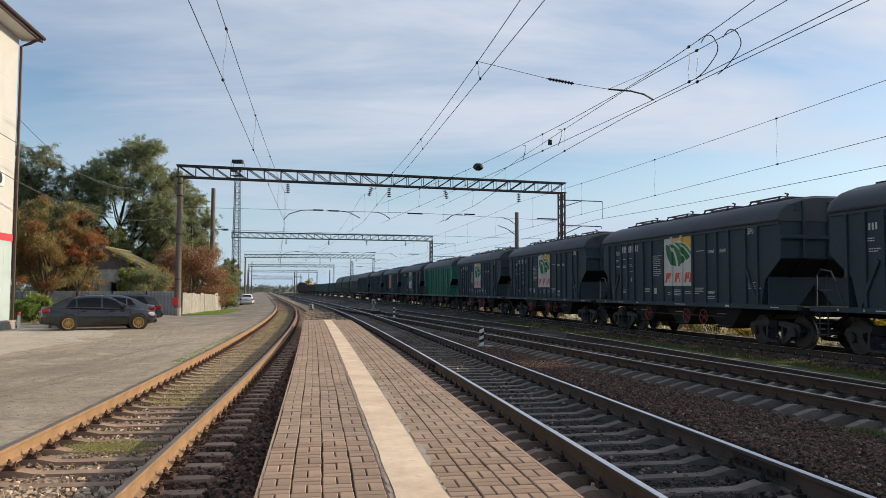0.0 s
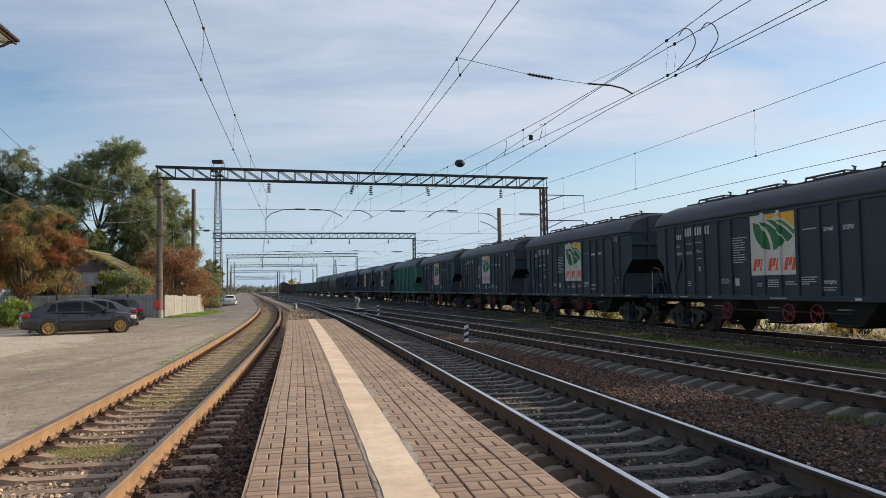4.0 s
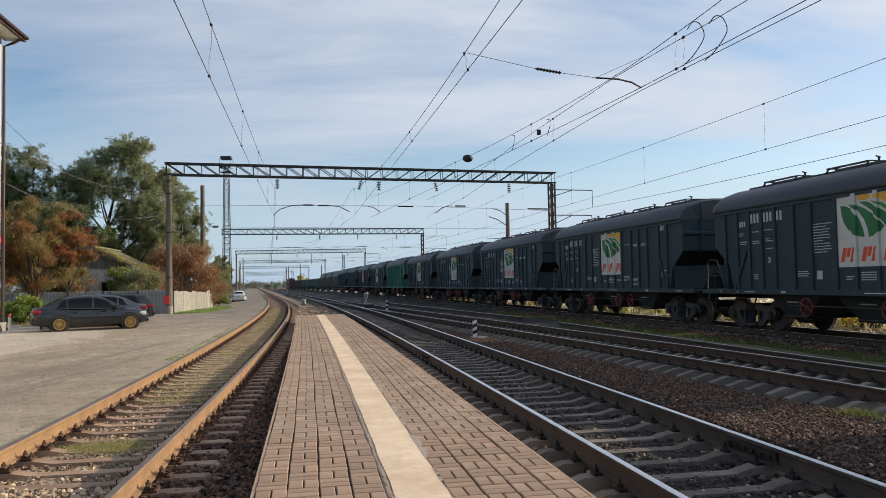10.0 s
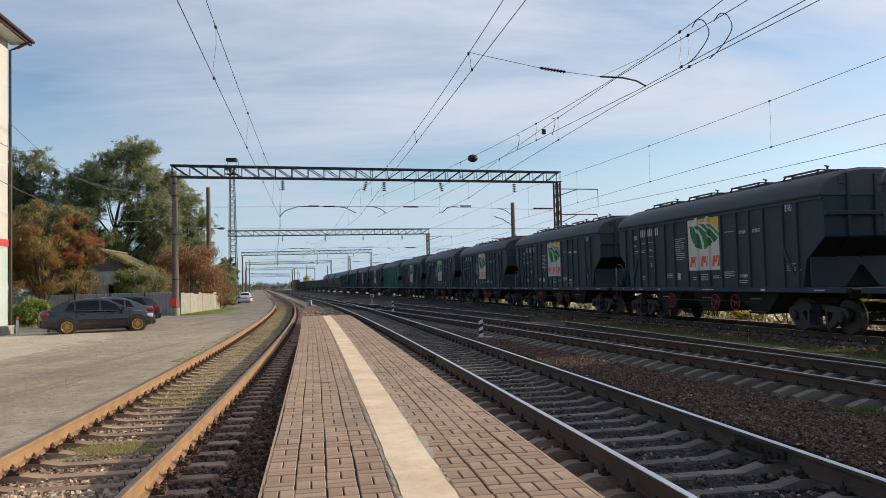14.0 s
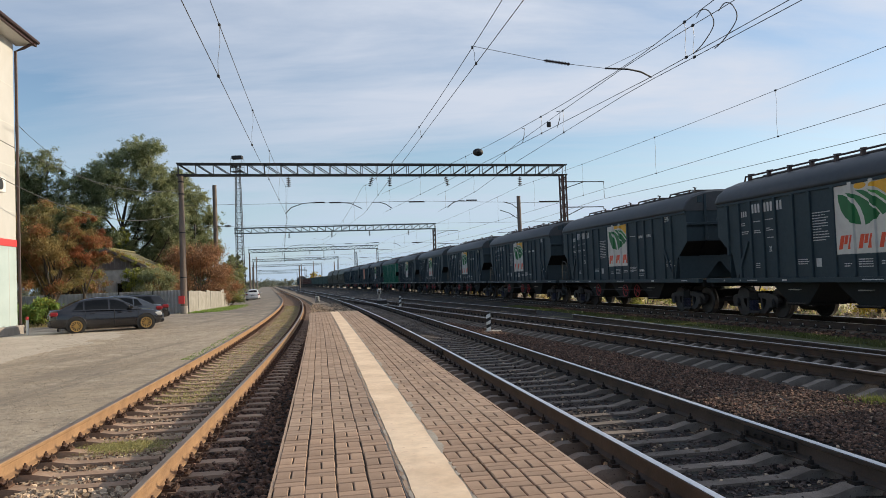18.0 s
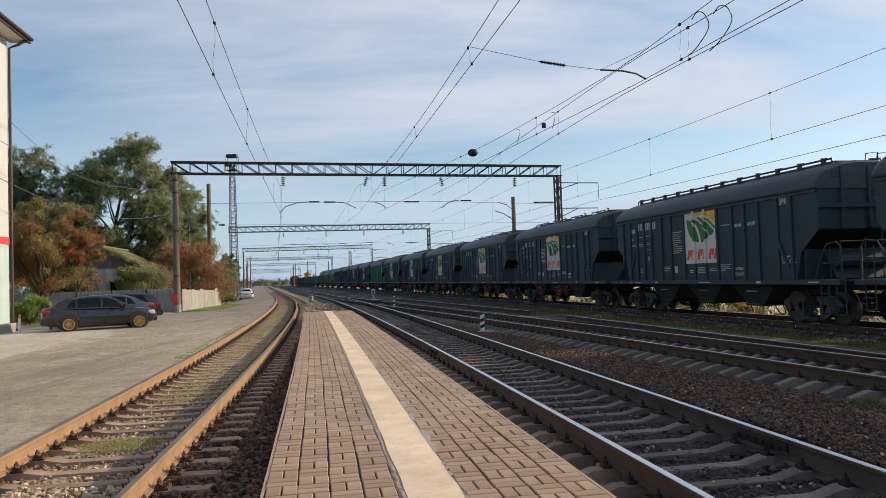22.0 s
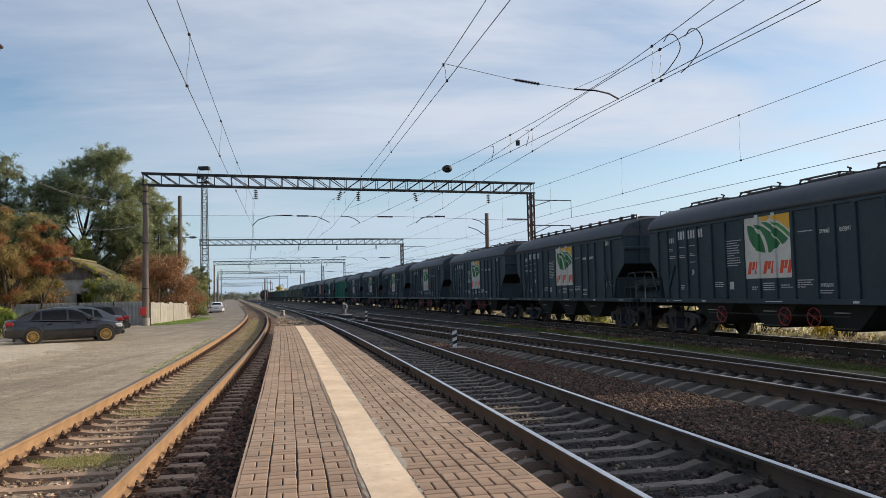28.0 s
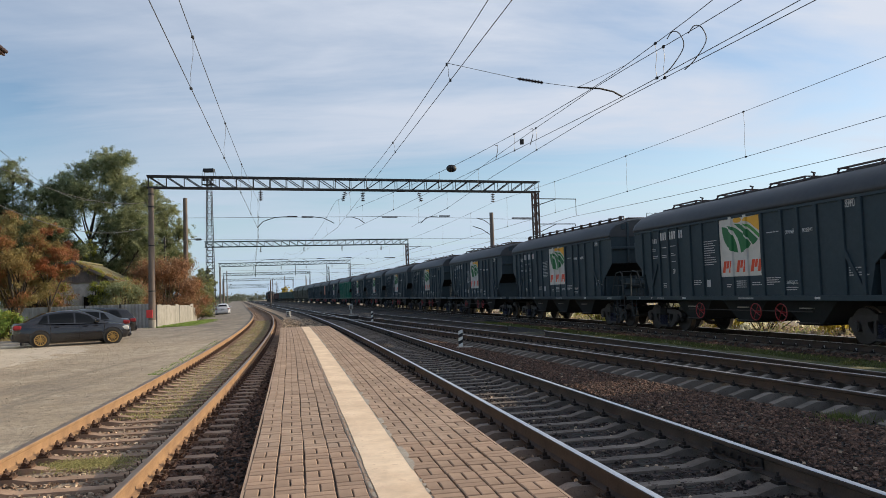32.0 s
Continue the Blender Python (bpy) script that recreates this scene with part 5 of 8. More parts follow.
        part("roof_hatch", bm, "brown_metal", root, "dark roof hatch with its lever frame")
        bm = bmesh.new()
        rod(bm, (c - 1.05, 0.6, RIDGE), (c - 1.05, 0.6, RIDGE + 0.15), 0.03, seg=6)
        rod(bm, (c - 1.05, 0.55, RIDGE + 0.13), (c - 1.05, 0.68, RIDGE + 0.16), 0.022, seg=6)
        part("hatch_stop", bm, "brown_metal", root)
    # steps and railings at the ends
    for e in (-1,) if framed else (1,):
        for s in (-1, 1):
            bm = bmesh.new()
            x = e * (B + 0.35)
            for dx in (-0.16, 0.16):
                rod(bm, (x + dx, s * 1.55, 0.5), (x + dx, s * 1.55, 1.22), 0.02, seg=6)
            for z in (0.52, 0.82):
                box(bm, x - 0.17, x + 0.17, s * 1.55 - 0.09, s * 1.55 + 0.09, z - 0.015, z + 0.015)
            part("step_ladder", bm, "grimy", root, "two-rung foot steps")
            bm = bmesh.new()
            chain(bm, [(e * (B - 0.35), s * 1.5, 1.25), (e * (B - 0.1), s * 1.5, 1.85), (e * (B + 0.12), s * 1.5, 2.2), (e * (B + 0.5), s * 1.5, 2.25), (e * (B + 0.66), s * 1.5, 2.1), (e * (B + 0.68), s * 1.5, 1.24)], 0.026)
            rod(bm, (e * (B - 0.03), s * 1.5, 1.7), (e * (B + 0.66), s * 1.5, 1.7), 0.02, seg=6)
            rod(bm, (e * (B + 0.25), s * 1.5, 1.22), (e * (B + 0.25), s * 1.5, 2.1), 0.018, seg=6)
            part("railing", bm, "grimy", root, "tube railing on the end platform")
        if not framed:
            continue
        bm = bmesh.new()
        for y in (-0.62, -0.25):
            chain(bm, [(e * (B + 0.12), y, 1.3), (e * (B + 0.12), y, RIDGE + 0.16), (e * (B - 0.3), y, RIDGE + 0.2), (e * (B - 0.35), y, RIDGE - 0.05)], 0.016, 5)
        for k in range(9):
            rod(bm, (e * (B + 0.12), -0.62, 1.55 + k * 0.33), (e * (B + 0.12), -0.25, 1.55 + k * 0.33), 0.012, seg=5)
        part("ladder", bm, "grimy", root, "end ladder up to the roof")
    if lettered:
        emblem(root, 1)
        flip = pose(0, 0, 0, 90, 0, 180)

        def lettering(text, s0, z, size, narrow=0.55):
            me = words(text, size, 0.003)
            me.transform(Matrix.Diagonal((narrow, 1, 1, 1)))
            part("lettering", me, "white", root, "white stencilled words", m=Matrix.Translation((sx(s0), HALF_WIDE + 0.007, z)) @ flip)
        lettering("\u0417\u0415\u0420\u041d\u041e", 10.9, 3.5, 0.27, 0.36)
        lettering("\u0421\u0420\u041e\u0427\u041d\u042b\u0419", 8.70, 2.98, 0.14, 0.5)
        lettering("\u0412\u041e\u0417\u0412\u0420\u0410\u0422", 9.4, 2.98, 0.15)
        lettering("20", 2.75, 2.12, 0.24)
        lettering("\u0417\u0410\u041f\u0420\u0415\u0429\u0410\u0415\u0422\u0421\u042f", 8.72, 1.62, 0.12)
        for s0, n in ((1.36, 3), (1.92, 3), (2.52, 3), (3.12, 2)):
            for k in range(n):
                tall = s0 > 1.5
                bars(root, 1, s0 + k * (0.15 if tall else 0.11), 3.52 if tall else 3.34, [0.09 if tall else 0.06], 0.27 if tall else 0.17, 0.05, "number_bar", "grey_white")
        for k in range(8):
            bars(root, 1, 8.45 + k * 0.09, 1.245, [0.06], 0.1, 0.05, "number_bar", "white")
        bars(root, 1, 4.62, 3.02, [0.7, 0.5, 0.62, 0.55, 0.6, 0.6, 0.35], 0.024, 0.05)
        bars(root, 1, 4.62, 2.5, [0.6, 0.65, 0.65, 0.5], 0.024, 0.05)
        for s0, z, ws in ((1.32, 2.98, [0.22, 0.22]), (1.35, 2.72, [0.42, 0.3]), (1.98, 3.0, [0.36]), (1.98, 2.72, [0.3, 0.4]), (2.55, 3.02, [0.38]), (2.6, 2.76, [0.18, 0.4]), (2.62, 2.48, [0.3]), (3.95, 1.78, [0.4, 0.46, 0.4]), (5.75, 1.62, [0.42, 0.2]), (6.25, 1.72, [0.5, 0.52, 0.5, 0.5]), (7.0, 1.66, [0.36, 0.44]), (7.65, 1.78, [0.6, 0.5, 0.56, 0.28]), (8.45, 1.5, [0.6, 0.42]), (7.75, 3.06, [0.56]), (10.75, 1.95, [0.5, 0.3, 0.4, 0.62]), (2.0, 1.72, [0.2, 0.2, 0.2])):
            bars(root, 1, s0, z, ws)
        bm = bmesh.new()
        box(bm, sx(4.9), sx(4.7), HALF_WIDE + 0.004, HALF_WIDE + 0.009, 1.55, 1.78)
        part("notice", bm, "grey_white", root, "small white framed notice")
        bm = bmesh.new()
        for s0, w, h in ((1.2, 0.06, 0.05), (1.6, 0.5, 0.025), (3.3, 0.2, 0.05), (6.4, 0.7, 0.025), (9.6, 0.2, 0.06), (11.9, 0.4, 0.03), (0.3, 0.07, 0.05)):
            box(bm, sx(s0) - w, sx(s0), HALF_WIDE + 0.074, HALF_WIDE + 0.079, 1.2 - h / 2, 1.2 + h / 2)
        part("stencil", bm, "grey_white", root, "white marks along the sill")["kind"] = "stuff"
    for x in (-5.1, 5.1):
        bogie_parts(root, x, axles)
    return root


def simple_wagon(kind, paint):
    """Wagons far up the train: a round-topped hopper or an open gondola on two bogies."""
    root = empty(kind)
    B, W = HALF_BODY, HALF_WIDE
    if kind == "covered_hopper":
        bm = bmesh.new()
        sect = [(-1.3, 1.2), (-W, 2.0), (-W, 3.3), (-1.2, 4.2), (-0.4, 4.6), (0.4, 4.6), (1.2, 4.2), (W, 3.3), (W, 2.0), (1.3, 1.2)]
        prism(bm, sect, -B, B, "x")
        part("body", bm, paint, root)
        for k in range(9):
            x = -B + 0.4 + k * (2 * B - 0.8) / 8
            for s in (-1, 1):
                part("wall_post", bx(x - 0.05, x + 0.05, min(s * W, s * (W + 0.06)), max(s * W, s * (W + 0.06)), 2.0, 3.3), paint, root)
    else:
        bm = bx(-B - 0.3, B + 0.3, -W, W, 1.2, 3.2)
        part("body", bm, paint, root)
        for k in range(8):
            x = -B + k * 2 * B / 7
            for s in (-1, 1):
                part("wall_post", bx(x - 0.07, x + 0.07, min(s * W, s * (W + 0.08)), max(s * W, s * (W + 0.08)), 1.2, 3.15), paint, root)
        part("top_rail", bx(-B - 0.35, B + 0.35, -W - 0.06, W + 0.06, 3.2, 3.3), paint, root)
    part("frame", bx(-B - 0.8, B + 0.8, -1.2, 1.2, 0.9, 1.2), "under", root)
    for x in (-5.1, 5.1):
        for dx in (-0.925, 0.925):
            bm = bmesh.new()
            for s in (-1, 1):
                rod(bm, (x + dx, s * 0.7, 0.475), (x + dx, s * 0.84, 0.475), 0.475, seg=16)
            rod(bm, (x + dx, -0.72, 0.475), (x + dx, 0.72, 0.475), 0.08, seg=8)
            part("axle", bm, "bogie", root)
        part("bogie_frame", bx(x - 1.2, x + 1.2, -1.1, 1.1, 0.45, 0.75), "bogie", root)
    return root


# the way that the train has gone, along its side, at each time
GONE = [(0, 47.25), (1, 49.27), (2, 51.29), (3, 53.3), (4, 55.22), (5, 57.05), (6, 58.9), (7, 60.77), (8, 62.65), (9, 64.52), (10, 66.4), (11, 68.27), (12, 70.18), (13, 72.08), (14, 73.95), (15, 75.8), (16, 77.6),
        (17, 79.4), (18, 81.35), (19, 83.27), (20, 85.03), (21, 86.79), (22, 88.55), (23, 90.3), (24, 92.06), (25, 93.82), (26, 95.5), (27, 96.77), (27.5, 97.32), (28, 97.80), (28.5, 98.20), (29, 98.53), (29.5, 98.80), (30, 99.00), (30.5, 99.14), (31, 99.24), (31.5, 99.30), (32, 99.32)]
_ys = np.linspace(-20, 420, 8801)
_xs = np.array([face_x(y) for y in _ys])
_arc = np.concatenate([[0], np.cumsum(np.hypot(np.diff(_xs), np.diff(_ys)))])


def on_line(arc_):
    """The pose of a wagon whose middle is that far along the line."""
    y = float(np.interp(arc_, _arc, _ys))
    s = (face_x(y + 0.1) - face_x(y - 0.1)) / 0.2
    k = math.hypot(1, s)
    head = math.atan2(1, s)
    return Matrix.Translation((face_x(y) + 1.6 / k, y - 1.6 * s / k, RAIL_TRAIN)) @ Matrix.Rotation(head, 4, "Z")


def build_train():
    """Wagons from the rear (nearest) to the front; k counts wagon lengths ahead of the first one seen."""
    made = []

    def add(k, root, label, group="goods wagons"):
        tagged(root, label, "hopper wagon" if "hopper" in root.name else "gondola wagon", group)
        made.append((k, root))
    # the rear wagons trail off behind the viewer
    base = hopper_wagon("wagon", "wagon_roof", True)
    text = "dark green-grey grain hopper wagon with leaf panel"
    add(-4, base, text + ", on the rails")
    for k in (-6, -5, -2, -1, 0, 1, 2):
        add(k, copy_thing(base, base.matrix_basis), text + ", on the rails")
    add(-3, hopper_wagon("wagon", "wagon_roof", True, True), text + " and long roof rails")
    green = hopper_wagon("wagon_green", "wagon_roof", False)
    add(3, green, "bright green grain hopper wagon on the rails")
    plain = hopper_wagon("wagon", "wagon_roof", False)
    add(4, copy_thing(base, base.matrix_basis), text + ", on the rails")
    add(20, plain, "plain dark grain hopper wagon on the rails")
    panelled = hopper_wagon("wagon", "wagon_roof", False)
    part("poster", bx(sx(7.3), sx(5.6), HALF_WIDE + 0.062, HALF_WIDE + 0.07, 1.9, 3.6), "orange", panelled, "orange painted panel")
    add(5, panelled, "dark grain hopper wagon with an orange panel")
    for k in (6, 7):
        add(k, copy_thing(plain, plain.matrix_basis), "plain dark grain hopper wagon on the rails")
    round_ = simple_wagon("covered_hopper_wagon".replace("_wagon", ""), "wagon_beige")
    add(8, round_, "beige round-topped hopper wagon far up the train")
    for k in (9, 10):
        add(k, copy_thing(round_, round_.matrix_basis), "beige round-topped hopper wagon far up the train")
    for paint, ks in (("wagon_teal", (11, 12, 13, 14)), ("wagon_red", (15, 16, 17, 18, 19))):
        g = simple_wagon("gondola", paint)
        word = "teal" if paint == "wagon_teal" else "oxide-red"
        add(ks[0], g, word + " open gondola wagon far up the train")
        for k in ks[1:]:
            add(k, copy_thing(g, g.matrix_basis), word + " open gondola wagon far up the train")
    return made


TRAIN = build_train()


# ---------------- gantries and overhead wires ----------------
def gantry(a, b, top=9.6, panels=25, single=True, steel="galv", left_post="round", label="dark steel lattice gantry across the tracks"):
    """A lattice beam on two posts; a and b are the feet (x, y, z)."""
    a2, b2 = Vector((a[0], a[1], 0)), Vector((b[0], b[1], 0))
    d = b2 - a2
    span, turn = d.length, math.atan2(d.y, d.x)
    root = tagged(empty("gantry", Matrix.Translation(a2) @ Matrix.Rotation(turn, 4, "Z")), label, "gantry", "gantries over the tracks")
    lo, hi, w = top - 0.74, top, 0.3
    r = 0.045 if single else 0.06
    pieces = []
    for y in (-w, w):
        for z in (lo, hi):
            part("chord", bx(-0.1, span + 0.1, y - r, y + r, z - r, z + r), steel, root)
    half = panels // 2
    for i in range(panels + 1):
        x = span * i / panels
        for y in (-w, w):
            pieces.append(("vertical", (x, y, lo), (x, y, hi), 0.024))
            if i < panels:
                x2 = span * (i + 1) / panels
                pieces.append(("diagonal", (x, y, hi), (x2, y, lo), 0.03) if i < half else ("diagonal", (x, y, lo), (x2, y, hi), 0.03))
        for z in (lo, hi):
            pieces.append(("cross_tie", (x, -w, z), (x, w, z), 0.022))
    if single:
        for n, p, q, rr in pieces:
            part(n, rod(bmesh.new(), p, q, rr, seg=4), steel, root)
    else:
        bm = bmesh.new()
        for n, p, q, rr in pieces:
            rod(bm, p, q, rr * 1.3, seg=4, caps=False)
        part("lattice", bm, steel, root)["kind"] = "stuff"
    for x, z0, kind in ((0.15, a[2], left_post), (span - 0.15, b[2], "steel")):
        if kind == "round":
            part("post", rod(bmesh.new(), (x, 0, z0), (x, 0, lo - 0.04), 0.225, 0.15, 16), "pole", root, "tapered concrete post", smooth=False)
            for z in (2.2, 5.1, 7.6, 8.4):
                part("collar", rod(bmesh.new(), (x, 0, z), (x, 0, z + 0.07), 0.215, seg=16), "galv", root)
        elif kind == "steel":
            for dy in (-0.22, 0.22):
                for dx in (-0.16, 0.16):
                    part("leg", bx(x + dx - 0.05, x + dx + 0.05, dy - 0.05, dy + 0.05, z0, lo), "rust_post", root)
            bm = bmesh.new()
            n = 14
            for k in range(n):
                za, zb = z0 + (lo - z0) * k / n, z0 + (lo - z0) * (k + 1) / n
                for dy in (-0.22, 0.22):
                    rod(bm, (x - 0.16, dy, za), (x + 0.16, dy, zb), 0.03, seg=4)
                for dx in (-0.16, 0.16):
                    rod(bm, (x + dx, -0.22, za), (x + dx, 0.22, zb), 0.03, seg=4)
            part("lacing", bm, "rust_post", root)
    return root


def bracket(root, x, z, reach, drop, down=-0.5):
    part("bracket_arm", rod(bmesh.new(), (x, 0, z), (x + reach, 0, z), 0.035, seg=6), "galv", root)
    part("bracket_strut", rod(bmesh.new(), (x, 0, z + down), (x + reach * 0.5, 0, z - 0.02), 0.03, seg=6), "galv", root)
    part("bracket_hanger", rod(bmesh.new(), (x + reach, 0, z), (x + reach, 0, z - drop), 0.02, seg=6), "galv", root)


G1 = gantry((-17.13, 48.5, -0.1), (9.09, 56.0, -0.5))
bracket(G1, 27.1, 8.36, 3.4, 1.25, -0.55)
bracket(G1, 27.1, 6.45, 3.3, 0.2, -0.75)
part("sign_box", bx(-0.17, 0.2, -0.36, -0.2, 0.55, 1.05, 0.01), "band_red", G1, "red box on the post")
part("paint_band", rod(bmesh.new(), (0.15, 0, -0.1), (0.15, 0, 0.4), 0.235, seg=16), "fence_pale", G1, "pale concrete foot of the post")
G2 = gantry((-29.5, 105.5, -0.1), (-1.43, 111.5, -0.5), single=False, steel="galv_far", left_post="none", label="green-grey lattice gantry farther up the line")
bracket(G2, 28.9, 8.5, 3.3, 1.3); bracket(G2, 28.9, 6.6, 3.3, 0.2)
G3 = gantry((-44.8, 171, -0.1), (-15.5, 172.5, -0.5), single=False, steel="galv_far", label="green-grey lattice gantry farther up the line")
bracket(G3, 29.2, 8.5, 3.3, 1.3); bracket(G3, 29.2, 6.6, 3.3, 0.2)
for x in (8.0, 17.0, 24.0):
    part("dropped_post", rod(bmesh.new(), (x, 0, 8.86), (x, 0, 6.4), 0.07, seg=6), "galv_far", G3)
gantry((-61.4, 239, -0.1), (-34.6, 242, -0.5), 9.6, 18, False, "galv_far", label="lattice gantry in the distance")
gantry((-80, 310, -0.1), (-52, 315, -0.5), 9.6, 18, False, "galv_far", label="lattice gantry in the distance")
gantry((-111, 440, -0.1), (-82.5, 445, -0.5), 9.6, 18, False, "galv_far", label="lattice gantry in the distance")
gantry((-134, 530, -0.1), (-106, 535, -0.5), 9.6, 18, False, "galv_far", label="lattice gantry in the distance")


def insulator(x, y, z, lean=0.0, n=5, size=1.0, label="brown string of disc insulators under the gantry beam"):
    root = empty("insulator_string", Matrix.Translation((x, y, z)) @ Matrix.Rotation(lean, 4, "Y"))
    part("hook", rod(bmesh.new(), (0, 0, 0), (0, 0, -0.78 * size), 0.018, seg=6), "galv", root)
    for k in range(n):
        zz = (-0.14 - k * 0.13) * size
        part("disc", rod(bmesh.new(), (0, 0, zz), (0, 0, zz - 0.06 * size), 0.06 * size, 0.165 * size, 12), "insulator", root)
    return tagged(root, label, "insulator", "insulator strings")


for f, lean in ((0.257, 0.0), (0.468, 0.3), (0.512, 0.0), (0.660, -0.25), (0.869, 0.0)):
    p = Vector((-17.13, 48.5)).lerp(Vector((9.09, 56.0)), f)
    insulator(p.x, p.y, 8.83, lean)
for f in (0.26, 0.47, 0.66, 0.86):
    p = Vector((-29.5, 105.5)).lerp(Vector((-1.43, 111.5)), f)
    insulator(p.x, p.y, 8.83, 0.0, label="brown string of disc insulators under the beam")
    p = Vector((-44.8, 171)).lerp(Vector((-15.5, 172.5)), f)
    insulator(p.x, p.y, 8.83, 0.0, label="brown string of disc insulators under the beam")


def wire(pts, r, label="dark overhead wire above the tracks", cat="overhead wire", seg=5, group="overhead wires"):
    return tagged(part("overhead_wire", chain(bmesh.new(), pts, r, seg), "wire"), label, cat, group)


def spans(y):
    """Sag of the carrying wire: the supports stand at these distances."""
    posts = (-8.0, 51.5, 108.5, 171.5, 260.0, 312.0, 383.0)
    for a, b in zip(posts, posts[1:]):
        if a <= y <= b:
            return (y - (a + b) / 2) ** 2 / ((b - a) / 2) ** 2
    return 1.0


POSTS = (-8.0, 51.5, 108.5, 171.5, 260.0, 312.0, 383.0)


def chord(fx, stagger):
    """The wires run straight from support to support; stagger is their way off the track's middle there."""
    xs = [fx(y) + s for y, s in zip(POSTS, stagger)]
    return lambda y: float(np.interp(y, POSTS, xs))


def line(plan, contact, carrier, y0=-6.0, y1=300.0, out=0.0, label="contact and carrying wire with droppers over a track"):
    root = tagged(empty("catenary"), label, "overhead wires", "overhead lines")
    ys = steps(y0, y1, 1.5, 0.03)
    part("contact_wire", chain(bmesh.new(), [(plan(y) + out, y, contact) for y in ys], 0.0085, 5), "wire", root)
    part("carrying_wire", chain(bmesh.new(), [(plan(y), y, carrier(y)) for y in ys], 0.0085, 5), "wire", root)
    y = 8.0
    while y < min(110, y1):
        a, b = Vector((plan(y), y, carrier(y))), Vector((plan(y) + out, y, contact))
        part("dropper", chain(bmesh.new(), [a, a.lerp(b, 0.35) + Vector((0.02, 0, 0)), a.lerp(b, 0.7) - Vector((0.02, 0, 0)), b], 0.005, 4), "wire", root)
        for p in (a, b):
            part("clamp", bx(p.x - 0.022, p.x + 0.022, y - 0.04, y + 0.04, p.z - 0.025, p.z + 0.025), "galv", root)
        y += 8.2
    return root


def carry(low, high):
    return lambda y: low + (high - low) * spans(y)


def carry_left(y):
    return 7.27 + 0.0008 * (y - 20) ** 2 if y < 51.5 else 7.2 + 0.85 * spans(y)


left_plan = chord(left_x, (0.9, -0.01, 0.3, -0.2, 0.2, -0.2, 0.2))
right_plan = chord(right_x, (0.3, 0.33, -0.2, 0.3, -0.2, 0.2, -0.2))
train_plan = chord(train_x, (0.2, 0.3, -0.2, 0.3, -0.2, 0.2, -0.2))
line(left_plan, 6.15, carry_left, out=-0.05)
line(right_plan, 6.2, carry(6.5, 8.05), out=0.07)


def through_points(pts):
    """A height or a way across for each y, from its values at the clamps."""
    return lambda y: float(np.interp(y, [p[0] for p in pts], [p[1] for p in pts]))


line(through_points(((-8, 10.6), (12.5, 6.21), (17.8, 5.04), (26.6, 2.70), (51.5, -4.2))), 6.15,
     through_points(((-8, 9.2), (9, 7.56), (12, 7.24), (14.7, 7.01), (19.2, 6.75), (23, 6.69), (29, 6.72), (35, 6.86), (51.5, 7.5))), y1=51.5)
line(train_plan, 5.74, carry(7.25, 7.7))
line(through_points(((-8, 11.3), (12.5, 6.46), (18.9, 4.92), (30.2, 3.05), (40.5, 1.75), (47.7, 0.35), (52, -0.4))), 6.15,
     through_points(((-8, 7.7), (14, 6.84), (24, 6.87), (31, 6.86), (40, 6.98), (48, 7.15), (52, 7.3))), y1=52)
for off, z0, z1 in ((5.9, 6.2, 6.6),):
    ys = steps(-6, 250, 2, 0.03)
    wire([along(train_x, y, off) @ Vector((0, 0, z0 + (z1 - z0) * spans(y))) for y in ys], 0.012, "dark feeder wire on the bracket arms")


def cable(a, b, sag, r=0.012):
    a, b = Vector(a), Vector(b)
    pts = [a.lerp(b, k / 16) - Vector((0, 0, sag * 4 * (k / 16) * (1 - k / 16))) for k in range(17)]
    return wire(pts, r, "sagging service cable from the building to a post", "cable", 5, "service cables")


cable((-16.3, 24.0, 6.67), (-17.1, 48.4, 6.39), 1.34, 0.016)
cable((-16.3, 24.0, 7.9), (-17.1, 48.4, 7.94), 1.09, 0.014)
cable((-17.4, 30.5, 8.6), (-24.0, 58.0, 9.5), 1.0, 0.01)
cable((-17.4, 30.5, 8.65), (-30.0, 52.0, 8.0), 0.8, 0.01)
cable((-17.1, 48.5, 6.2), (-22.8, 75.0, 7.6), 0.6)

# the cross tie in front of the gantry, with its rod insulator and bent arm
TIE = [(0.79, 16.2, 6.58), (2.36, 16.6, 6.32), (2.95, 16.7, 6.24), (3.78, 16.9, 6.17), (4.33, 17.05, 6.17), (5.02, 17.65, 6.12)]
tie = tagged(empty("registration_arm"), "bent steel arm tied across by a rod insulator", "registration arm")
part("tie_wire", chain(bmesh.new(), TIE[:2], 0.006, 4), "wire", tie)
part("rod_insulator", chain(bmesh.new(), TIE[1:3], 0.02, 6), "insulator", tie)
for k in range(8):
    p = Vector(TIE[1]).lerp(Vector(TIE[2]), (k + 0.7) / 8.4)
    q = Vector(TIE[1]).lerp(Vector(TIE[2]), (k + 1.0) / 8.4)
    part("disc", rod(bmesh.new(), p, q, 0.04, seg=8), "insulator", tie)
part("tie_wire", chain(bmesh.new(), TIE[2:4], 0.006, 4), "wire", tie)
part("arm", chain(bmesh.new(), [TIE[3], TIE[4], (4.7, 17.3, 6.16), TIE[5]], 0.02, 6), "galv", tie)
part("hanger", chain(bmesh.new(), [TIE[3], (5.1, 17.7, 6.88)], 0.005, 4), "wire", tie)

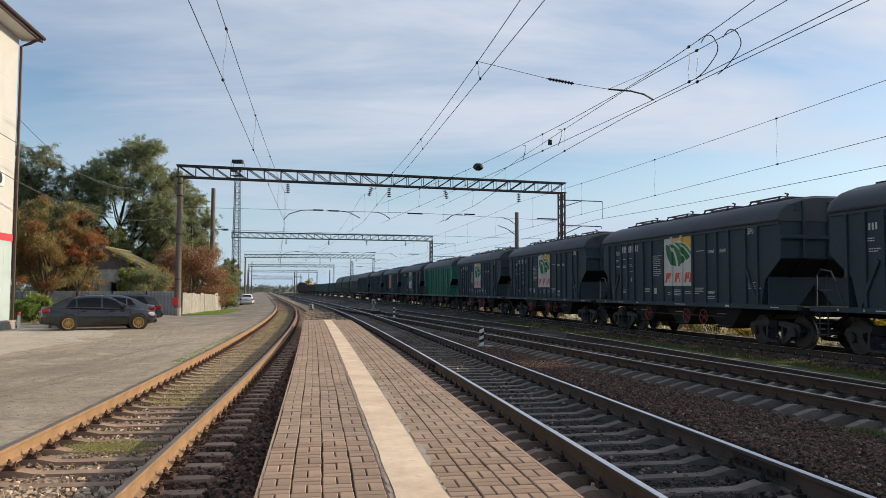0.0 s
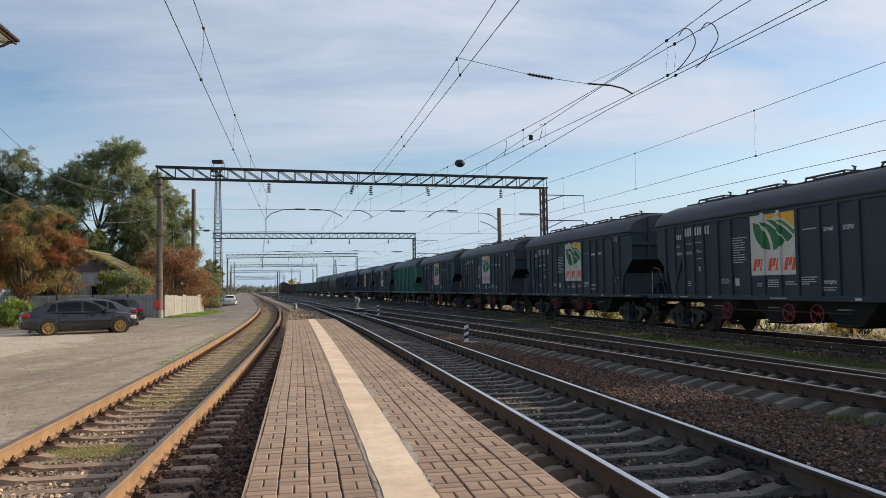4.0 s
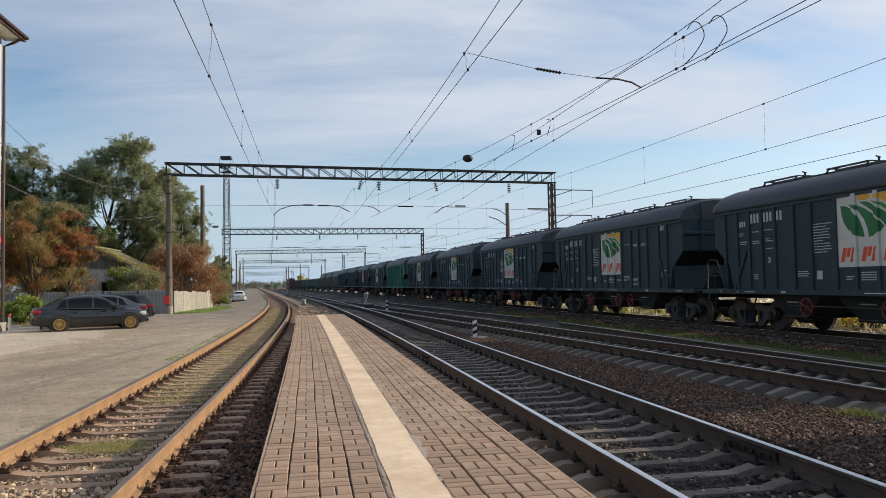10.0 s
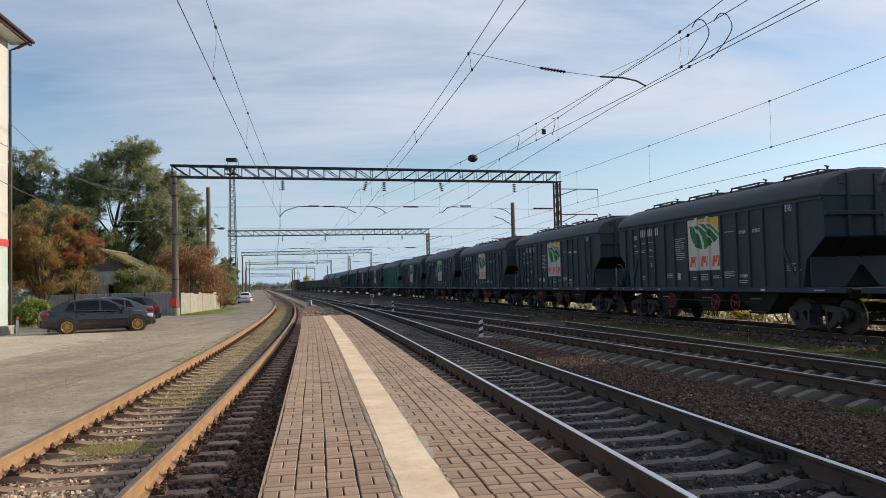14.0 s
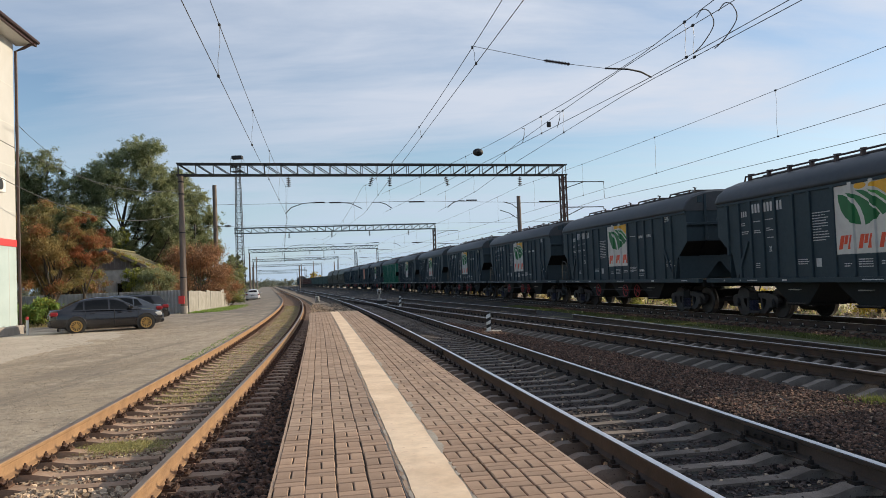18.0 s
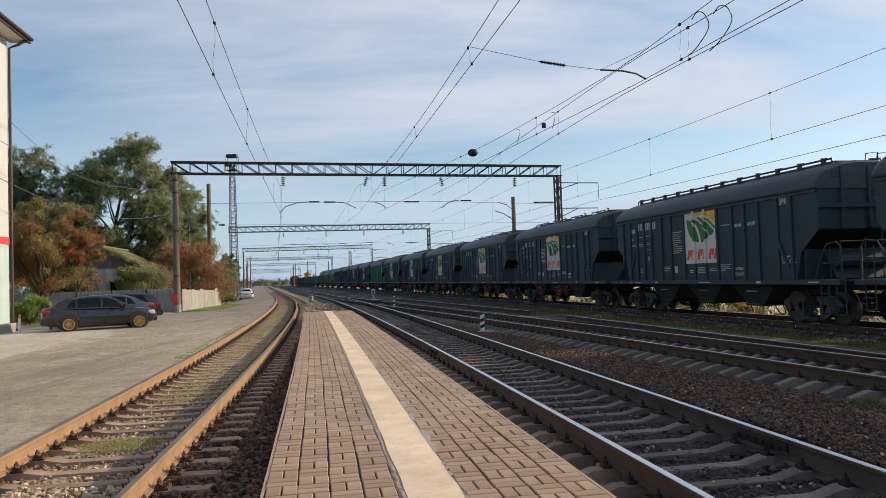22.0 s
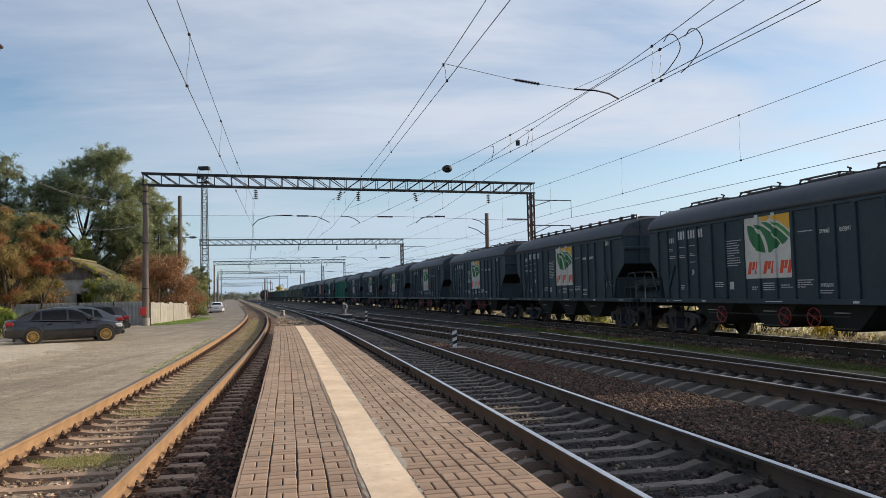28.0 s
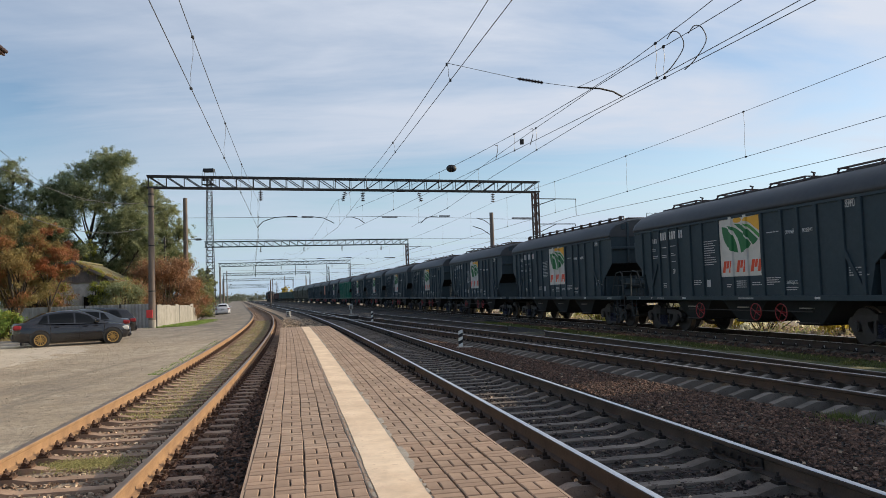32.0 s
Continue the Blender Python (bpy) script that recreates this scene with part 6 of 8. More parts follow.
# jumper loops between the carrying and the contact wires
for y, dx in ((15.75, -0.05), (15.35, 0.2)):
    c = along(third_x, y, dx)
    pts = [c @ Vector((0.0, 0.1, 6.9)), c @ Vector((-0.1, -0.25, 6.93)), c @ Vector((-0.1, -0.5, 6.8)), c @ Vector((0.02, -0.45, 6.55)), c @ Vector((0.05, 0.0, 6.3)), c @ Vector((0.0, 0.3, 6.17))]
    fine = []
    for i in range(len(pts) - 1):
        p0, p1, p2, p3 = pts[max(i - 1, 0)], pts[i], pts[i + 1], pts[min(i + 2, len(pts) - 1)]
        for k in range(6):
            t = k / 6
            fine.append(0.5 * ((2 * p1) + (p2 - p0) * t + (2 * p0 - 5 * p1 + 4 * p2 - p3) * t * t + (3 * p1 - p0 - 3 * p2 + p3) * t ** 3))
    fine.append(pts[-1])
    wire(fine, 0.011, "looped jumper cable between two overhead wires", "jumper cable", 6, "jumper cables")
for y, dx in ((26.2, 0.0), (23.6, 0.15)):
    c = along(third_x, y, dx)
    wire([c @ Vector((0, 0, 6.68)), c @ Vector((-0.05, -0.35, 6.62)), c @ Vector((-0.08, -0.4, 6.4)), c @ Vector((0, 0, 6.18))], 0.011, "looped jumper cable between two overhead wires", "jumper cable", 6, "jumper cables")
tagged(part("junction_box", bx(-0.065, 0.065, -0.05, 0.05, -0.085, 0.085, 0.01), "galv", m=Matrix.Translation((3.62, 25.0, 6.55))), "small dark box hung between the overhead wires", "junction box")
ball = tagged(empty("wire_marker", Matrix.Translation((1.52, 31.3, 6.75))), "dark round marker ball on the carrying wire", "marker ball")
bm = bmesh.new(); bmesh.ops.create_uvsphere(bm, u_segments=16, v_segments=10, radius=0.19, matrix=Matrix.Diagonal((1.15, 1, 0.85, 1)))
part("ball", bm, "black", ball, smooth=True)
part("clamp", bx(-0.05, 0.05, -0.26, 0.26, -0.02, 0.03), "galv", ball)
# cross wires and registration arms at each gantry; u is the way along the beam from its left foot
def reg_arm(a, b, pts, ins):
    """A bent arm from its cross wire down to the contact wire, with a rod insulator beyond its root."""
    a, b = Vector((a[0], a[1], 0)), Vector((b[0], b[1], 0))
    d = (b - a).normalized()
    path = [a + d * u + Vector((0, 0, z)) for u, z in pts]
    arm = tagged(part("registration_arm", chain(bmesh.new(), path, 0.028, 5), "galv"), "bent steel arm holding the contact wire", "registration arm", "registration arms")
    p, q = a + d * ins[0] + Vector((0, 0, pts[0][1])), a + d * ins[1] + Vector((0, 0, pts[0][1]))
    part("rod_insulator", rod(bmesh.new(), p, q, 0.05, seg=8), "insulator", arm)
    return arm


ARMS = ((((8.65, 7.0), (7.93, 6.95), (7.13, 6.68), (6.79, 6.3)), (8.7, 9.4)),
        (((10.56, 6.98), (11.18, 6.91), (11.92, 6.55)), (9.7, 10.5)),
        (((12.73, 6.98), (13.17, 6.98), (13.65, 6.83), (14.04, 6.55)), (15.3, 16.4)),
        (((19.38, 7.05), (19.0, 7.03), (18.57, 6.94), (18.1, 6.54)), (19.5, 20.3)),
        (((22.36, 6.9), (22.97, 6.74), (23.44, 6.4)), (25.16, 26.75)))
for (ax, ay), (bx_, by_) in (((-17.13, 48.5), (9.09, 56.0)), ((-29.5, 105.5), (-1.43, 111.5)), ((-44.8, 171), (-15.5, 172.5))):
    wire([Vector((ax, ay, 6.9)), Vector((ax, ay, 7.02)).lerp(Vector((bx_, by_, 7.02)), 0.6), Vector((bx_, by_, 6.77))], 0.012, "cross wire from post to post under the gantry", "cross wire", 5, "cross wires")
    wire([Vector((ax, ay, 5.5)), Vector((bx_, by_, 5.4))], 0.009, "cross wire from post to post under the gantry", "cross wire", 5, "cross wires")
    for pts, ins in ARMS:
        reg_arm((ax, ay), (bx_, by_), pts, ins)


def flood_mast(x, y, h, head=True):
    root = tagged(empty("floodlight_mast", Matrix.Translation((x, y, -0.1))), "tall dark lattice mast with a floodlight platform", "floodlight mast")
    w0, w1 = 0.55, 0.28
    n = 22
    def corner(k, z):
        w = w0 + (w1 - w0) * z / h
        return (w * (1, -1, -1, 1)[k], w * (1, 1, -1, -1)[k], z)
    for k in range(4):
        part("leg", rod(bmesh.new(), corner(k, 0), corner(k, h), 0.05, seg=4), "galv", root)
    bm = bmesh.new()
    for i in range(n):
        za, zb = h * i / n, h * (i + 1) / n
        for k in range(4):
            rod(bm, corner(k, za), corner((k + 1) % 4, zb), 0.03, seg=4, caps=False)
            rod(bm, corner(k, zb), corner((k + 1) % 4, zb), 0.025, seg=4, caps=False)
    part("lacing", bm, "galv", root)["kind"] = "stuff"
    if not head:
        return tagged(root, "slender dark lattice mast far up the line", "lattice mast")
    part("platform", bx(-0.8, 0.8, -0.6, 0.6, h - 1.1, h - 1.02), "galv", root)
    bm = bmesh.new()
    for s in (-0.78, 0.78):
        for u in (-0.58, 0.58):
            rod(bm, (s, u, h - 1.0), (s, u, h + 0.9), 0.025, seg=4)
    for z in (h - 0.4, h + 0.1):
        for u in (-0.58, 0.58):
            rod(bm, (-0.78, u, z), (0.78, u, z), 0.02, seg=4)
    part("railing", bm, "galv", root)
    part("canopy", bx(-0.72, 0.72, -0.5, 0.5, h + 0.75, h + 1.2, 0.03), "black", root, "dark boxed floodlight head")
    for s in (-0.55, 0.0, 0.55):
        part("floodlight", bx(s - 0.15, s + 0.15, -0.8, -0.6, h - 0.6, h - 0.3, 0.03), "galv", root)
    return root


flood_mast(-29.1, 106.4, 18.9)
flood_mast(-24.6, 206, 9.6, False)


def pole(x, y, top, r0, r1, material, label, arm=False):
    root = tagged(empty("utility_pole", Matrix.Translation((x, y, -0.3))), label, "pole", "line-side poles")
    part("shaft", rod(bmesh.new(), (0, 0, 0), (0, 0, top + 0.3), r0, r1, 14), material, root)
    part("cap", rod(bmesh.new(), (0, 0, top + 0.3), (0, 0, top + 0.34), r1 * 1.05, seg=14), material, root)
    if arm:
        part("arm", chain(bmesh.new(), [(0, 0, top - 2.0), (-1.0, 0, top - 1.3), (-1.9, -0.2, top - 1.0)], 0.04, 6), "galv", root)
        part("rod_insulator", chain(bmesh.new(), [(0, 0, top - 3.2), (-2.2, 0.2, top - 3.2)], 0.03, 6), "insulator", root)
    else:
        part("arm", rod(bmesh.new(), (0, 0, top - 3.8), (1.6, 0, top - 3.8), 0.025, seg=6), "galv", root)
        for k in range(4):
            part("disc", rod(bmesh.new(), (1.0 + k * 0.14, 0, top - 3.8), (1.07 + k * 0.14, 0, top - 3.8), 0.12, seg=10), "insulator", root)
    return root


pole(-22.9, 75, 11.65, 0.25, 0.2, "pole", "weathered concrete pole behind the yard fence")
pole(7.5, 75, 9.35, 0.24, 0.19, "pole", "weathered concrete pole behind the train", True)
old = tagged(empty("steel_post", Matrix.Translation((-24.1, 72.4, -0.3))), "slim dark steel post with a crossbar behind the bush", "post")
part("shaft", rod(bmesh.new(), (0, 0, 0), (0, 0, 7.95), 0.09, seg=8), "black", old)
part("crossbar", bx(-0.22, 0.22, -0.05, 0.05, 7.0, 7.1), "black", old)
for x, y, h in ((-31.7, 162.4, 5.3), (-54.7, 310, 10.3), (-35.6, 240, 6.9), (-58, 230, 10), (-50, 260, 8.0), (-31.2, 210, 7.1), (-62, 330, 8.5)):
    pole(x, y, h, 0.17, 0.13, "pole", "slim concrete pole far up the line")


# ---------------- plants ----------------
def leaves_mesh(name, centres, radii, count, size, seed, flat=0.75, drop=0.0):
    """Many small bent leaves round the clump centres."""
    rng = np.random.RandomState(seed)
    centres, radii = np.asarray(centres, float), np.asarray(radii, float)
    w = radii ** 2
    pick = rng.choice(len(centres), count, p=w / w.sum())
    v = rng.normal(size=(count, 3)); v /= np.linalg.norm(v, axis=1)[:, None]
    r = np.minimum(np.abs(rng.normal(0, 0.6, count)), 1.35)
    p = centres[pick] + v * (radii[pick] * r)[:, None] * [1, 1, flat]
    if drop:
        p[:, 2] -= drop * rng.uniform(0, 1, count) ** 2
    a = rng.normal(size=(count, 3)); a /= np.linalg.norm(a, axis=1)[:, None]
    b = np.cross(a, rng.normal(size=(count, 3))); b /= np.linalg.norm(b, axis=1)[:, None]
    s = size * rng.uniform(0.55, 1.35, count)[:, None]
    a[:, 2] -= 0.35
    verts = np.stack([p - a * s, p + b * s * 0.36, p + a * s, p - b * s * 0.36], 1).reshape(-1, 3)
    faces = np.arange(count * 4).reshape(-1, 4)
    me = bpy.data.meshes.new(name)
    me.vertices.add(len(verts)); me.vertices.foreach_set("co", verts.ravel())
    me.loops.add(count * 4); me.loops.foreach_set("vertex_index", faces.ravel().astype(np.int32))
    me.polygons.add(count); me.polygons.foreach_set("loop_start", np.arange(0, count * 4, 4, dtype=np.int32))
    me.update(calc_edges=True)
    me.validate()
    return me


def tree(x, y, z, h, r, fol, count, size, seed, label, name="tree", low=0.3, squash=0.42, clumps=46, second=None, drop=0.0, trunk=0.3, group="trees by the yard"):
    rng = random.Random(seed)
    root = tagged(empty(name, Matrix.Translation((x, y, z))), label, name.replace("_", " "), group)
    mid = Vector((0, 0, h * (low + 1) / 2))
    pts = [Vector((0, 0, -0.2))]
    for k in range(1, 6):
        pts.append(Vector((rng.uniform(-0.25, 0.25) * k * 0.3, rng.uniform(-0.25, 0.25) * k * 0.3, h * low * 1.5 * k / 5)))
    bm = bmesh.new()
    for k in range(5):
        rod(bm, pts[k], pts[k + 1], trunk * (1 - k * 0.13), trunk * (1 - (k + 1) * 0.13), 9)
    part("trunk", bm, "bark", root)
    centres, radii = [], []
    limbs = max(5, clumps // 6)
    for i in range(limbs):
        a = i * 2.399 + rng.uniform(-0.4, 0.4)
        k = rng.uniform(0.45, 1.0)
        tip = Vector((math.cos(a) * r * k * 0.85, math.sin(a) * r * k * 0.85, h * rng.uniform(low + 0.18, 0.93 if k < 0.75 else 0.8)))
        start = pts[rng.choice((2, 3, 4, 5))]
        bend = start.lerp(tip, 0.5) + Vector((0, 0, h * 0.05))
        bm = bmesh.new()
        rod(bm, start, bend, trunk * 0.42, trunk * 0.26, 6); rod(bm, bend, tip, trunk * 0.26, trunk * 0.07, 6)
        for j in range(3):
            q = bend.lerp(tip, rng.uniform(0.2, 0.9))
            e = q + Vector((rng.uniform(-1, 1), rng.uniform(-1, 1), rng.uniform(-0.2, 0.9))) * r * 0.26
            rod(bm, q, e, trunk * 0.12, trunk * 0.03, 5)
            centres.append(e); radii.append(r * rng.uniform(0.11, 0.2))
        part("limb", bm, "bark", root)
        centres.append(tip); radii.append(r * rng.uniform(0.12, 0.22))
    while len(centres) < clumps:
        a, k = rng.uniform(0, 2 * math.pi), rng.random() ** 0.5
        zz = rng.uniform(-1, 1)
        e = Vector((math.cos(a) * r * k * max(0.05, 1 - abs(zz) ** 3) ** 0.5, math.sin(a) * r * k * max(0.05, 1 - abs(zz) ** 3) ** 0.5, mid.z + zz * h * squash * (1 - low) * 1.05))
        centres.append(e); radii.append(r * rng.uniform(0.09, 0.19))
    part("crown", leaves_mesh("crown", centres, radii, count, size, seed, drop=drop), FOL[fol], root)
    if second:
        sub = [c for c in centres if rng.random() < 0.35]
        part("crown", leaves_mesh("crown", sub, [r * 0.16] * len(sub), count // 3, size, seed + 1), FOL[second], root)
    return root


def spray_mesh(name, clumps, count, size, seed, per=46):
    """Leaves strung along short drooping twigs that leave the clumps in all directions."""
    rng = np.random.RandomState(seed)
    c, r = np.array([k[:3] for k in clumps]), np.array([k[3] for k in clumps])
    n = count // per
    pick = rng.choice(len(c), n, p=r ** 2 / (r ** 2).sum())
    d = rng.normal(size=(n, 3)); d /= np.linalg.norm(d, axis=1)[:, None]
    start = c[pick] + d * (r[pick] * rng.uniform(0.15, 0.8, n))[:, None] * [1, 1, 0.8]
    way = d + rng.normal(0, 0.35, (n, 3)) + [0, 0, 0.12]
    way /= np.linalg.norm(way, axis=1)[:, None]
    long_ = rng.uniform(0.35, 1.0, n) * np.minimum(1.0, r[pick] * 0.9)
    t = rng.uniform(0, 1, (n, per))
    p = start[:, None] + way[:, None] * (t * long_[:, None])[..., None]
    p[..., 2] -= 0.3 * t ** 2 * long_[:, None]
    p += rng.normal(0, 1, p.shape) * (0.05 + 0.07 * t)[..., None]
    p = p.reshape(-1, 3)
    m = len(p)
    a = np.repeat(way, per, 0) * 0.8 + rng.normal(0, 0.6, (m, 3)); a[:, 2] -= 0.25
    a /= np.linalg.norm(a, axis=1)[:, None]
    b = np.cross(a, rng.normal(size=(m, 3))); b /= np.linalg.norm(b, axis=1)[:, None]
    s = size * rng.uniform(0.6, 1.3, m)[:, None]
    verts = np.stack([p - a * s, p + b * s * 0.34, p + a * s, p - b * s * 0.34], 1).reshape(-1, 3)
    me = bpy.data.meshes.new(name)
    me.vertices.add(len(verts)); me.vertices.foreach_set("co", verts.ravel())
    me.loops.add(m * 4); me.loops.foreach_set("vertex_index", np.arange(m * 4, dtype=np.int32))
    me.polygons.add(m); me.polygons.foreach_set("loop_start", np.arange(0, m * 4, 4, dtype=np.int32))
    me.update(calc_edges=True)
    me.validate()
    return me


# lobes of a crown: across, height and radius
BIG_LOBES = [(-2.2, 13.9, 1.9), (0.2, 14.9, 1.8), (2.3, 14.1, 1.8), (-3.9, 12.2, 1.6), (-1.2, 11.6, 2.2), (1.6, 11.6, 2.3), (3.9, 11.8, 1.7), (-3.2, 9.3, 1.8), (3.6, 9.0, 2.2), (1.2, 8.2, 1.9), (-2.8, 6.4, 2.2), (2.8, 5.9, 2.4), (0.0, 5.0, 2.3), (4.6, 6.8, 1.8), (-4.6, 4.6, 2.0), (4.4, 4.0, 2.0)]
SLIM_LOBES = [(-1.4, 12.6, 1.2), (0.2, 11.4, 1.4), (-0.9, 10.0, 1.6), (1.2, 9.2, 1.4), (0.2, 7.6, 1.8), (-1.4, 6.8, 1.6), (1.5, 6.0, 1.6), (0.0, 4.6, 1.8), (-1.8, 4.6, 1.6)]
BROAD_LOBES = [(-1.2, 12.9, 1.8), (0.8, 13.3, 1.7), (2.4, 12.0, 1.6), (-3.4, 12.0, 1.9), (-0.4, 11.2, 2.2), (3.2, 10.2, 1.9), (-5.4, 10.2, 2.1), (-2.4, 9.4, 2.2), (1.0, 9.0, 2.3), (4.4, 8.6, 1.8), (-4.8, 7.4, 2.4), (-1.2, 6.8, 2.5), (2.6, 6.8, 2.3), (5.2, 6.4, 2.0), (0.6, 5.0, 2.4), (-3.2, 4.8, 2.4), (4.0, 4.6, 2.2)]


def lobed_tree(x, y, z, lobes, fol, count, size, seed, label, trunk, second=None, third=None, group="trees by the yard"):
    """A tall tree whose crown is built of lobes, each of many leafy clumps on its own limb."""
    rng = random.Random(seed)
    root = tagged(empty("tree", Matrix.Translation((x, y, z))), label, "tree", group)
    top = max(l[1] for l in lobes)
    pts = [Vector((rng.uniform(-0.12, 0.12) * k, rng.uniform(-0.12, 0.12) * k, -0.2 + top * 0.7 * k / 7)) for k in range(8)]
    bm = bmesh.new()
    for k in range(7):
        rod(bm, pts[k], pts[k + 1], trunk * (1 - k * 0.115), trunk * (1 - (k + 1) * 0.115), 9)
    part("trunk", bm, "bark", root)
    clumps = []
    for dx, h, r in lobes:
        c = Vector((dx, rng.uniform(-1.6, 1.6), h))
        start = min(pts, key=lambda p: abs(p.z - max(1.6, h * 0.5 - 0.5)))
        bend = start.lerp(c, 0.5) + Vector((dx * 0.12, 0, -0.3))
        bm = bmesh.new()
        rod(bm, start, bend, trunk * 0.4, trunk * 0.24, 7); rod(bm, bend, c, trunk * 0.24, trunk * 0.06, 6)
        for k in range(15):
            d = Vector((rng.gauss(0, 1), rng.gauss(0, 1), rng.gauss(0.15, 0.8))).normalized() * r * rng.uniform(0.35, 1.0)
            e = c + d
            rod(bm, c.lerp(bend, rng.uniform(0, 0.5)), e, trunk * 0.09, trunk * 0.02, 4)
            clumps.append((*e, r * rng.uniform(0.3, 0.55)))
        part("limb", bm, "bark", root)
    sets = [(fol, 0.6 if second else 1.0)] + ([(second, 0.4 if not third else 0.25)] if second else []) + ([(third, 0.25)] if third else [])
    for k, (f, share) in enumerate(sets):
        use = clumps if k == 0 else [c for c in clumps if rng.random() < 0.55]
        part("crown", spray_mesh("crown", use, int(count * share), size, seed + k), FOL[f], root)
    return root


def bush(x, y, z, h, r, fol, count, size, seed, label, name="bush", second=None, clumps=22, group="bushes by the yard"):
    rng = random.Random(seed)
    root = tagged(empty(name, Matrix.Translation((x, y, z))), label, name.replace("_", " "), group)
    centres, radii = [], []
    bm = bmesh.new()
    for k in range(clumps):
        a, q = rng.uniform(0, 2 * math.pi), rng.random() ** 0.5
        zz = rng.uniform(0.12, 0.9)
        e = Vector((math.cos(a) * r * q * (1.05 - 0.55 * zz), math.sin(a) * r * q * (1.05 - 0.55 * zz), h * zz))
        centres.append(e); radii.append(min(r, h) * rng.uniform(0.18, 0.34))
        rod(bm, (e.x * 0.25, e.y * 0.25, -0.1), e, 0.035, 0.01, 4)
    part("branchwork", bm, "bark", root)["kind"] = "stuff"
    part("leaves", leaves_mesh("leaves", centres, radii, count, size, seed), FOL[fol], root)["kind"] = "stuff"
    if second:
        sub = [c for c in centres if rng.random() < 0.4]
        part("leaves", leaves_mesh("leaves", sub, [min(r, h) * 0.25] * len(sub), count // 3, size, seed + 1), FOL[second], root)["kind"] = "stuff"
    return root


lobed_tree(-29.6, 70, -0.3, BIG_LOBES, "willow", 250000, 0.075, 11, "tall grey-green tree with an open airy crown", 0.3, second="silver_green", third="dark")
lobed_tree(-26.3, 79, -0.3, SLIM_LOBES, "willow", 100000, 0.075, 12, "slim grey-green tree beside the gantry post", 0.26, second="silver_green")
lobed_tree(-36.6, 69, -0.3, BROAD_LOBES, "willow", 220000, 0.08, 13, "broad green tree behind the old house", 0.42, second="dark")
tree(-42.0, 66, -0.3, 12.6, 4.6, "dark", 34000, 0.13, 14, "broad dark green tree behind the old house", low=0.2, clumps=90, trunk=0.35, second="willow")
tree(-32.0, 65, -0.3, 9.5, 4.2, "dark", 60000, 0.09, 25, "dark green tree behind the old house", low=0.1, clumps=90, trunk=0.3, second="willow")
tree(-27.6, 75.0, -0.3, 9.3, 3.9, "dark", 90000, 0.075, 31, "dense dark green tree behind the old house", low=0.12, clumps=150, trunk=0.24, second="willow")
tree(-26.0, 79.0, -0.3, 8.2, 2.4, "dark", 45000, 0.075, 32, "dense dark green tree behind the old house", low=0.12, clumps=110, trunk=0.2, second="willow")
tree(-23.7, 45.0, -0.1, 7.3, 2.7, "autumn", 80000, 0.06, 15, "autumn tree with brown, green and orange leaves", low=0.16, clumps=100, trunk=0.15, second="red")
tree(-26.6, 44.5, -0.1, 6.8, 2.7, "autumn", 70000, 0.065, 16, "autumn tree with brown, green and orange leaves", low=0.1, clumps=90, trunk=0.14, second="dark")
tree(-22.3, 46.0, -0.1, 6.7, 1.7, "red", 34000, 0.062, 17, "small rust-red autumn tree", low=0.35, clumps=60, trunk=0.11, second="autumn")
bush(-22.0, 66.6, -0.3, 5.9, 3.8, "rusty", 52000, 0.072, 18, "rust-brown half-bare bush behind the fence", second="red", clumps=60)
bush(-22.9, 60, -0.3, 4.0, 2.1, "rusty", 14000, 0.08, 19, "rust-brown half-bare bush behind the fence", second="autumn", clumps=40)
bush(-20.8, 70, -0.4, 3.8, 1.7, "dark", 9000, 0.08, 20, "olive green bush at the end of the fence", second="lime", clumps=36)
bush(-21.9, 56.6, -0.3, 3.5, 2.1, "willow", 16000, 0.07, 21, "yellow-green creeper growing up the house", second="autumn", clumps=36)
bush(-25.6, 54, -0.3, 3.7, 1.7, "rusty", 7000, 0.07, 22, "overgrown half-bare bush before the old house", second="lime", clumps=60)
bush(-20.6, 38.2, -0.12, 1.5, 1.1, "bright", 5200, 0.08, 23, "fresh green bush beside the parked cars", second="lime", clumps=36)
bush(-22.0, 39.2, -0.12, 1.2, 0.9, "bright", 3000, 0.08, 24, "fresh green bush beside the parked cars", clumps=26)
bush(-27.2, 54.6, -0.3, 4.3, 1.5, "autumn", 15000, 0.08, 27, "tall brown bush before the old house", second="red", clumps=80)
bush(-28.6, 55.0, -0.3, 4.8, 1.7, "autumn", 15000, 0.09, 28, "tall brown bush before the old house", second="rusty", clumps=80)
bush(-23.5, 56.4, -0.3, 3.75, 1.0, "lime", 11000, 0.075, 29, "yellow-green creeper at the house corner", second="dark", clumps=70)
tree(-28.9, 67.0, -0.3, 8.6, 0.85, "lime", 7000, 0.09, 26, "slim yellow-green sapling behind the old house", low=0.3, clumps=60, trunk=0.06)
for i, (x, y, h, r, f) in enumerate(((-32.6, 116, 7.0, 1.7, "willow"), (-35.0, 124, 6.8, 2.0, "willow"), (-28.3, 98, 4.6, 1.2, "willow"), (-41.0, 142, 6.5, 2.6, "dark"), (-47.5, 160, 6.5, 2.8, "willow"), (-53, 182, 6.5, 3.2, "willow"), (-64, 214, 7, 3.6, "dark"))):
    tree(x, y, -0.4, h, r, f, 30000 if y > 150 else 16000, 0.14, 40 + i, "green tree standing up the line", low=0.08, clumps=60, trunk=0.2, group="trees up the line")
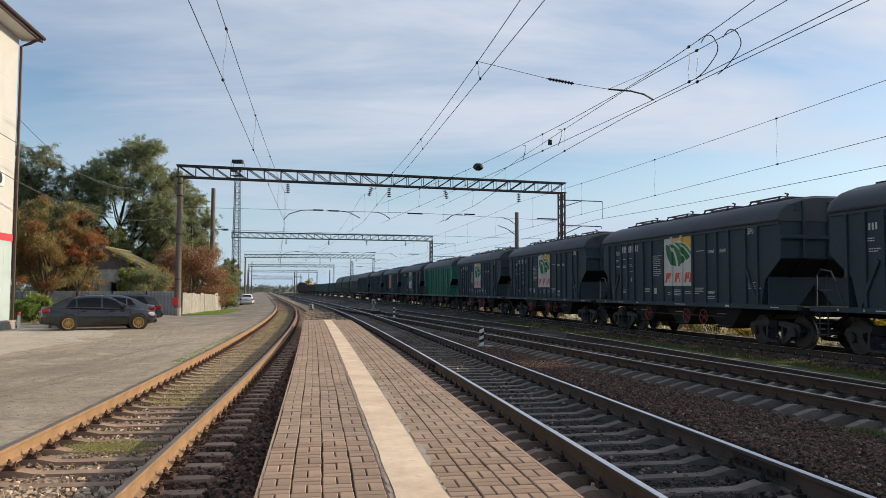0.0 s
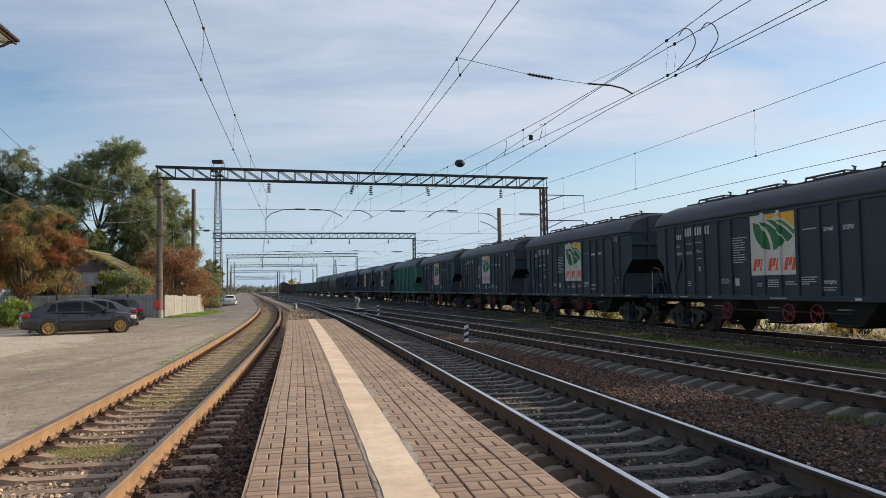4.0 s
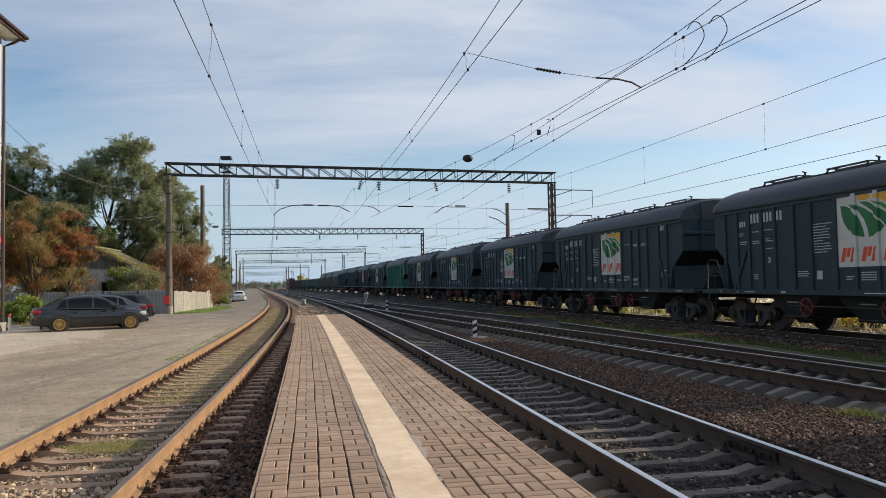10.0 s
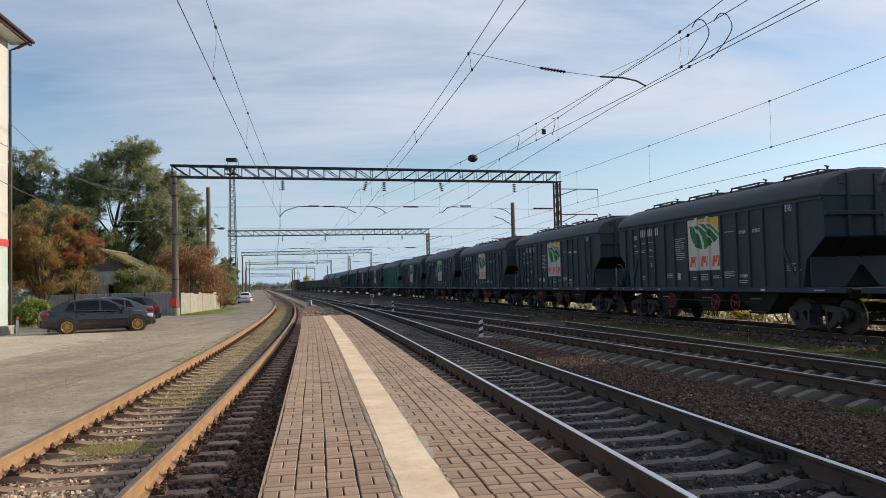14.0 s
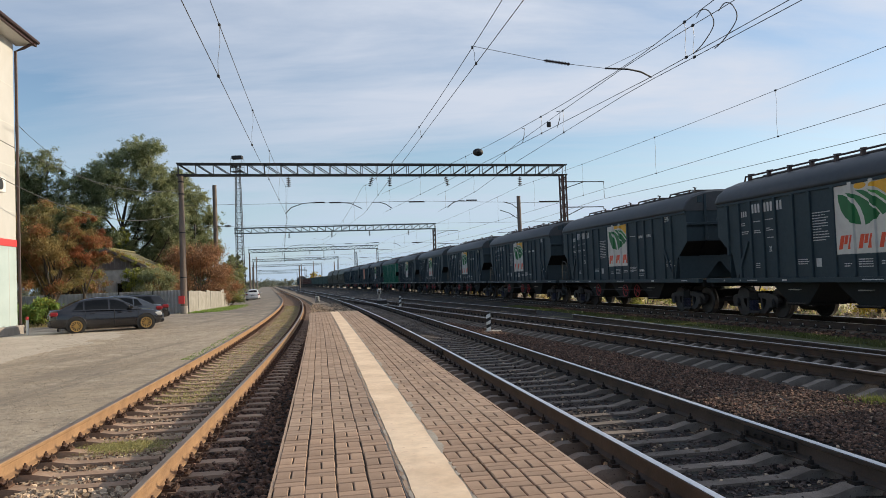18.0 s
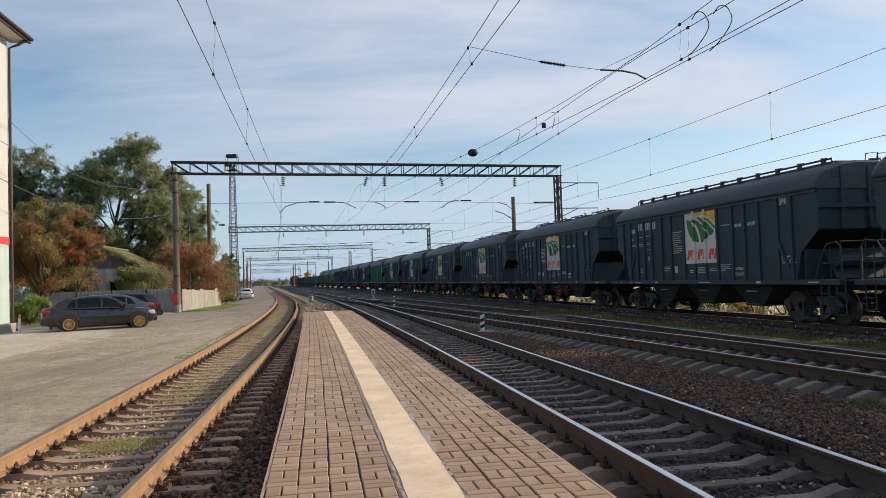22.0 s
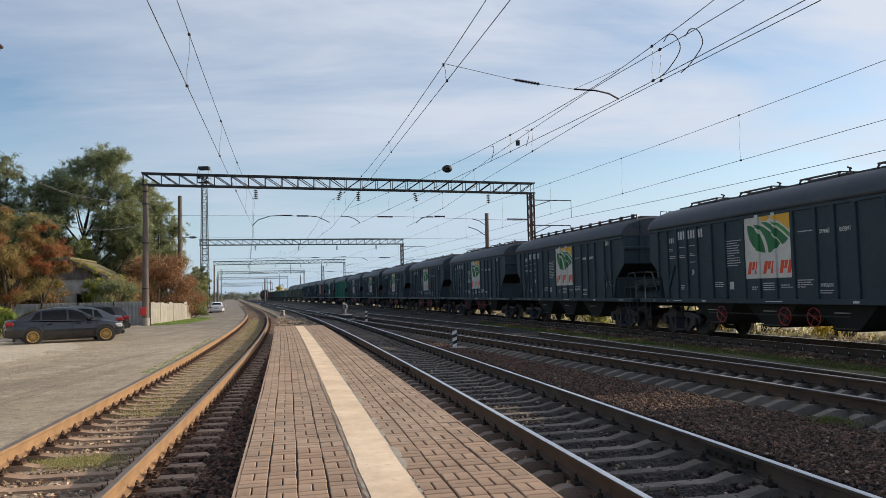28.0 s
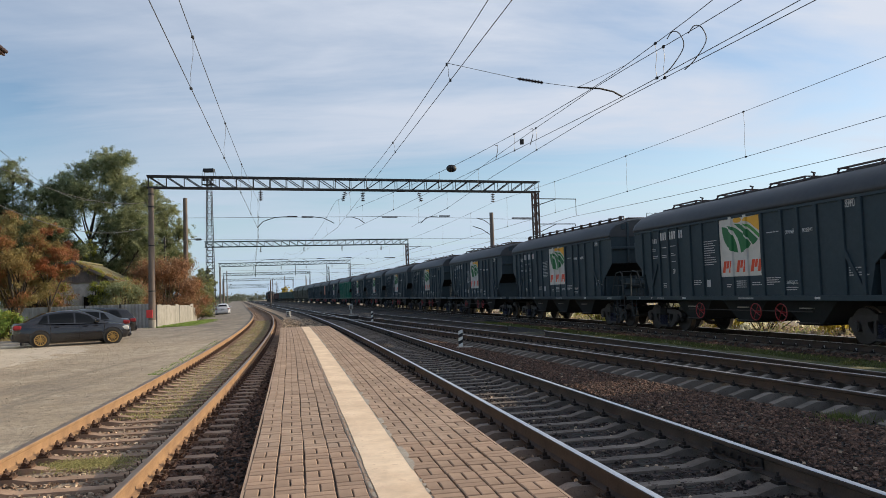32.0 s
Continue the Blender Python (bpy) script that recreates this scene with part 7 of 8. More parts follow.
tree(-58.4, 332, -0.3, 7.0, 3.4, "yellow", 9000, 0.2, 60, "golden autumn tree in the distance", low=0.1, clumps=40, trunk=0.25, group="trees up the line")
tree(-59.6, 345, -0.3, 6.0, 3.2, "yellow", 8000, 0.2, 61, "golden autumn tree in the distance", low=0.1, clumps=36, trunk=0.25, group="trees up the line")

tree(-28.9, 103, -0.45, 6.6, 1.9, "willow", 26000, 0.1, 70, "dense green tree beyond the fence", low=0.06, clumps=90, trunk=0.18, group="trees up the line", second="lime")
bush(-26.4, 92, -0.45, 4.0, 1.5, "willow", 8000, 0.1, 72, "green bush beyond the fence", second="lime", clumps=40)

# the overgrown bank behind the train
rng_b = random.Random(77)
for i in range(34):
    y = 6 + i * 3.0 + rng_b.uniform(-1, 1)
    bush(train_x(y) + rng_b.uniform(3.9, 6.5), y, -0.5, rng_b.uniform(0.8, 1.7), rng_b.uniform(1.2, 2.1), rng_b.choice(("lime", "straw", "silver", "silver", "straw", "yellow")), 2600, 0.09, 100 + i,
         "yellow-green autumn bush on the bank behind the train", second=rng_b.choice(("straw", "silver", "yellow")), clumps=16, group="bushes behind the train")


def far_woods():
    rng = np.random.RandomState(9)
    centres, radii = [], []
    for k in range(700):
        a = rng.uniform(-0.62, 0.75)
        d = rng.uniform(400, 600)
        x, y = math.sin(a) * d, math.cos(a) * d
        if -0.26 < x / y < -0.215 and y < 470:
            continue
        hh = rng.uniform(2.5, 6)
        for j in range(3):
            centres.append((x + rng.uniform(-5, 5), y, hh * rng.uniform(0.15, 0.75))); radii.append(rng.uniform(2, 3.4))
    return tagged(part("far_woods", leaves_mesh("far_woods", centres, radii, 220000, 0.5, 3), FOL["hazy"]), "belt of woods along the horizon, haze mixed into its colour", "woods", kind="stuff")


far_woods()


# ---------------- the station building ----------------
def station():
    ang = math.atan(0.15)
    root = tagged(empty("station_building", Matrix.Translation((-18.02, 31.5, -0.1)) @ Matrix.Rotation(ang, 4, "Z")), "three-storey cream building with a red band and pale blue base", "building")
    # own space: y runs back towards the camera side (negative), x towards the tracks is 0 at the wall
    L, D, H = 26.0, 11.0, 12.5
    part("wall", bx(-D, 0, -L, 0, 3.95, H), "render_cream", root, "cream rendered upper wall")
    part("wall", bx(-D, 0, -L, 0, -0.2, 3.66), "render_blue", root, "pale blue panelled ground floor")
    part("band", bx(-D - 0.02, 0.03, -L - 0.02, 0.02, 3.66, 3.95), "band_red", root, "red painted band")
    for z in (5.1, 7.0, 8.75, 10.4):
        part("panel_joint", bx(-0.02, 0.006, -L, -0.15, z, z + 0.035), "soffit", root)
    for y in (-0.75, -2.1, -3.4, -4.7):
        part("panel_joint", bx(-0.02, 0.006, y - 0.015, y + 0.015, 0.3, 3.6), "soffit", root)
    part("plinth", bx(-D - 0.1, 0.25, -L - 0.1, 0.15, -0.2, 0.38, 0.05), "concrete", root, "whitewashed plinth")
    # eaves
    bm = bmesh.new()
    prism(bm, [(-D / 2, H + 3.4), (0.75, H + 0.02), (0.75, H - 0.1), (-D / 2, H + 3.2)], -L - 1, 0.5)
    part("roof", bm, "brown_metal", root, "dark brown metal roof")
    bm = bmesh.new()
    prism(bm, [(-D / 2, H + 3.4), (-D - 0.75, H + 0.02), (-D - 0.75, H - 0.1), (-D / 2, H + 3.2)], -L - 1, 0.5)
    part("roof", bm, "brown_metal", root, "dark brown metal roof")
    part("soffit", bx(-0.05, 0.68, -L, 0.45, H - 0.16, H - 0.12), "soffit", root, "pale boarded soffit")
    part("fascia", bx(0.68, 0.78, -L, 0.52, H - 0.17, H + 0.06, 0.01), "brown_metal", root)
    part("gutter", rod(bmesh.new(), (0.83, -L, H - 0.02), (0.83, 0.5, H + 0.0), 0.08, seg=8), "brown_metal", root)
    part("gable_wall", prism(bmesh.new(), [(-D, H), (-D / 2, H + 3.1), (0, H)], -0.2, 0.0), "render_cream", root)
    part("downpipe", chain(bmesh.new(), [(0.8, 0.12, H - 0.1), (0.4, 0.1, H - 0.35), (0.08, 0.08, H - 0.5), (0.08, 0.08, 0.25), (0.28, 0.08, 0.06)], 0.065, 8), "brown_metal", root, "brown metal downpipe")
    for z0, z1 in ((4.9, 6.9), (8.3, 10.3), (0.9, 3.0)):
        for y in (-3.4, -6.4, -9.4, -12.4):
            w = part("window", bx(-0.1, 0.012, y - 0.75, y + 0.75, z0, z1), "glass", root)
            for a, b, c, d in ((-0.8, -0.72, z0 - 0.05, z1 + 0.05), (0.72, 0.8, z0 - 0.05, z1 + 0.05), (-0.04, 0.04, z0, z1)):
                part("window_frame", bx(0.0, 0.03, y + a, y + b, c, d), "white", w)
            part("window_sill", bx(0.0, 0.12, y - 0.85, y + 0.85, z0 - 0.1, z0 - 0.03), "soffit", w)
    ac = part("air_conditioner", bx(0.05, 0.42, -2.75, -1.95, 5.7, 6.3, 0.03), "white", root, "white air-conditioner unit")
    part("fan_grille", rod(bmesh.new(), (0.42, -2.45, 6.0), (0.44, -2.45, 6.0), 0.22, seg=16), "galv", ac)
    return root


station()
post = tagged(empty("marker_post", Matrix.Translation((-17.0, 30.4, -0.1))), "short white post with a red top", "post")
part("shaft", rod(bmesh.new(), (0, 0, 0), (0, 0, 0.62), 0.055, seg=10), "white", post)
part("top_band", rod(bmesh.new(), (0, 0, 0.62), (0, 0, 0.75), 0.057, seg=10), "band_red", post, "red top band")
tagged(part("bollard", rod(bmesh.new(), (-16.5, 31.9, -0.12), (-16.5, 31.9, 0.68), 0.075, seg=10), "galv"), "short dark steel bollard by the parking place", "bollard")


# ---------------- fences ----------------
def fence_line(name, a, b, h, width, material, label, post_every=0, ragged=0.0, corr=False, z=-0.25, top2=None):
    a, b = Vector(a), Vector(b)
    d = b - a
    n = max(1, round(d.length / width))
    ang = math.atan2(d.y, d.x)
    root = tagged(empty(name, Matrix.Translation((a.x, a.y, z)) @ Matrix.Rotation(ang, 4, "Z")), label, "fence", "fences of the yard")
    rng = random.Random(n)
    w = d.length / n
    for i in range(n):
        hh = (h + (top2 - h) * i / n if top2 else h) + rng.uniform(-ragged, ragged)
        bm = bmesh.new()
        if corr:
            k = 10
            out = []
            for j in range(k + 1):
                out.append((w * j / k, 0.02 if (j // 1) % 2 else -0.02))
            vs0 = [bm.verts.new((i * w + x, y, 0)) for x, y in out]
            vs1 = [bm.verts.new((i * w + x, y, hh)) for x, y in out]
            for j in range(k):
                bm.faces.new((vs0[j], vs0[j + 1], vs1[j + 1], vs1[j]))
            bmesh.ops.solidify(bm, geom=bm.faces[:], thickness=0.008)
        else:
            top = hh + rng.uniform(-ragged, ragged)
            prism(bm, [(i * w + 0.01, 0), (i * w + 0.01, hh), (i * w + w * 0.5, max(hh, top) + 0.02), ((i + 1) * w - 0.01, top), ((i + 1) * w - 0.01, 0)], -0.035 + rng.uniform(-0.015, 0.015), 0.035)
        part("panel", bm, material, root)
    for i in range(0, n + 1, post_every or 10 ** 6):
        part("post", bx(i * w - 0.04, i * w + 0.04, 0.03, 0.11, 0, h + 0.03), "galv", root)
    return root


fence_line("concrete_fence", (-17.4, 50.6, 0), (-19.2, 65.6, 0), 1.58, 1.55, "fence_pale", "pale leaning concrete panel fence along the verge", ragged=0.09, top2=1.3)
fence_line("metal_fence", (-17.6, 50.8, 0), (-31.0, 47.4, 0), 1.68, 1.1, "fence_grey", "grey corrugated sheet metal fence behind the cars", post_every=2, corr=True)
fence_line("metal_fence", (-20.5, 40.5, 0), (-23.5, 39.7, 0), 1.1, 1.0, "fence_pale", "low pale slatted fence beside the building", post_every=1)


# ---------------- the old house ----------------
def house():
    root = tagged(empty("old_house", Matrix.Translation((-25.95, 57.5, -0.3)) @ Matrix.Rotation(radians(9), 4, "Z")), "small old grey house with a mossy slate roof", "house")
    W, D, H, R = 2.55, 8.0, 3.75, 5.02
    part("wall", prism(bmesh.new(), [(-W, 0), (-W, H), (0, R), (W, H), (W, 0)], 0, D), "house_wall", root, "weathered grey gable wall")
    for s in (-1, 1):
        rows_, cols_ = 4, 6
        dx, dz = (W + 0.45) / rows_, (R - H + 0.26) / rows_
        for i in range(rows_):
            for j in range(cols_):
                x0, z0 = s * (W + 0.45 - i * dx), H - 0.24 + i * dz
                y0 = -0.4 + j * (D + 0.8) / cols_
                bm = bmesh.new()
                prism(bm, [(x0 + s * 0.03, z0 - 0.01), (x0 + s * 0.03, z0 + 0.04), (x0 - s * dx, z0 + dz + 0.03), (x0 - s * dx, z0 + dz - 0.02)], y0, y0 + (D + 0.8) / cols_ - 0.015)
                part("slate_sheet", bm, "slate", root)
        part("verge_board", prism(bmesh.new(), [(s * (W + 0.45), H - 0.3), (s * (W + 0.45), H - 0.1), (0, R + 0.12), (0, R - 0.1)], -0.42, -0.36), "pole", root, "brown bargeboard")
    part("ridge", rod(bmesh.new(), (0, -0.4, R + 0.12), (0, D + 0.4, R + 0.12), 0.09, seg=8), "slate", root)
    ch = part("chimney", bx(-0.26, 0.06, 0.9, 1.22, R - 0.5, R + 0.62, 0.02), "brick_red", root, "small red brick chimney")
    part("chimney_cap", bx(-0.3, 0.1, 0.86, 1.26, R + 0.62, R + 0.68), "brick_red", ch)
    for x in (-1.5, 1.2):
        w = part("window", bx(x - 0.5, x + 0.5, -0.02, 0.1, 1.2, 2.4), "glass", root)
        for a, b in ((-0.58, -0.48), (0.48, 0.58), (-0.03, 0.03)):
            part("window_frame", bx(x + a, x + b, -0.05, 0.05, 1.12, 2.48), "fence_pale", w)
    # weathered boards close the gable above the plaster; their dark brown includes its shade
    for k in range(-9, 9):
        x = (k + 0.5) * 0.27
        top = H + (R - H) * (1 - abs(x) / W) - 0.08
        part("gable_board", bx(x - 0.125, x + 0.125, -0.05 - 0.008 * (k % 2), -0.004, H - 0.22 - 0.03 * (k % 3), top), "pole", root)
    part("gable_rail", bx(-W, W, -0.1, -0.06, H - 0.3, H - 0.2), "pole", root)
    # creeper and moss grown over the edge of the roof
    rng = random.Random(8)
    for fol, n, seed in (("autumn", 5200, 1), ("lime", 2600, 2)):
        centres = []
        for k in range(34):
            q = rng.random() ** 0.8
            centres.append(((W + 0.5) * q, rng.uniform(-0.5, 0.9) + (rng.uniform(0, 5) if q > 0.75 else 0), R + 0.1 - (R - H + 0.3) * q + rng.uniform(-0.3, 0.06)))
        part("creeper", leaves_mesh("creeper", centres, [rng.uniform(0.16, 0.36) for _ in centres], n, 0.07, seed), FOL[fol], root, "straggling autumn creeper on the roof edge")["kind"] = "stuff"
    return root


house()


# ---------------- cars ----------------
def car(m, paint, rim, label, wagonlike=False, plate=True):
    """A saloon; its own x runs to the front, z from the ground."""
    root = tagged(empty("car", m), label, "car", "parked cars")
    st = [(-2.24, 0.62, 0.42, 0.84), (-2.19, 0.76, 0.30, 0.95), (-1.95, 0.83, 0.24, 0.97), (-1.55, 0.86, 0.2, 0.945), (-0.9, 0.865, 0.19, 0.895), (0, 0.865, 0.19, 0.875), (0.8, 0.86, 0.19, 0.87), (1.2, 0.855, 0.2, 0.86), (1.55, 0.84, 0.22, 0.83), (1.8, 0.79, 0.25, 0.76), (1.95, 0.68, 0.3, 0.67), (2.02, 0.52, 0.4, 0.57)]
    bm = bmesh.new()
    rings = []
    for x, w, zb, zt in st:
        h = zt - zb
        half = [(0, zb), (w * 0.86, zb), (w * 0.97, zb + 0.1), (w, zb + h * 0.45), (w * 0.985, zb + h * 0.72), (w * 0.93, zt - 0.03), (w * 0.82, zt + 0.005), (0, zt + 0.035)]
        full = half + [(-a, z) for a, z in half[-2:0:-1]]
        rings.append([bm.verts.new((x, a, z)) for a, z in full])
    for p, q in zip(rings, rings[1:]):
        for k in range(len(p)):
            bm.faces.new((p[k], p[(k + 1) % len(p)], q[(k + 1) % len(p)], q[k]))
    bm.faces.new(rings[0][::-1]); bm.faces.new(rings[-1])
    bmesh.ops.recalc_face_normals(bm, faces=bm.faces[:])
    part("body", bm, paint, root, smooth=True)
    # cabin: a smooth loft; its outline from the boot over the roof to the bonnet
    if wagonlike:
        top = [(-2.12, 0.96), (-2.0, 1.2), (-1.85, 1.36), (-1.4, 1.43), (-0.6, 1.46), (0.0, 1.455), (0.35, 1.40), (0.75, 1.16), (1.16, 0.90)]
    else:
        top = [(-1.9, 0.96), (-1.62, 1.12), (-1.34, 1.275), (-1.0, 1.39), (-0.6, 1.445), (-0.15, 1.455), (0.2, 1.41), (0.65, 1.17), (1.14, 0.87)]
    tx, tz = [p[0] for p in top], [p[1] for p in top]

    def roof_z(x):
        return float(np.interp(x, tx, tz)) if x in (tx[0], tx[-1]) else float(np.mean([np.interp(x + d, tx, tz) for d in (-0.12, -0.06, 0, 0.06, 0.12)]))

    def section(x):
        zb = 0.89 - 0.025 * x
        zt = max(roof_z(x), zb + 0.012)
        wb = 0.815 - 0.055 * abs(x + 0.3) ** 2 / 2
        wt = wb - 0.5 * (zt - zb) ** 1.05
        return zb, zt, wb, wt

    def side_at(x, v, s, lift=0.0):
        zb, zt, wb, wt = section(x)
        h = (zt - zb) * 0.9
        return Vector((x, s * (wb + (wt - wb) * (v ** 1.25) + lift), zb + h * v + lift * 0.4))

    def top_at(x, y, lift=0.0):
        zb, zt, wb, wt = section(x)
        k = y / max(0.05, wt)
        return Vector((x, y, zt - (zt - zb) * 0.1 * abs(k) ** 3 + lift))
    bm = bmesh.new()
    rings = []
    n_st = 34
    for i in range(n_st + 1):
        x = tx[0] + (tx[-1] - tx[0]) * i / n_st
        wt = section(x)[3]
        ring = [side_at(x, v, 1) for v in (0, 0.3, 0.6, 0.85, 1.0)] + [top_at(x, wt * q) for q in (0.82, 0.5, 0, -0.5, -0.82)] + [side_at(x, v, -1) for v in (1.0, 0.85, 0.6, 0.3, 0)]
        rings.append([bm.verts.new(p) for p in ring])
    for p, q in zip(rings, rings[1:]):
        for k in range(len(p) - 1):
            bm.faces.new((p[k], p[k + 1], q[k + 1], q[k]))
    bmesh.ops.recalc_face_normals(bm, faces=bm.faces[:])
    part("cabin", bm, paint, root, smooth=True)

    def sheet(name, at, x0, x1, c0, c1, lean0=0.0, lean1=0.0):
        bm2 = bmesh.new()
        grid = []
        for i in range(9):
            row = []
            for k in range(6):
                c = c0 + (c1 - c0) * k / 5
                row.append(bm2.verts.new(at(x0 + lean0 * k / 5 + (x1 - x0 + (lean1 - lean0) * k / 5) * i / 8, c)))
            grid.append(row)
        for p, q in zip(grid, grid[1:]):
            for k in range(5):
                bm2.faces.new((p[k], p[k + 1], q[k + 1], q[k]))
        bmesh.ops.recalc_face_normals(bm2, faces=bm2.faces[:])
        part(name, bm2, "car_glass", root, smooth=True)
    for s in (1, -1):
        for x0, x1, l0, l1 in ((tx[0] + 0.5, -1.04, 0.22, 0.0), (-0.98, -0.12, 0.0, 0.0), (-0.05, 0.78, 0.0, -0.3)):
            sheet("side_window", lambda x, c: side_at(x, c, s, 0.006), x0, x1, 0.1, 0.86, l0, l1)
        part("mirror", bx(0.62, 0.8, min(s * 0.84, s * 1.02), max(s * 0.84, s * 1.02), 0.92, 1.06, 0.04), paint, root)
        for x in (-0.72, 0.3):
            part("door_handle", bx(x - 0.09, x + 0.09, min(s * 0.855, s * 0.885), max(s * 0.855, s * 0.885), 0.80, 0.83, 0.006), paint, root)
        for x in (-0.95, 0.1, 1.0):
            part("door_gap", bx(x - 0.006, x + 0.006, min(s * 0.85, s * 0.868), max(s * 0.85, s * 0.868), 0.3, 0.9), "plastic", root)
        part("side_moulding", bx(-0.95, 1.0, min(s * 0.86, s * 0.882), max(s * 0.86, s * 0.882), 0.5, 0.56, 0.008), paint, root)
        part("tail_lamp", bx(-2.235, -1.93, min(s * 0.5, s * 0.845), max(s * 0.5, s * 0.845), 0.73, 0.90, 0.05), "lamp_red", root, "red tail lamp")
        part("headlamp", bx(1.62, 1.93, min(s * 0.46, s * 0.79), max(s * 0.46, s * 0.79), 0.56, 0.73, 0.04), "lamp_clear", root, "clear headlamp")
        for x in (-1.3, 1.3):
            part("wheel_arch", rod(bmesh.new(), (x, s * 0.6, 0.33), (x, s * 0.872, 0.33), 0.36, seg=24), "plastic", root)
            arch = [(x + 0.375 * math.cos(a), s * 0.862, 0.33 + 0.375 * math.sin(a)) for a in [radians(-8 + k * 196 / 14) for k in range(15)]]
            part("arch_lip", chain(bmesh.new(), arch, 0.022, 6), paint, root, smooth=True)
            wheel = empty("wheel", pose(x, s * 0.79, 0.31))
            wheel.parent = root
            bm = bmesh.new()
            prof = [(0.2, -0.09), (0.29, -0.095), (0.31, -0.06), (0.31, 0.06), (0.29, 0.095), (0.215, 0.09)]
            rr = [[bm.verts.new((r * math.cos(k * math.pi / 14), y, r * math.sin(k * math.pi / 14))) for k in range(28)] for r, y in prof]
            for p, q in zip(rr, rr[1:] + rr[:1]):
                for k in range(28):
                    bm.faces.new((p[k], q[k], q[(k + 1) % 28], p[(k + 1) % 28]))
            bmesh.ops.recalc_face_normals(bm, faces=bm.faces[:])
            part("tyre", bm, "tyre", wheel, smooth=True)
            bm = bmesh.new()
            ring = [(0.205 * math.cos(k * math.pi / 14), s * 0.085, 0.205 * math.sin(k * math.pi / 14)) for k in range(29)]
            chain(bm, ring, 0.02, 5)
            for k in range(12):
                t = k * math.pi / 6
                rod(bm, (0.03 * math.cos(t), s * 0.085, 0.03 * math.sin(t)), (0.2 * math.cos(t), s * 0.085, 0.2 * math.sin(t)), 0.016, seg=5)
            rod(bm, (0, s * 0.06, 0), (0, s * 0.1, 0), 0.045, seg=10)
            part("rim", bm, rim, wheel, "multi-spoke alloy rim")
            part("brake_disc", rod(bmesh.new(), (0, -s * 0.02, 0), (0, s * 0.02, 0), 0.19, seg=18), "plastic", wheel)
    sheet("windscreen", lambda x, c: top_at(x, c * section(x)[3], 0.006), 0.34, 1.08, -0.86, 0.86)
    sheet("rear_window", lambda x, c: top_at(x, c * section(x)[3], 0.006), tx[0] + 0.08, tx[0] + (0.3 if wagonlike else 0.75), -0.84, 0.84)
    part("front_bumper", bx(1.85, 2.06, -0.62, 0.62, 0.27, 0.46, 0.06), paint, root)
    part("rear_bumper", bx(-2.3, -2.05, -0.72, 0.72, 0.3, 0.58, 0.06), paint, root)
    part("number_plate", bx(-2.275, -2.262, -0.26, 0.26, 0.66, 0.77), "white", root, "white number plate")
    part("number_bar", bx(-2.28, -2.274, -0.2, 0.2, 0.69, 0.74), "black", root)
    part("grille", bx(1.98, 2.04, -0.32, 0.32, 0.5, 0.6, 0.01), "plastic", root)
    return root


def facing(x, y, deg, z=-0.09):
    return Matrix.Translation((x, y, z)) @ Matrix.Rotation(radians(deg), 4, "Z")


car(facing(-14.16, 31.5, 30, -0.105) @ Matrix.Diagonal((1.01, 1, 1, 1)), "car_grey", "gold", "dark grey saloon with gold multi-spoke wheels, parked")
car(facing(-15.35, 34.0, 208, -0.105), "car_silver", "silver", "grey saloon parked behind the dark saloon")
car(facing(-16.15, 36.9, 208, -0.105), "car_black", "silver", "black saloon with red tail lamps, parked in the row", True)
car(facing(-25.0, 97.0, 103, -0.45), "car_white", "silver", "white hatchback parked by the verge up the yard", True)
car(facing(-26.8, 104.0, 103, -0.47), "car_silver", "silver", "dark hatchback parked behind the white car", True)


# ---------------- small things between the tracks ----------------
def striped_stub(x, y, h, z=-0.22, label="black and white striped limit post between the tracks"):
    root = tagged(empty("limit_post", Matrix.Translation((x, y, z))), label, "limit post", "limit posts")
    n = 5
    for k in range(n):
        bm = bmesh.new()
        z0, z1 = h * k / n, h * (k + 1) / n
        box(bm, -0.068, 0.068, -0.068, 0.068, z0, z1)
        for v in bm.verts:
            v.co.z += 0.06 if v.co.x > 0 and 0 < v.co.z < h else 0
        part("stripe_block", bm, "white" if k % 2 == 0 else "black", root)
    part("foot", rod(bmesh.new(), (0.12, -0.05, -0.02), (0.12, -0.05, 0.03), 0.32, 0.26, 14), "concrete", root, "round pale concrete foot")
    return root


striped_stub(1.3, 24.4, 0.52)
striped_stub(-3.12, 49.7, 0.68)


def point_machine(x, y, ang):
    root = tagged(empty("point_machine", Matrix.Translation((x, y, -0.2)) @ Matrix.Rotation(ang, 4, "Z")), "low grey point machine beside the turnout", "point machine", "point machines")
    part("housing", bx(-0.35, 0.35, -0.25, 0.25, 0.05, 0.32, 0.04), "galv", root)
    part("lid", bx(-0.3, 0.3, -0.2, 0.2, 0.32, 0.36, 0.02), "signal", root)
    part("base", bx(-0.5, 0.5, -0.35, 0.35, 0.0, 0.06), "concrete", root)
    part("rod", rod(bmesh.new(), (0.3, 0, 0.12), (1.6, 0, 0.1), 0.025, seg=6), "galv", root)
    return root


point_machine(-4.7, 54.0, 0.2)


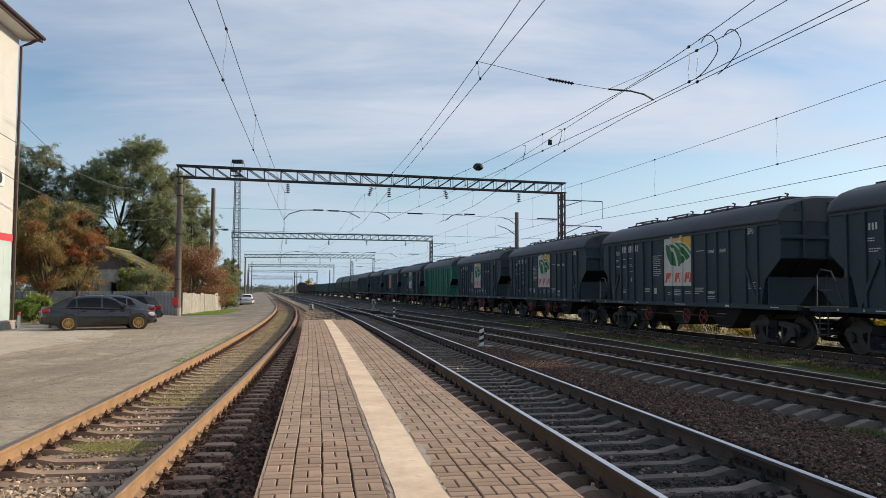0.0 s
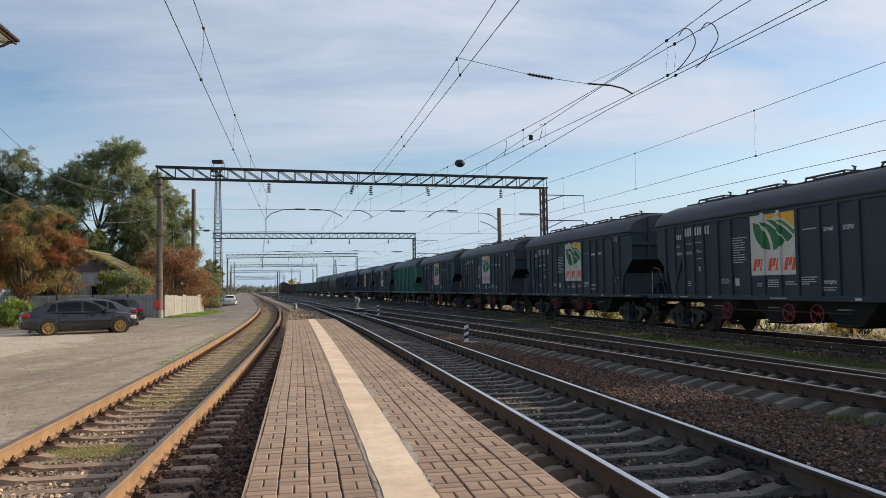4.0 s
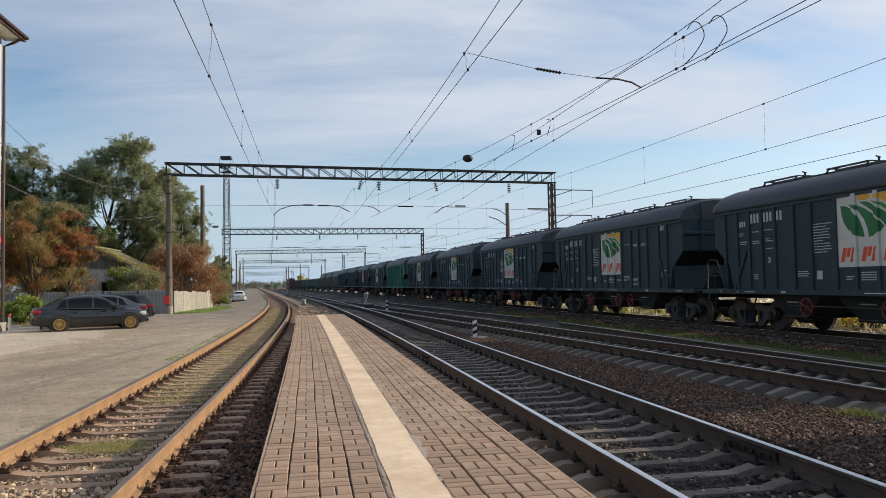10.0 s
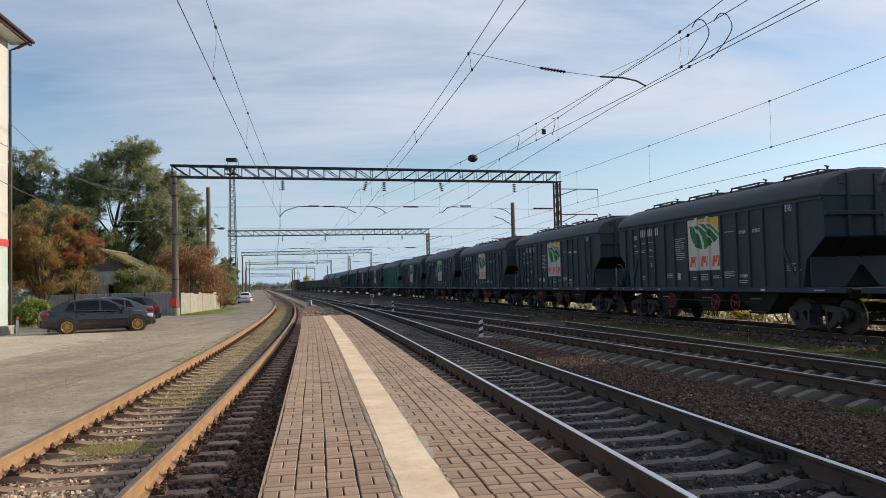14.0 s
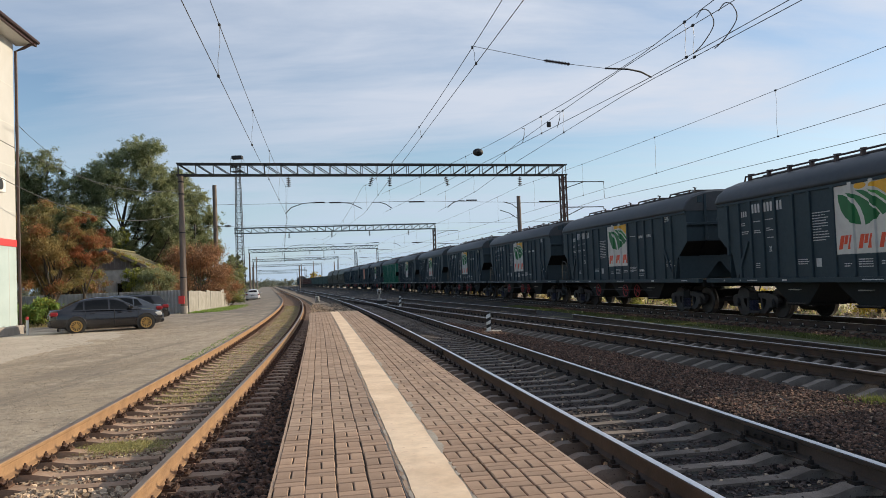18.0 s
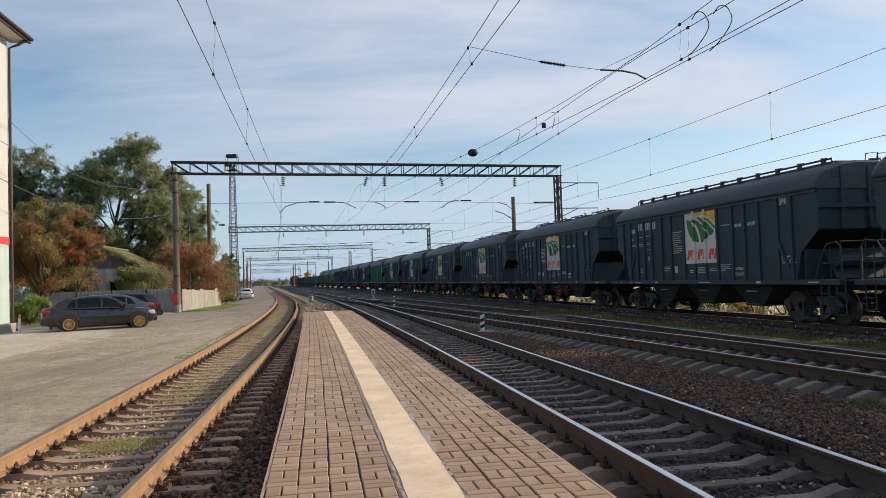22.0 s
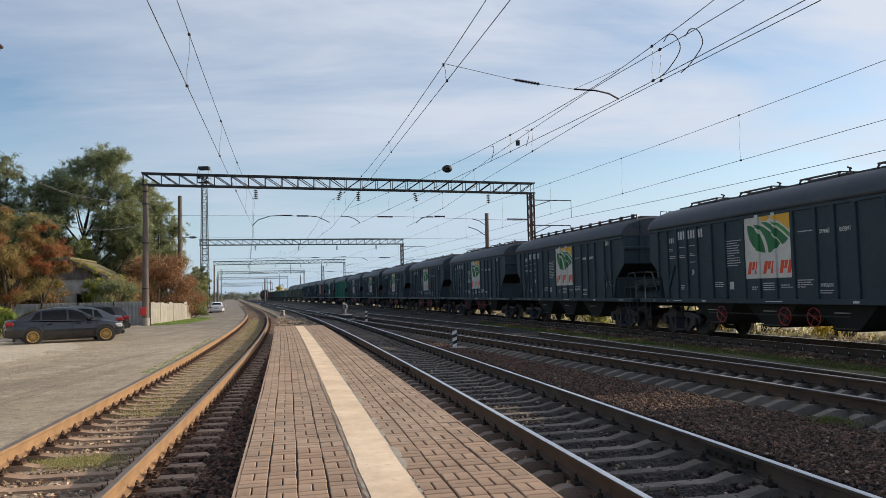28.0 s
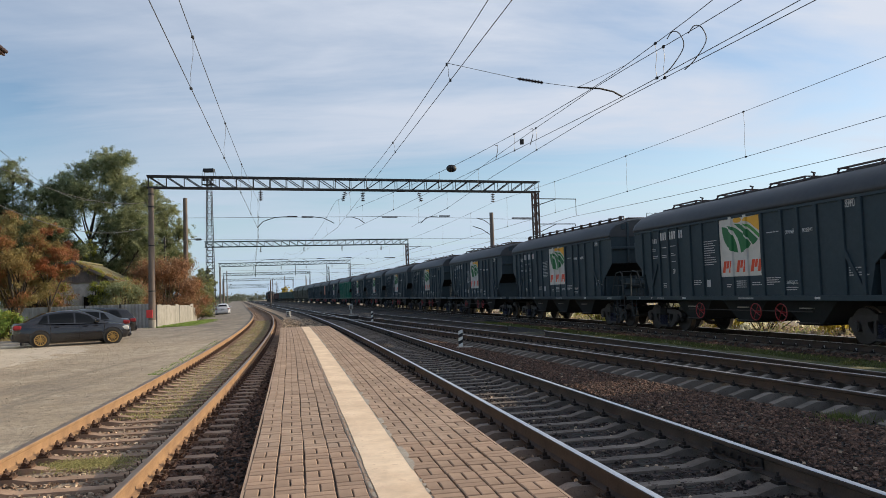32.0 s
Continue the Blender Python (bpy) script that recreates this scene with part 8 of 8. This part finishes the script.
def dwarf_signal(x, y, h=1.1):
    root = tagged(empty("dwarf_signal", Matrix.Translation((x, y, -0.22))), "small pale dwarf signal beside the track", "signal", "dwarf signals")
    part("foot", bx(-0.2, 0.2, -0.2, 0.2, 0, 0.12, 0.02), "concrete", root)
    part("stem", rod(bmesh.new(), (0, 0, 0.1), (0, 0, h - 0.4), 0.07, seg=8), "signal", root)
    part("head", bx(-0.17, 0.17, -0.14, 0.14, h - 0.45, h, 0.04), "signal", root)
    for z in (h - 0.14, h - 0.32):
        part("lens", rod(bmesh.new(), (0, -0.15, z), (0, -0.19, z), 0.07, seg=10), "glass", root)
    return root


dwarf_signal(-6.16, 68.3, 0.95)
dwarf_signal(-11.66, 67.5, 0.55)
tagged(part("crumpled_wrapper", bx(-0.14, 0.14, -0.1, 0.1, 0, 0.08, 0.03), "white", m=Matrix.Translation((-2.55, 13.4, -0.215)) @ Matrix.Rotation(0.5, 4, "Z")), "crumpled white litter lying by the platform edge", "litter")


# ---------------- loose stones, grass ----------------
def pebbles(name, count, place, s0, s1, material, seed, label):
    rng = np.random.RandomState(seed)
    base = np.array([(-1, -1, -0.7), (1, -1, -0.7), (1, 1, -0.7), (-1, 1, -0.7), (-0.7, -0.7, 0.7), (0.7, -0.7, 0.7), (0.7, 0.7, 0.7), (-0.7, 0.7, 0.7)])
    fs = np.array([(0, 3, 2, 1), (4, 5, 6, 7), (0, 1, 5, 4), (1, 2, 6, 5), (2, 3, 7, 6), (3, 0, 4, 7)])
    vs, ff = [], []
    for k in range(count):
        x, y, z = place(rng)
        s = rng.uniform(s0, s1) * np.array([1, rng.uniform(0.6, 1), rng.uniform(0.5, 0.9)])
        b = (base + rng.uniform(-0.4, 0.4, (8, 3))) * s * 0.5
        a, c = rng.uniform(0, 6.28), rng.uniform(-0.5, 0.5)
        rz = np.array([[math.cos(a), -math.sin(a), 0], [math.sin(a), math.cos(a), 0], [0, 0, 1]])
        rx = np.array([[1, 0, 0], [0, math.cos(c), -math.sin(c)], [0, math.sin(c), math.cos(c)]])
        vs.append(b @ (rz @ rx).T + [x, y, z + s[2] * 0.2]); ff.append(fs + 8 * k)
    return tagged(part(name, mesh_from(name, np.concatenate(vs), np.concatenate(ff)), material), label, "ballast", kind="stuff")


def near_y(rng, y0, y1):
    return y0 + (y1 - y0) * rng.uniform(0, 1) ** 1.7


def strip(fx, a, b, y0, y1, z):
    def f(rng):
        y = near_y(rng, y0, y1)
        return fx(y) + rng.uniform(a, b), y, z + rng.uniform(-0.012, 0.015)
    return f


def between(rng):
    y = near_y(rng, 4, 30)
    a, b = right_x(y) + 1.5, third_x(y) - 1.75
    return a + (b - a) * rng.uniform(0, 1), y, -0.222 + rng.uniform(-0.012, 0.012)


pebbles("ballast_stones", 7000, strip(left_x, 0.88, 1.5, 3, 30, -0.226), 0.025, 0.055, "stone", 30, "dark ballast stones round the siding sleepers' ends")
pebbles("ballast_stones", 7500, strip(left_x, 1.35, 2.3, 3, 30, -0.255), 0.03, 0.065, "stone", 1, "dark ballast stones between the siding and platform")
pebbles("ballast_stones", 4200, strip(left_x, -0.7, 0.75, 3, 26, -0.258), 0.02, 0.055, "stone_light", 2, "pale dusty stones between the siding's rails")
pebbles("ballast_stones", 8500, strip(left_x, -0.75, 0.75, 3, 34, -0.262), 0.02, 0.05, "stone_brown", 9, "brown stones between the siding's rails")
pebbles("ballast_stones", 4600, strip(left_x, -0.5, 0.74, 3, 6.9, -0.222), 0.025, 0.07, "stone_light", 10, "dusty gravel heaped between the siding's rails")
pebbles("ballast_stones", 17000, strip(right_x, -0.85, 1.6, 3, 32, -0.28), 0.028, 0.06, "stone_dark", 3, "dark ballast stones of the main line")
pebbles("ballast_stones", 34000, between, 0.018, 0.045, "stone", 4, "brown ballast stones between the lines")
pebbles("ballast_stones", 5500, strip(third_x, -0.75, 1.5, 8, 34, -0.3), 0.025, 0.06, "stone_dark", 5, "dark ballast stones of the turnout")
pebbles("ballast_stones", 2600, strip(third_x, -1.6, -0.85, 8, 34, -0.345), 0.025, 0.055, "stone_dark", 15, "dark ballast stones at the turnout sleepers' ends")
pebbles("ballast_stones", 3200, strip(right_x, -1.55, -0.85, 3, 32, -0.335), 0.025, 0.055, "stone_dark", 16, "dark ballast stones under the platform edge")
pebbles("ballast_stones", 5000, strip(train_x, -2.0, -0.9, 12, 45, -0.325), 0.03, 0.07, "stone", 6, "dark ballast stones beside the train's line")
pebbles("bank_stones", 5000, strip(train_x, 2.4, 7.5, 6, 70, -0.44), 0.06, 0.22, "stone_light", 20, "pale sunlit rubble on the bank behind the train")
pebbles("ballast_stones", 2200, strip(left_x, 1.3, 4.2, 36.3, 62, -0.24), 0.04, 0.14, "stone_light", 8, "pale rubble beyond the platform end")
pebbles("yard_gravel", 16000, strip(left_x, -9, -0.95, 6, 34, -0.066), 0.006, 0.018, "grit", 7, "loose grit on the dusty yard")
for fx, a, b_, z, n, m_, sd, text in ((left_x, 0.88, 2.3, -0.235, 2200, "stone", 50, "dark ballast stones between the siding and platform"), (left_x, -0.75, 0.75, -0.25, 1800, "stone_light", 51, "pale dusty stones between the siding's rails"),
                                      (right_x, -1.5, 1.6, -0.285, 5200, "stone_dark", 52, "dark ballast stones of the main line"), (right_x, 1.5, 4.6, -0.235, 4600, "stone", 53, "brown ballast stones between the lines")):
    pebbles("ballast_stones", n, strip(fx, a, b_, 3.4, -5, z), 0.025, 0.06, m_, sd, text)
pebbles("ballast_stones", 900, strip(right_x, -1.4, 1.6, 3, 24, -0.262), 0.02, 0.05, "stone_light", 18, "scattered pale stones of the main line")
pebbles("ballast_stones", 700, between, 0.016, 0.036, "stone_light", 19, "scattered pale stones between the lines")


def grass(name, count, place, h0, h1, fol, seed, label):
    rng = np.random.RandomState(seed)
    p = np.array([place(rng) for _ in range(count)])
    a = rng.uniform(0, 6.28, count)
    h = rng.uniform(h0, h1, count)
    w = rng.uniform(0.002, 0.006, count) * (1 + p[:, 1] / 8)
    lean = rng.normal(0, 0.35, (count, 2)) * h[:, None]
    side = np.stack([np.cos(a) * w, np.sin(a) * w, 0 * w], 1)
    tip = p + np.concatenate([lean, h[:, None]], 1)
    verts = np.stack([p - side, p + side, tip], 1).reshape(-1, 3)
    return tagged(part(name, mesh_from(name, verts, np.arange(count * 3).reshape(-1, 3)), FOL[fol]), label, "grass", kind="stuff")


def patch(cx, cy, rx, ry, z):
    def f(rng):
        a, r = rng.uniform(0, 6.28), abs(rng.normal(0, 0.55))
        return cx + rx * r * math.cos(a), cy + ry * r * math.sin(a), z
    return f


grass("grass_tufts", 5200, patch(-3.78, 8.75, 0.62, 0.36, -0.225), 0.006, 0.022, "pale", 1, "green tuft growing between the siding's rails")
grass("grass_tufts", 9000, strip(left_x, -0.7, 0.6, 12, 60, -0.24), 0.015, 0.04, "pale", 2, "sparse dry grass between the siding's rails")
grass("grass_tufts", 900, strip(left_x, -1.2, -0.86, 17, 30, -0.055), 0.012, 0.03, "bright", 3, "thin green fringe along the yard edge")
grass("grass_verge", 70000, strip(train_x, -4.6, -1.95, 8, 46, -0.325), 0.015, 0.05, "grass", 4, "short grass strip before the train")
grass("grass_verge", 700, strip(train_x, -6.0, -2.6, 8, 40, -0.25), 0.03, 0.1, "straw", 5, "dry grass stalks before the train")
def verge(rng):
    """Ragged clumps of grass along the foot of the fence."""
    k = int(70 * rng.uniform(0, 1) ** 0.7)
    y = 49 + 0.3 * k + rng.normal(0, 0.35)
    x = -16.9 - (y - 48) * 0.115 + 1.9 * math.sin(k * 12.9) ** 2 + rng.normal(0, 0.3)
    return x, y, -0.1 - 0.0085 * max(0, y - 46)


grass("grass_verge", 22000, verge, 0.03, 0.12, "bright", 6, "bright grass along the pale fence")
grass("tall_weeds", 2500, strip(train_x, 3.6, 7.5, 6, 60, -0.44), 0.1, 0.35, "straw", 11, "tall dry weeds on the bank behind the train")
grass("tall_weeds", 1500, strip(train_x, 3.6, 7.5, 6, 60, -0.44), 0.1, 0.3, "bright", 12, "tall yellow-green weeds behind the train")
grass("grass_tufts", 420, patch(5.43, 9.7, 0.35, 0.4, -0.23), 0.03, 0.1, "grass", 7, "green tuft beside the turnout sleepers")
grass("grass_tufts", 2500, lambda rng: (-21 + rng.uniform(-3, 3), 39 + rng.uniform(-2, 1.6), -0.13), 0.05, 0.25, "straw", 8, "dry grass beside the building")


# ---------------- what moves ----------------
def motions():
    gone_t, gone_s = [g[0] for g in GONE], [g[1] for g in GONE]
    # wheels turn by 60 degrees from row to row
    step = 0.475 * radians(60)
    fine = np.linspace(0, 32, 3201)
    run = np.interp(fine, gone_t, gone_s)
    marks = np.arange(gone_s[0], gone_s[-1], step)
    wheel_times = [0.0] + [round(float(np.interp(m, run, fine)), 3) for m in marks[1:]] + [32.0]
    seen = set()
    wheel_times = [t for t in wheel_times if not (frame(t) in seen or seen.add(frame(t)))]
    for k, wagon in TRAIN:
        walk(wagon, [(t, on_line(s + 1.37 + PITCH * k)) for t, s in GONE])
        if -4 <= k <= 2:
            for w in [c for c in wagon.children if c.name.startswith("wheelset")]:
                at = w.matrix_basis.translation.copy()
                walk(w, [(t, Matrix.Translation(at) @ Matrix.Rotation((float(np.interp(t, gone_t, gone_s)) - gone_s[0]) / 0.475, 4, "Y")) for t in wheel_times])


motions()
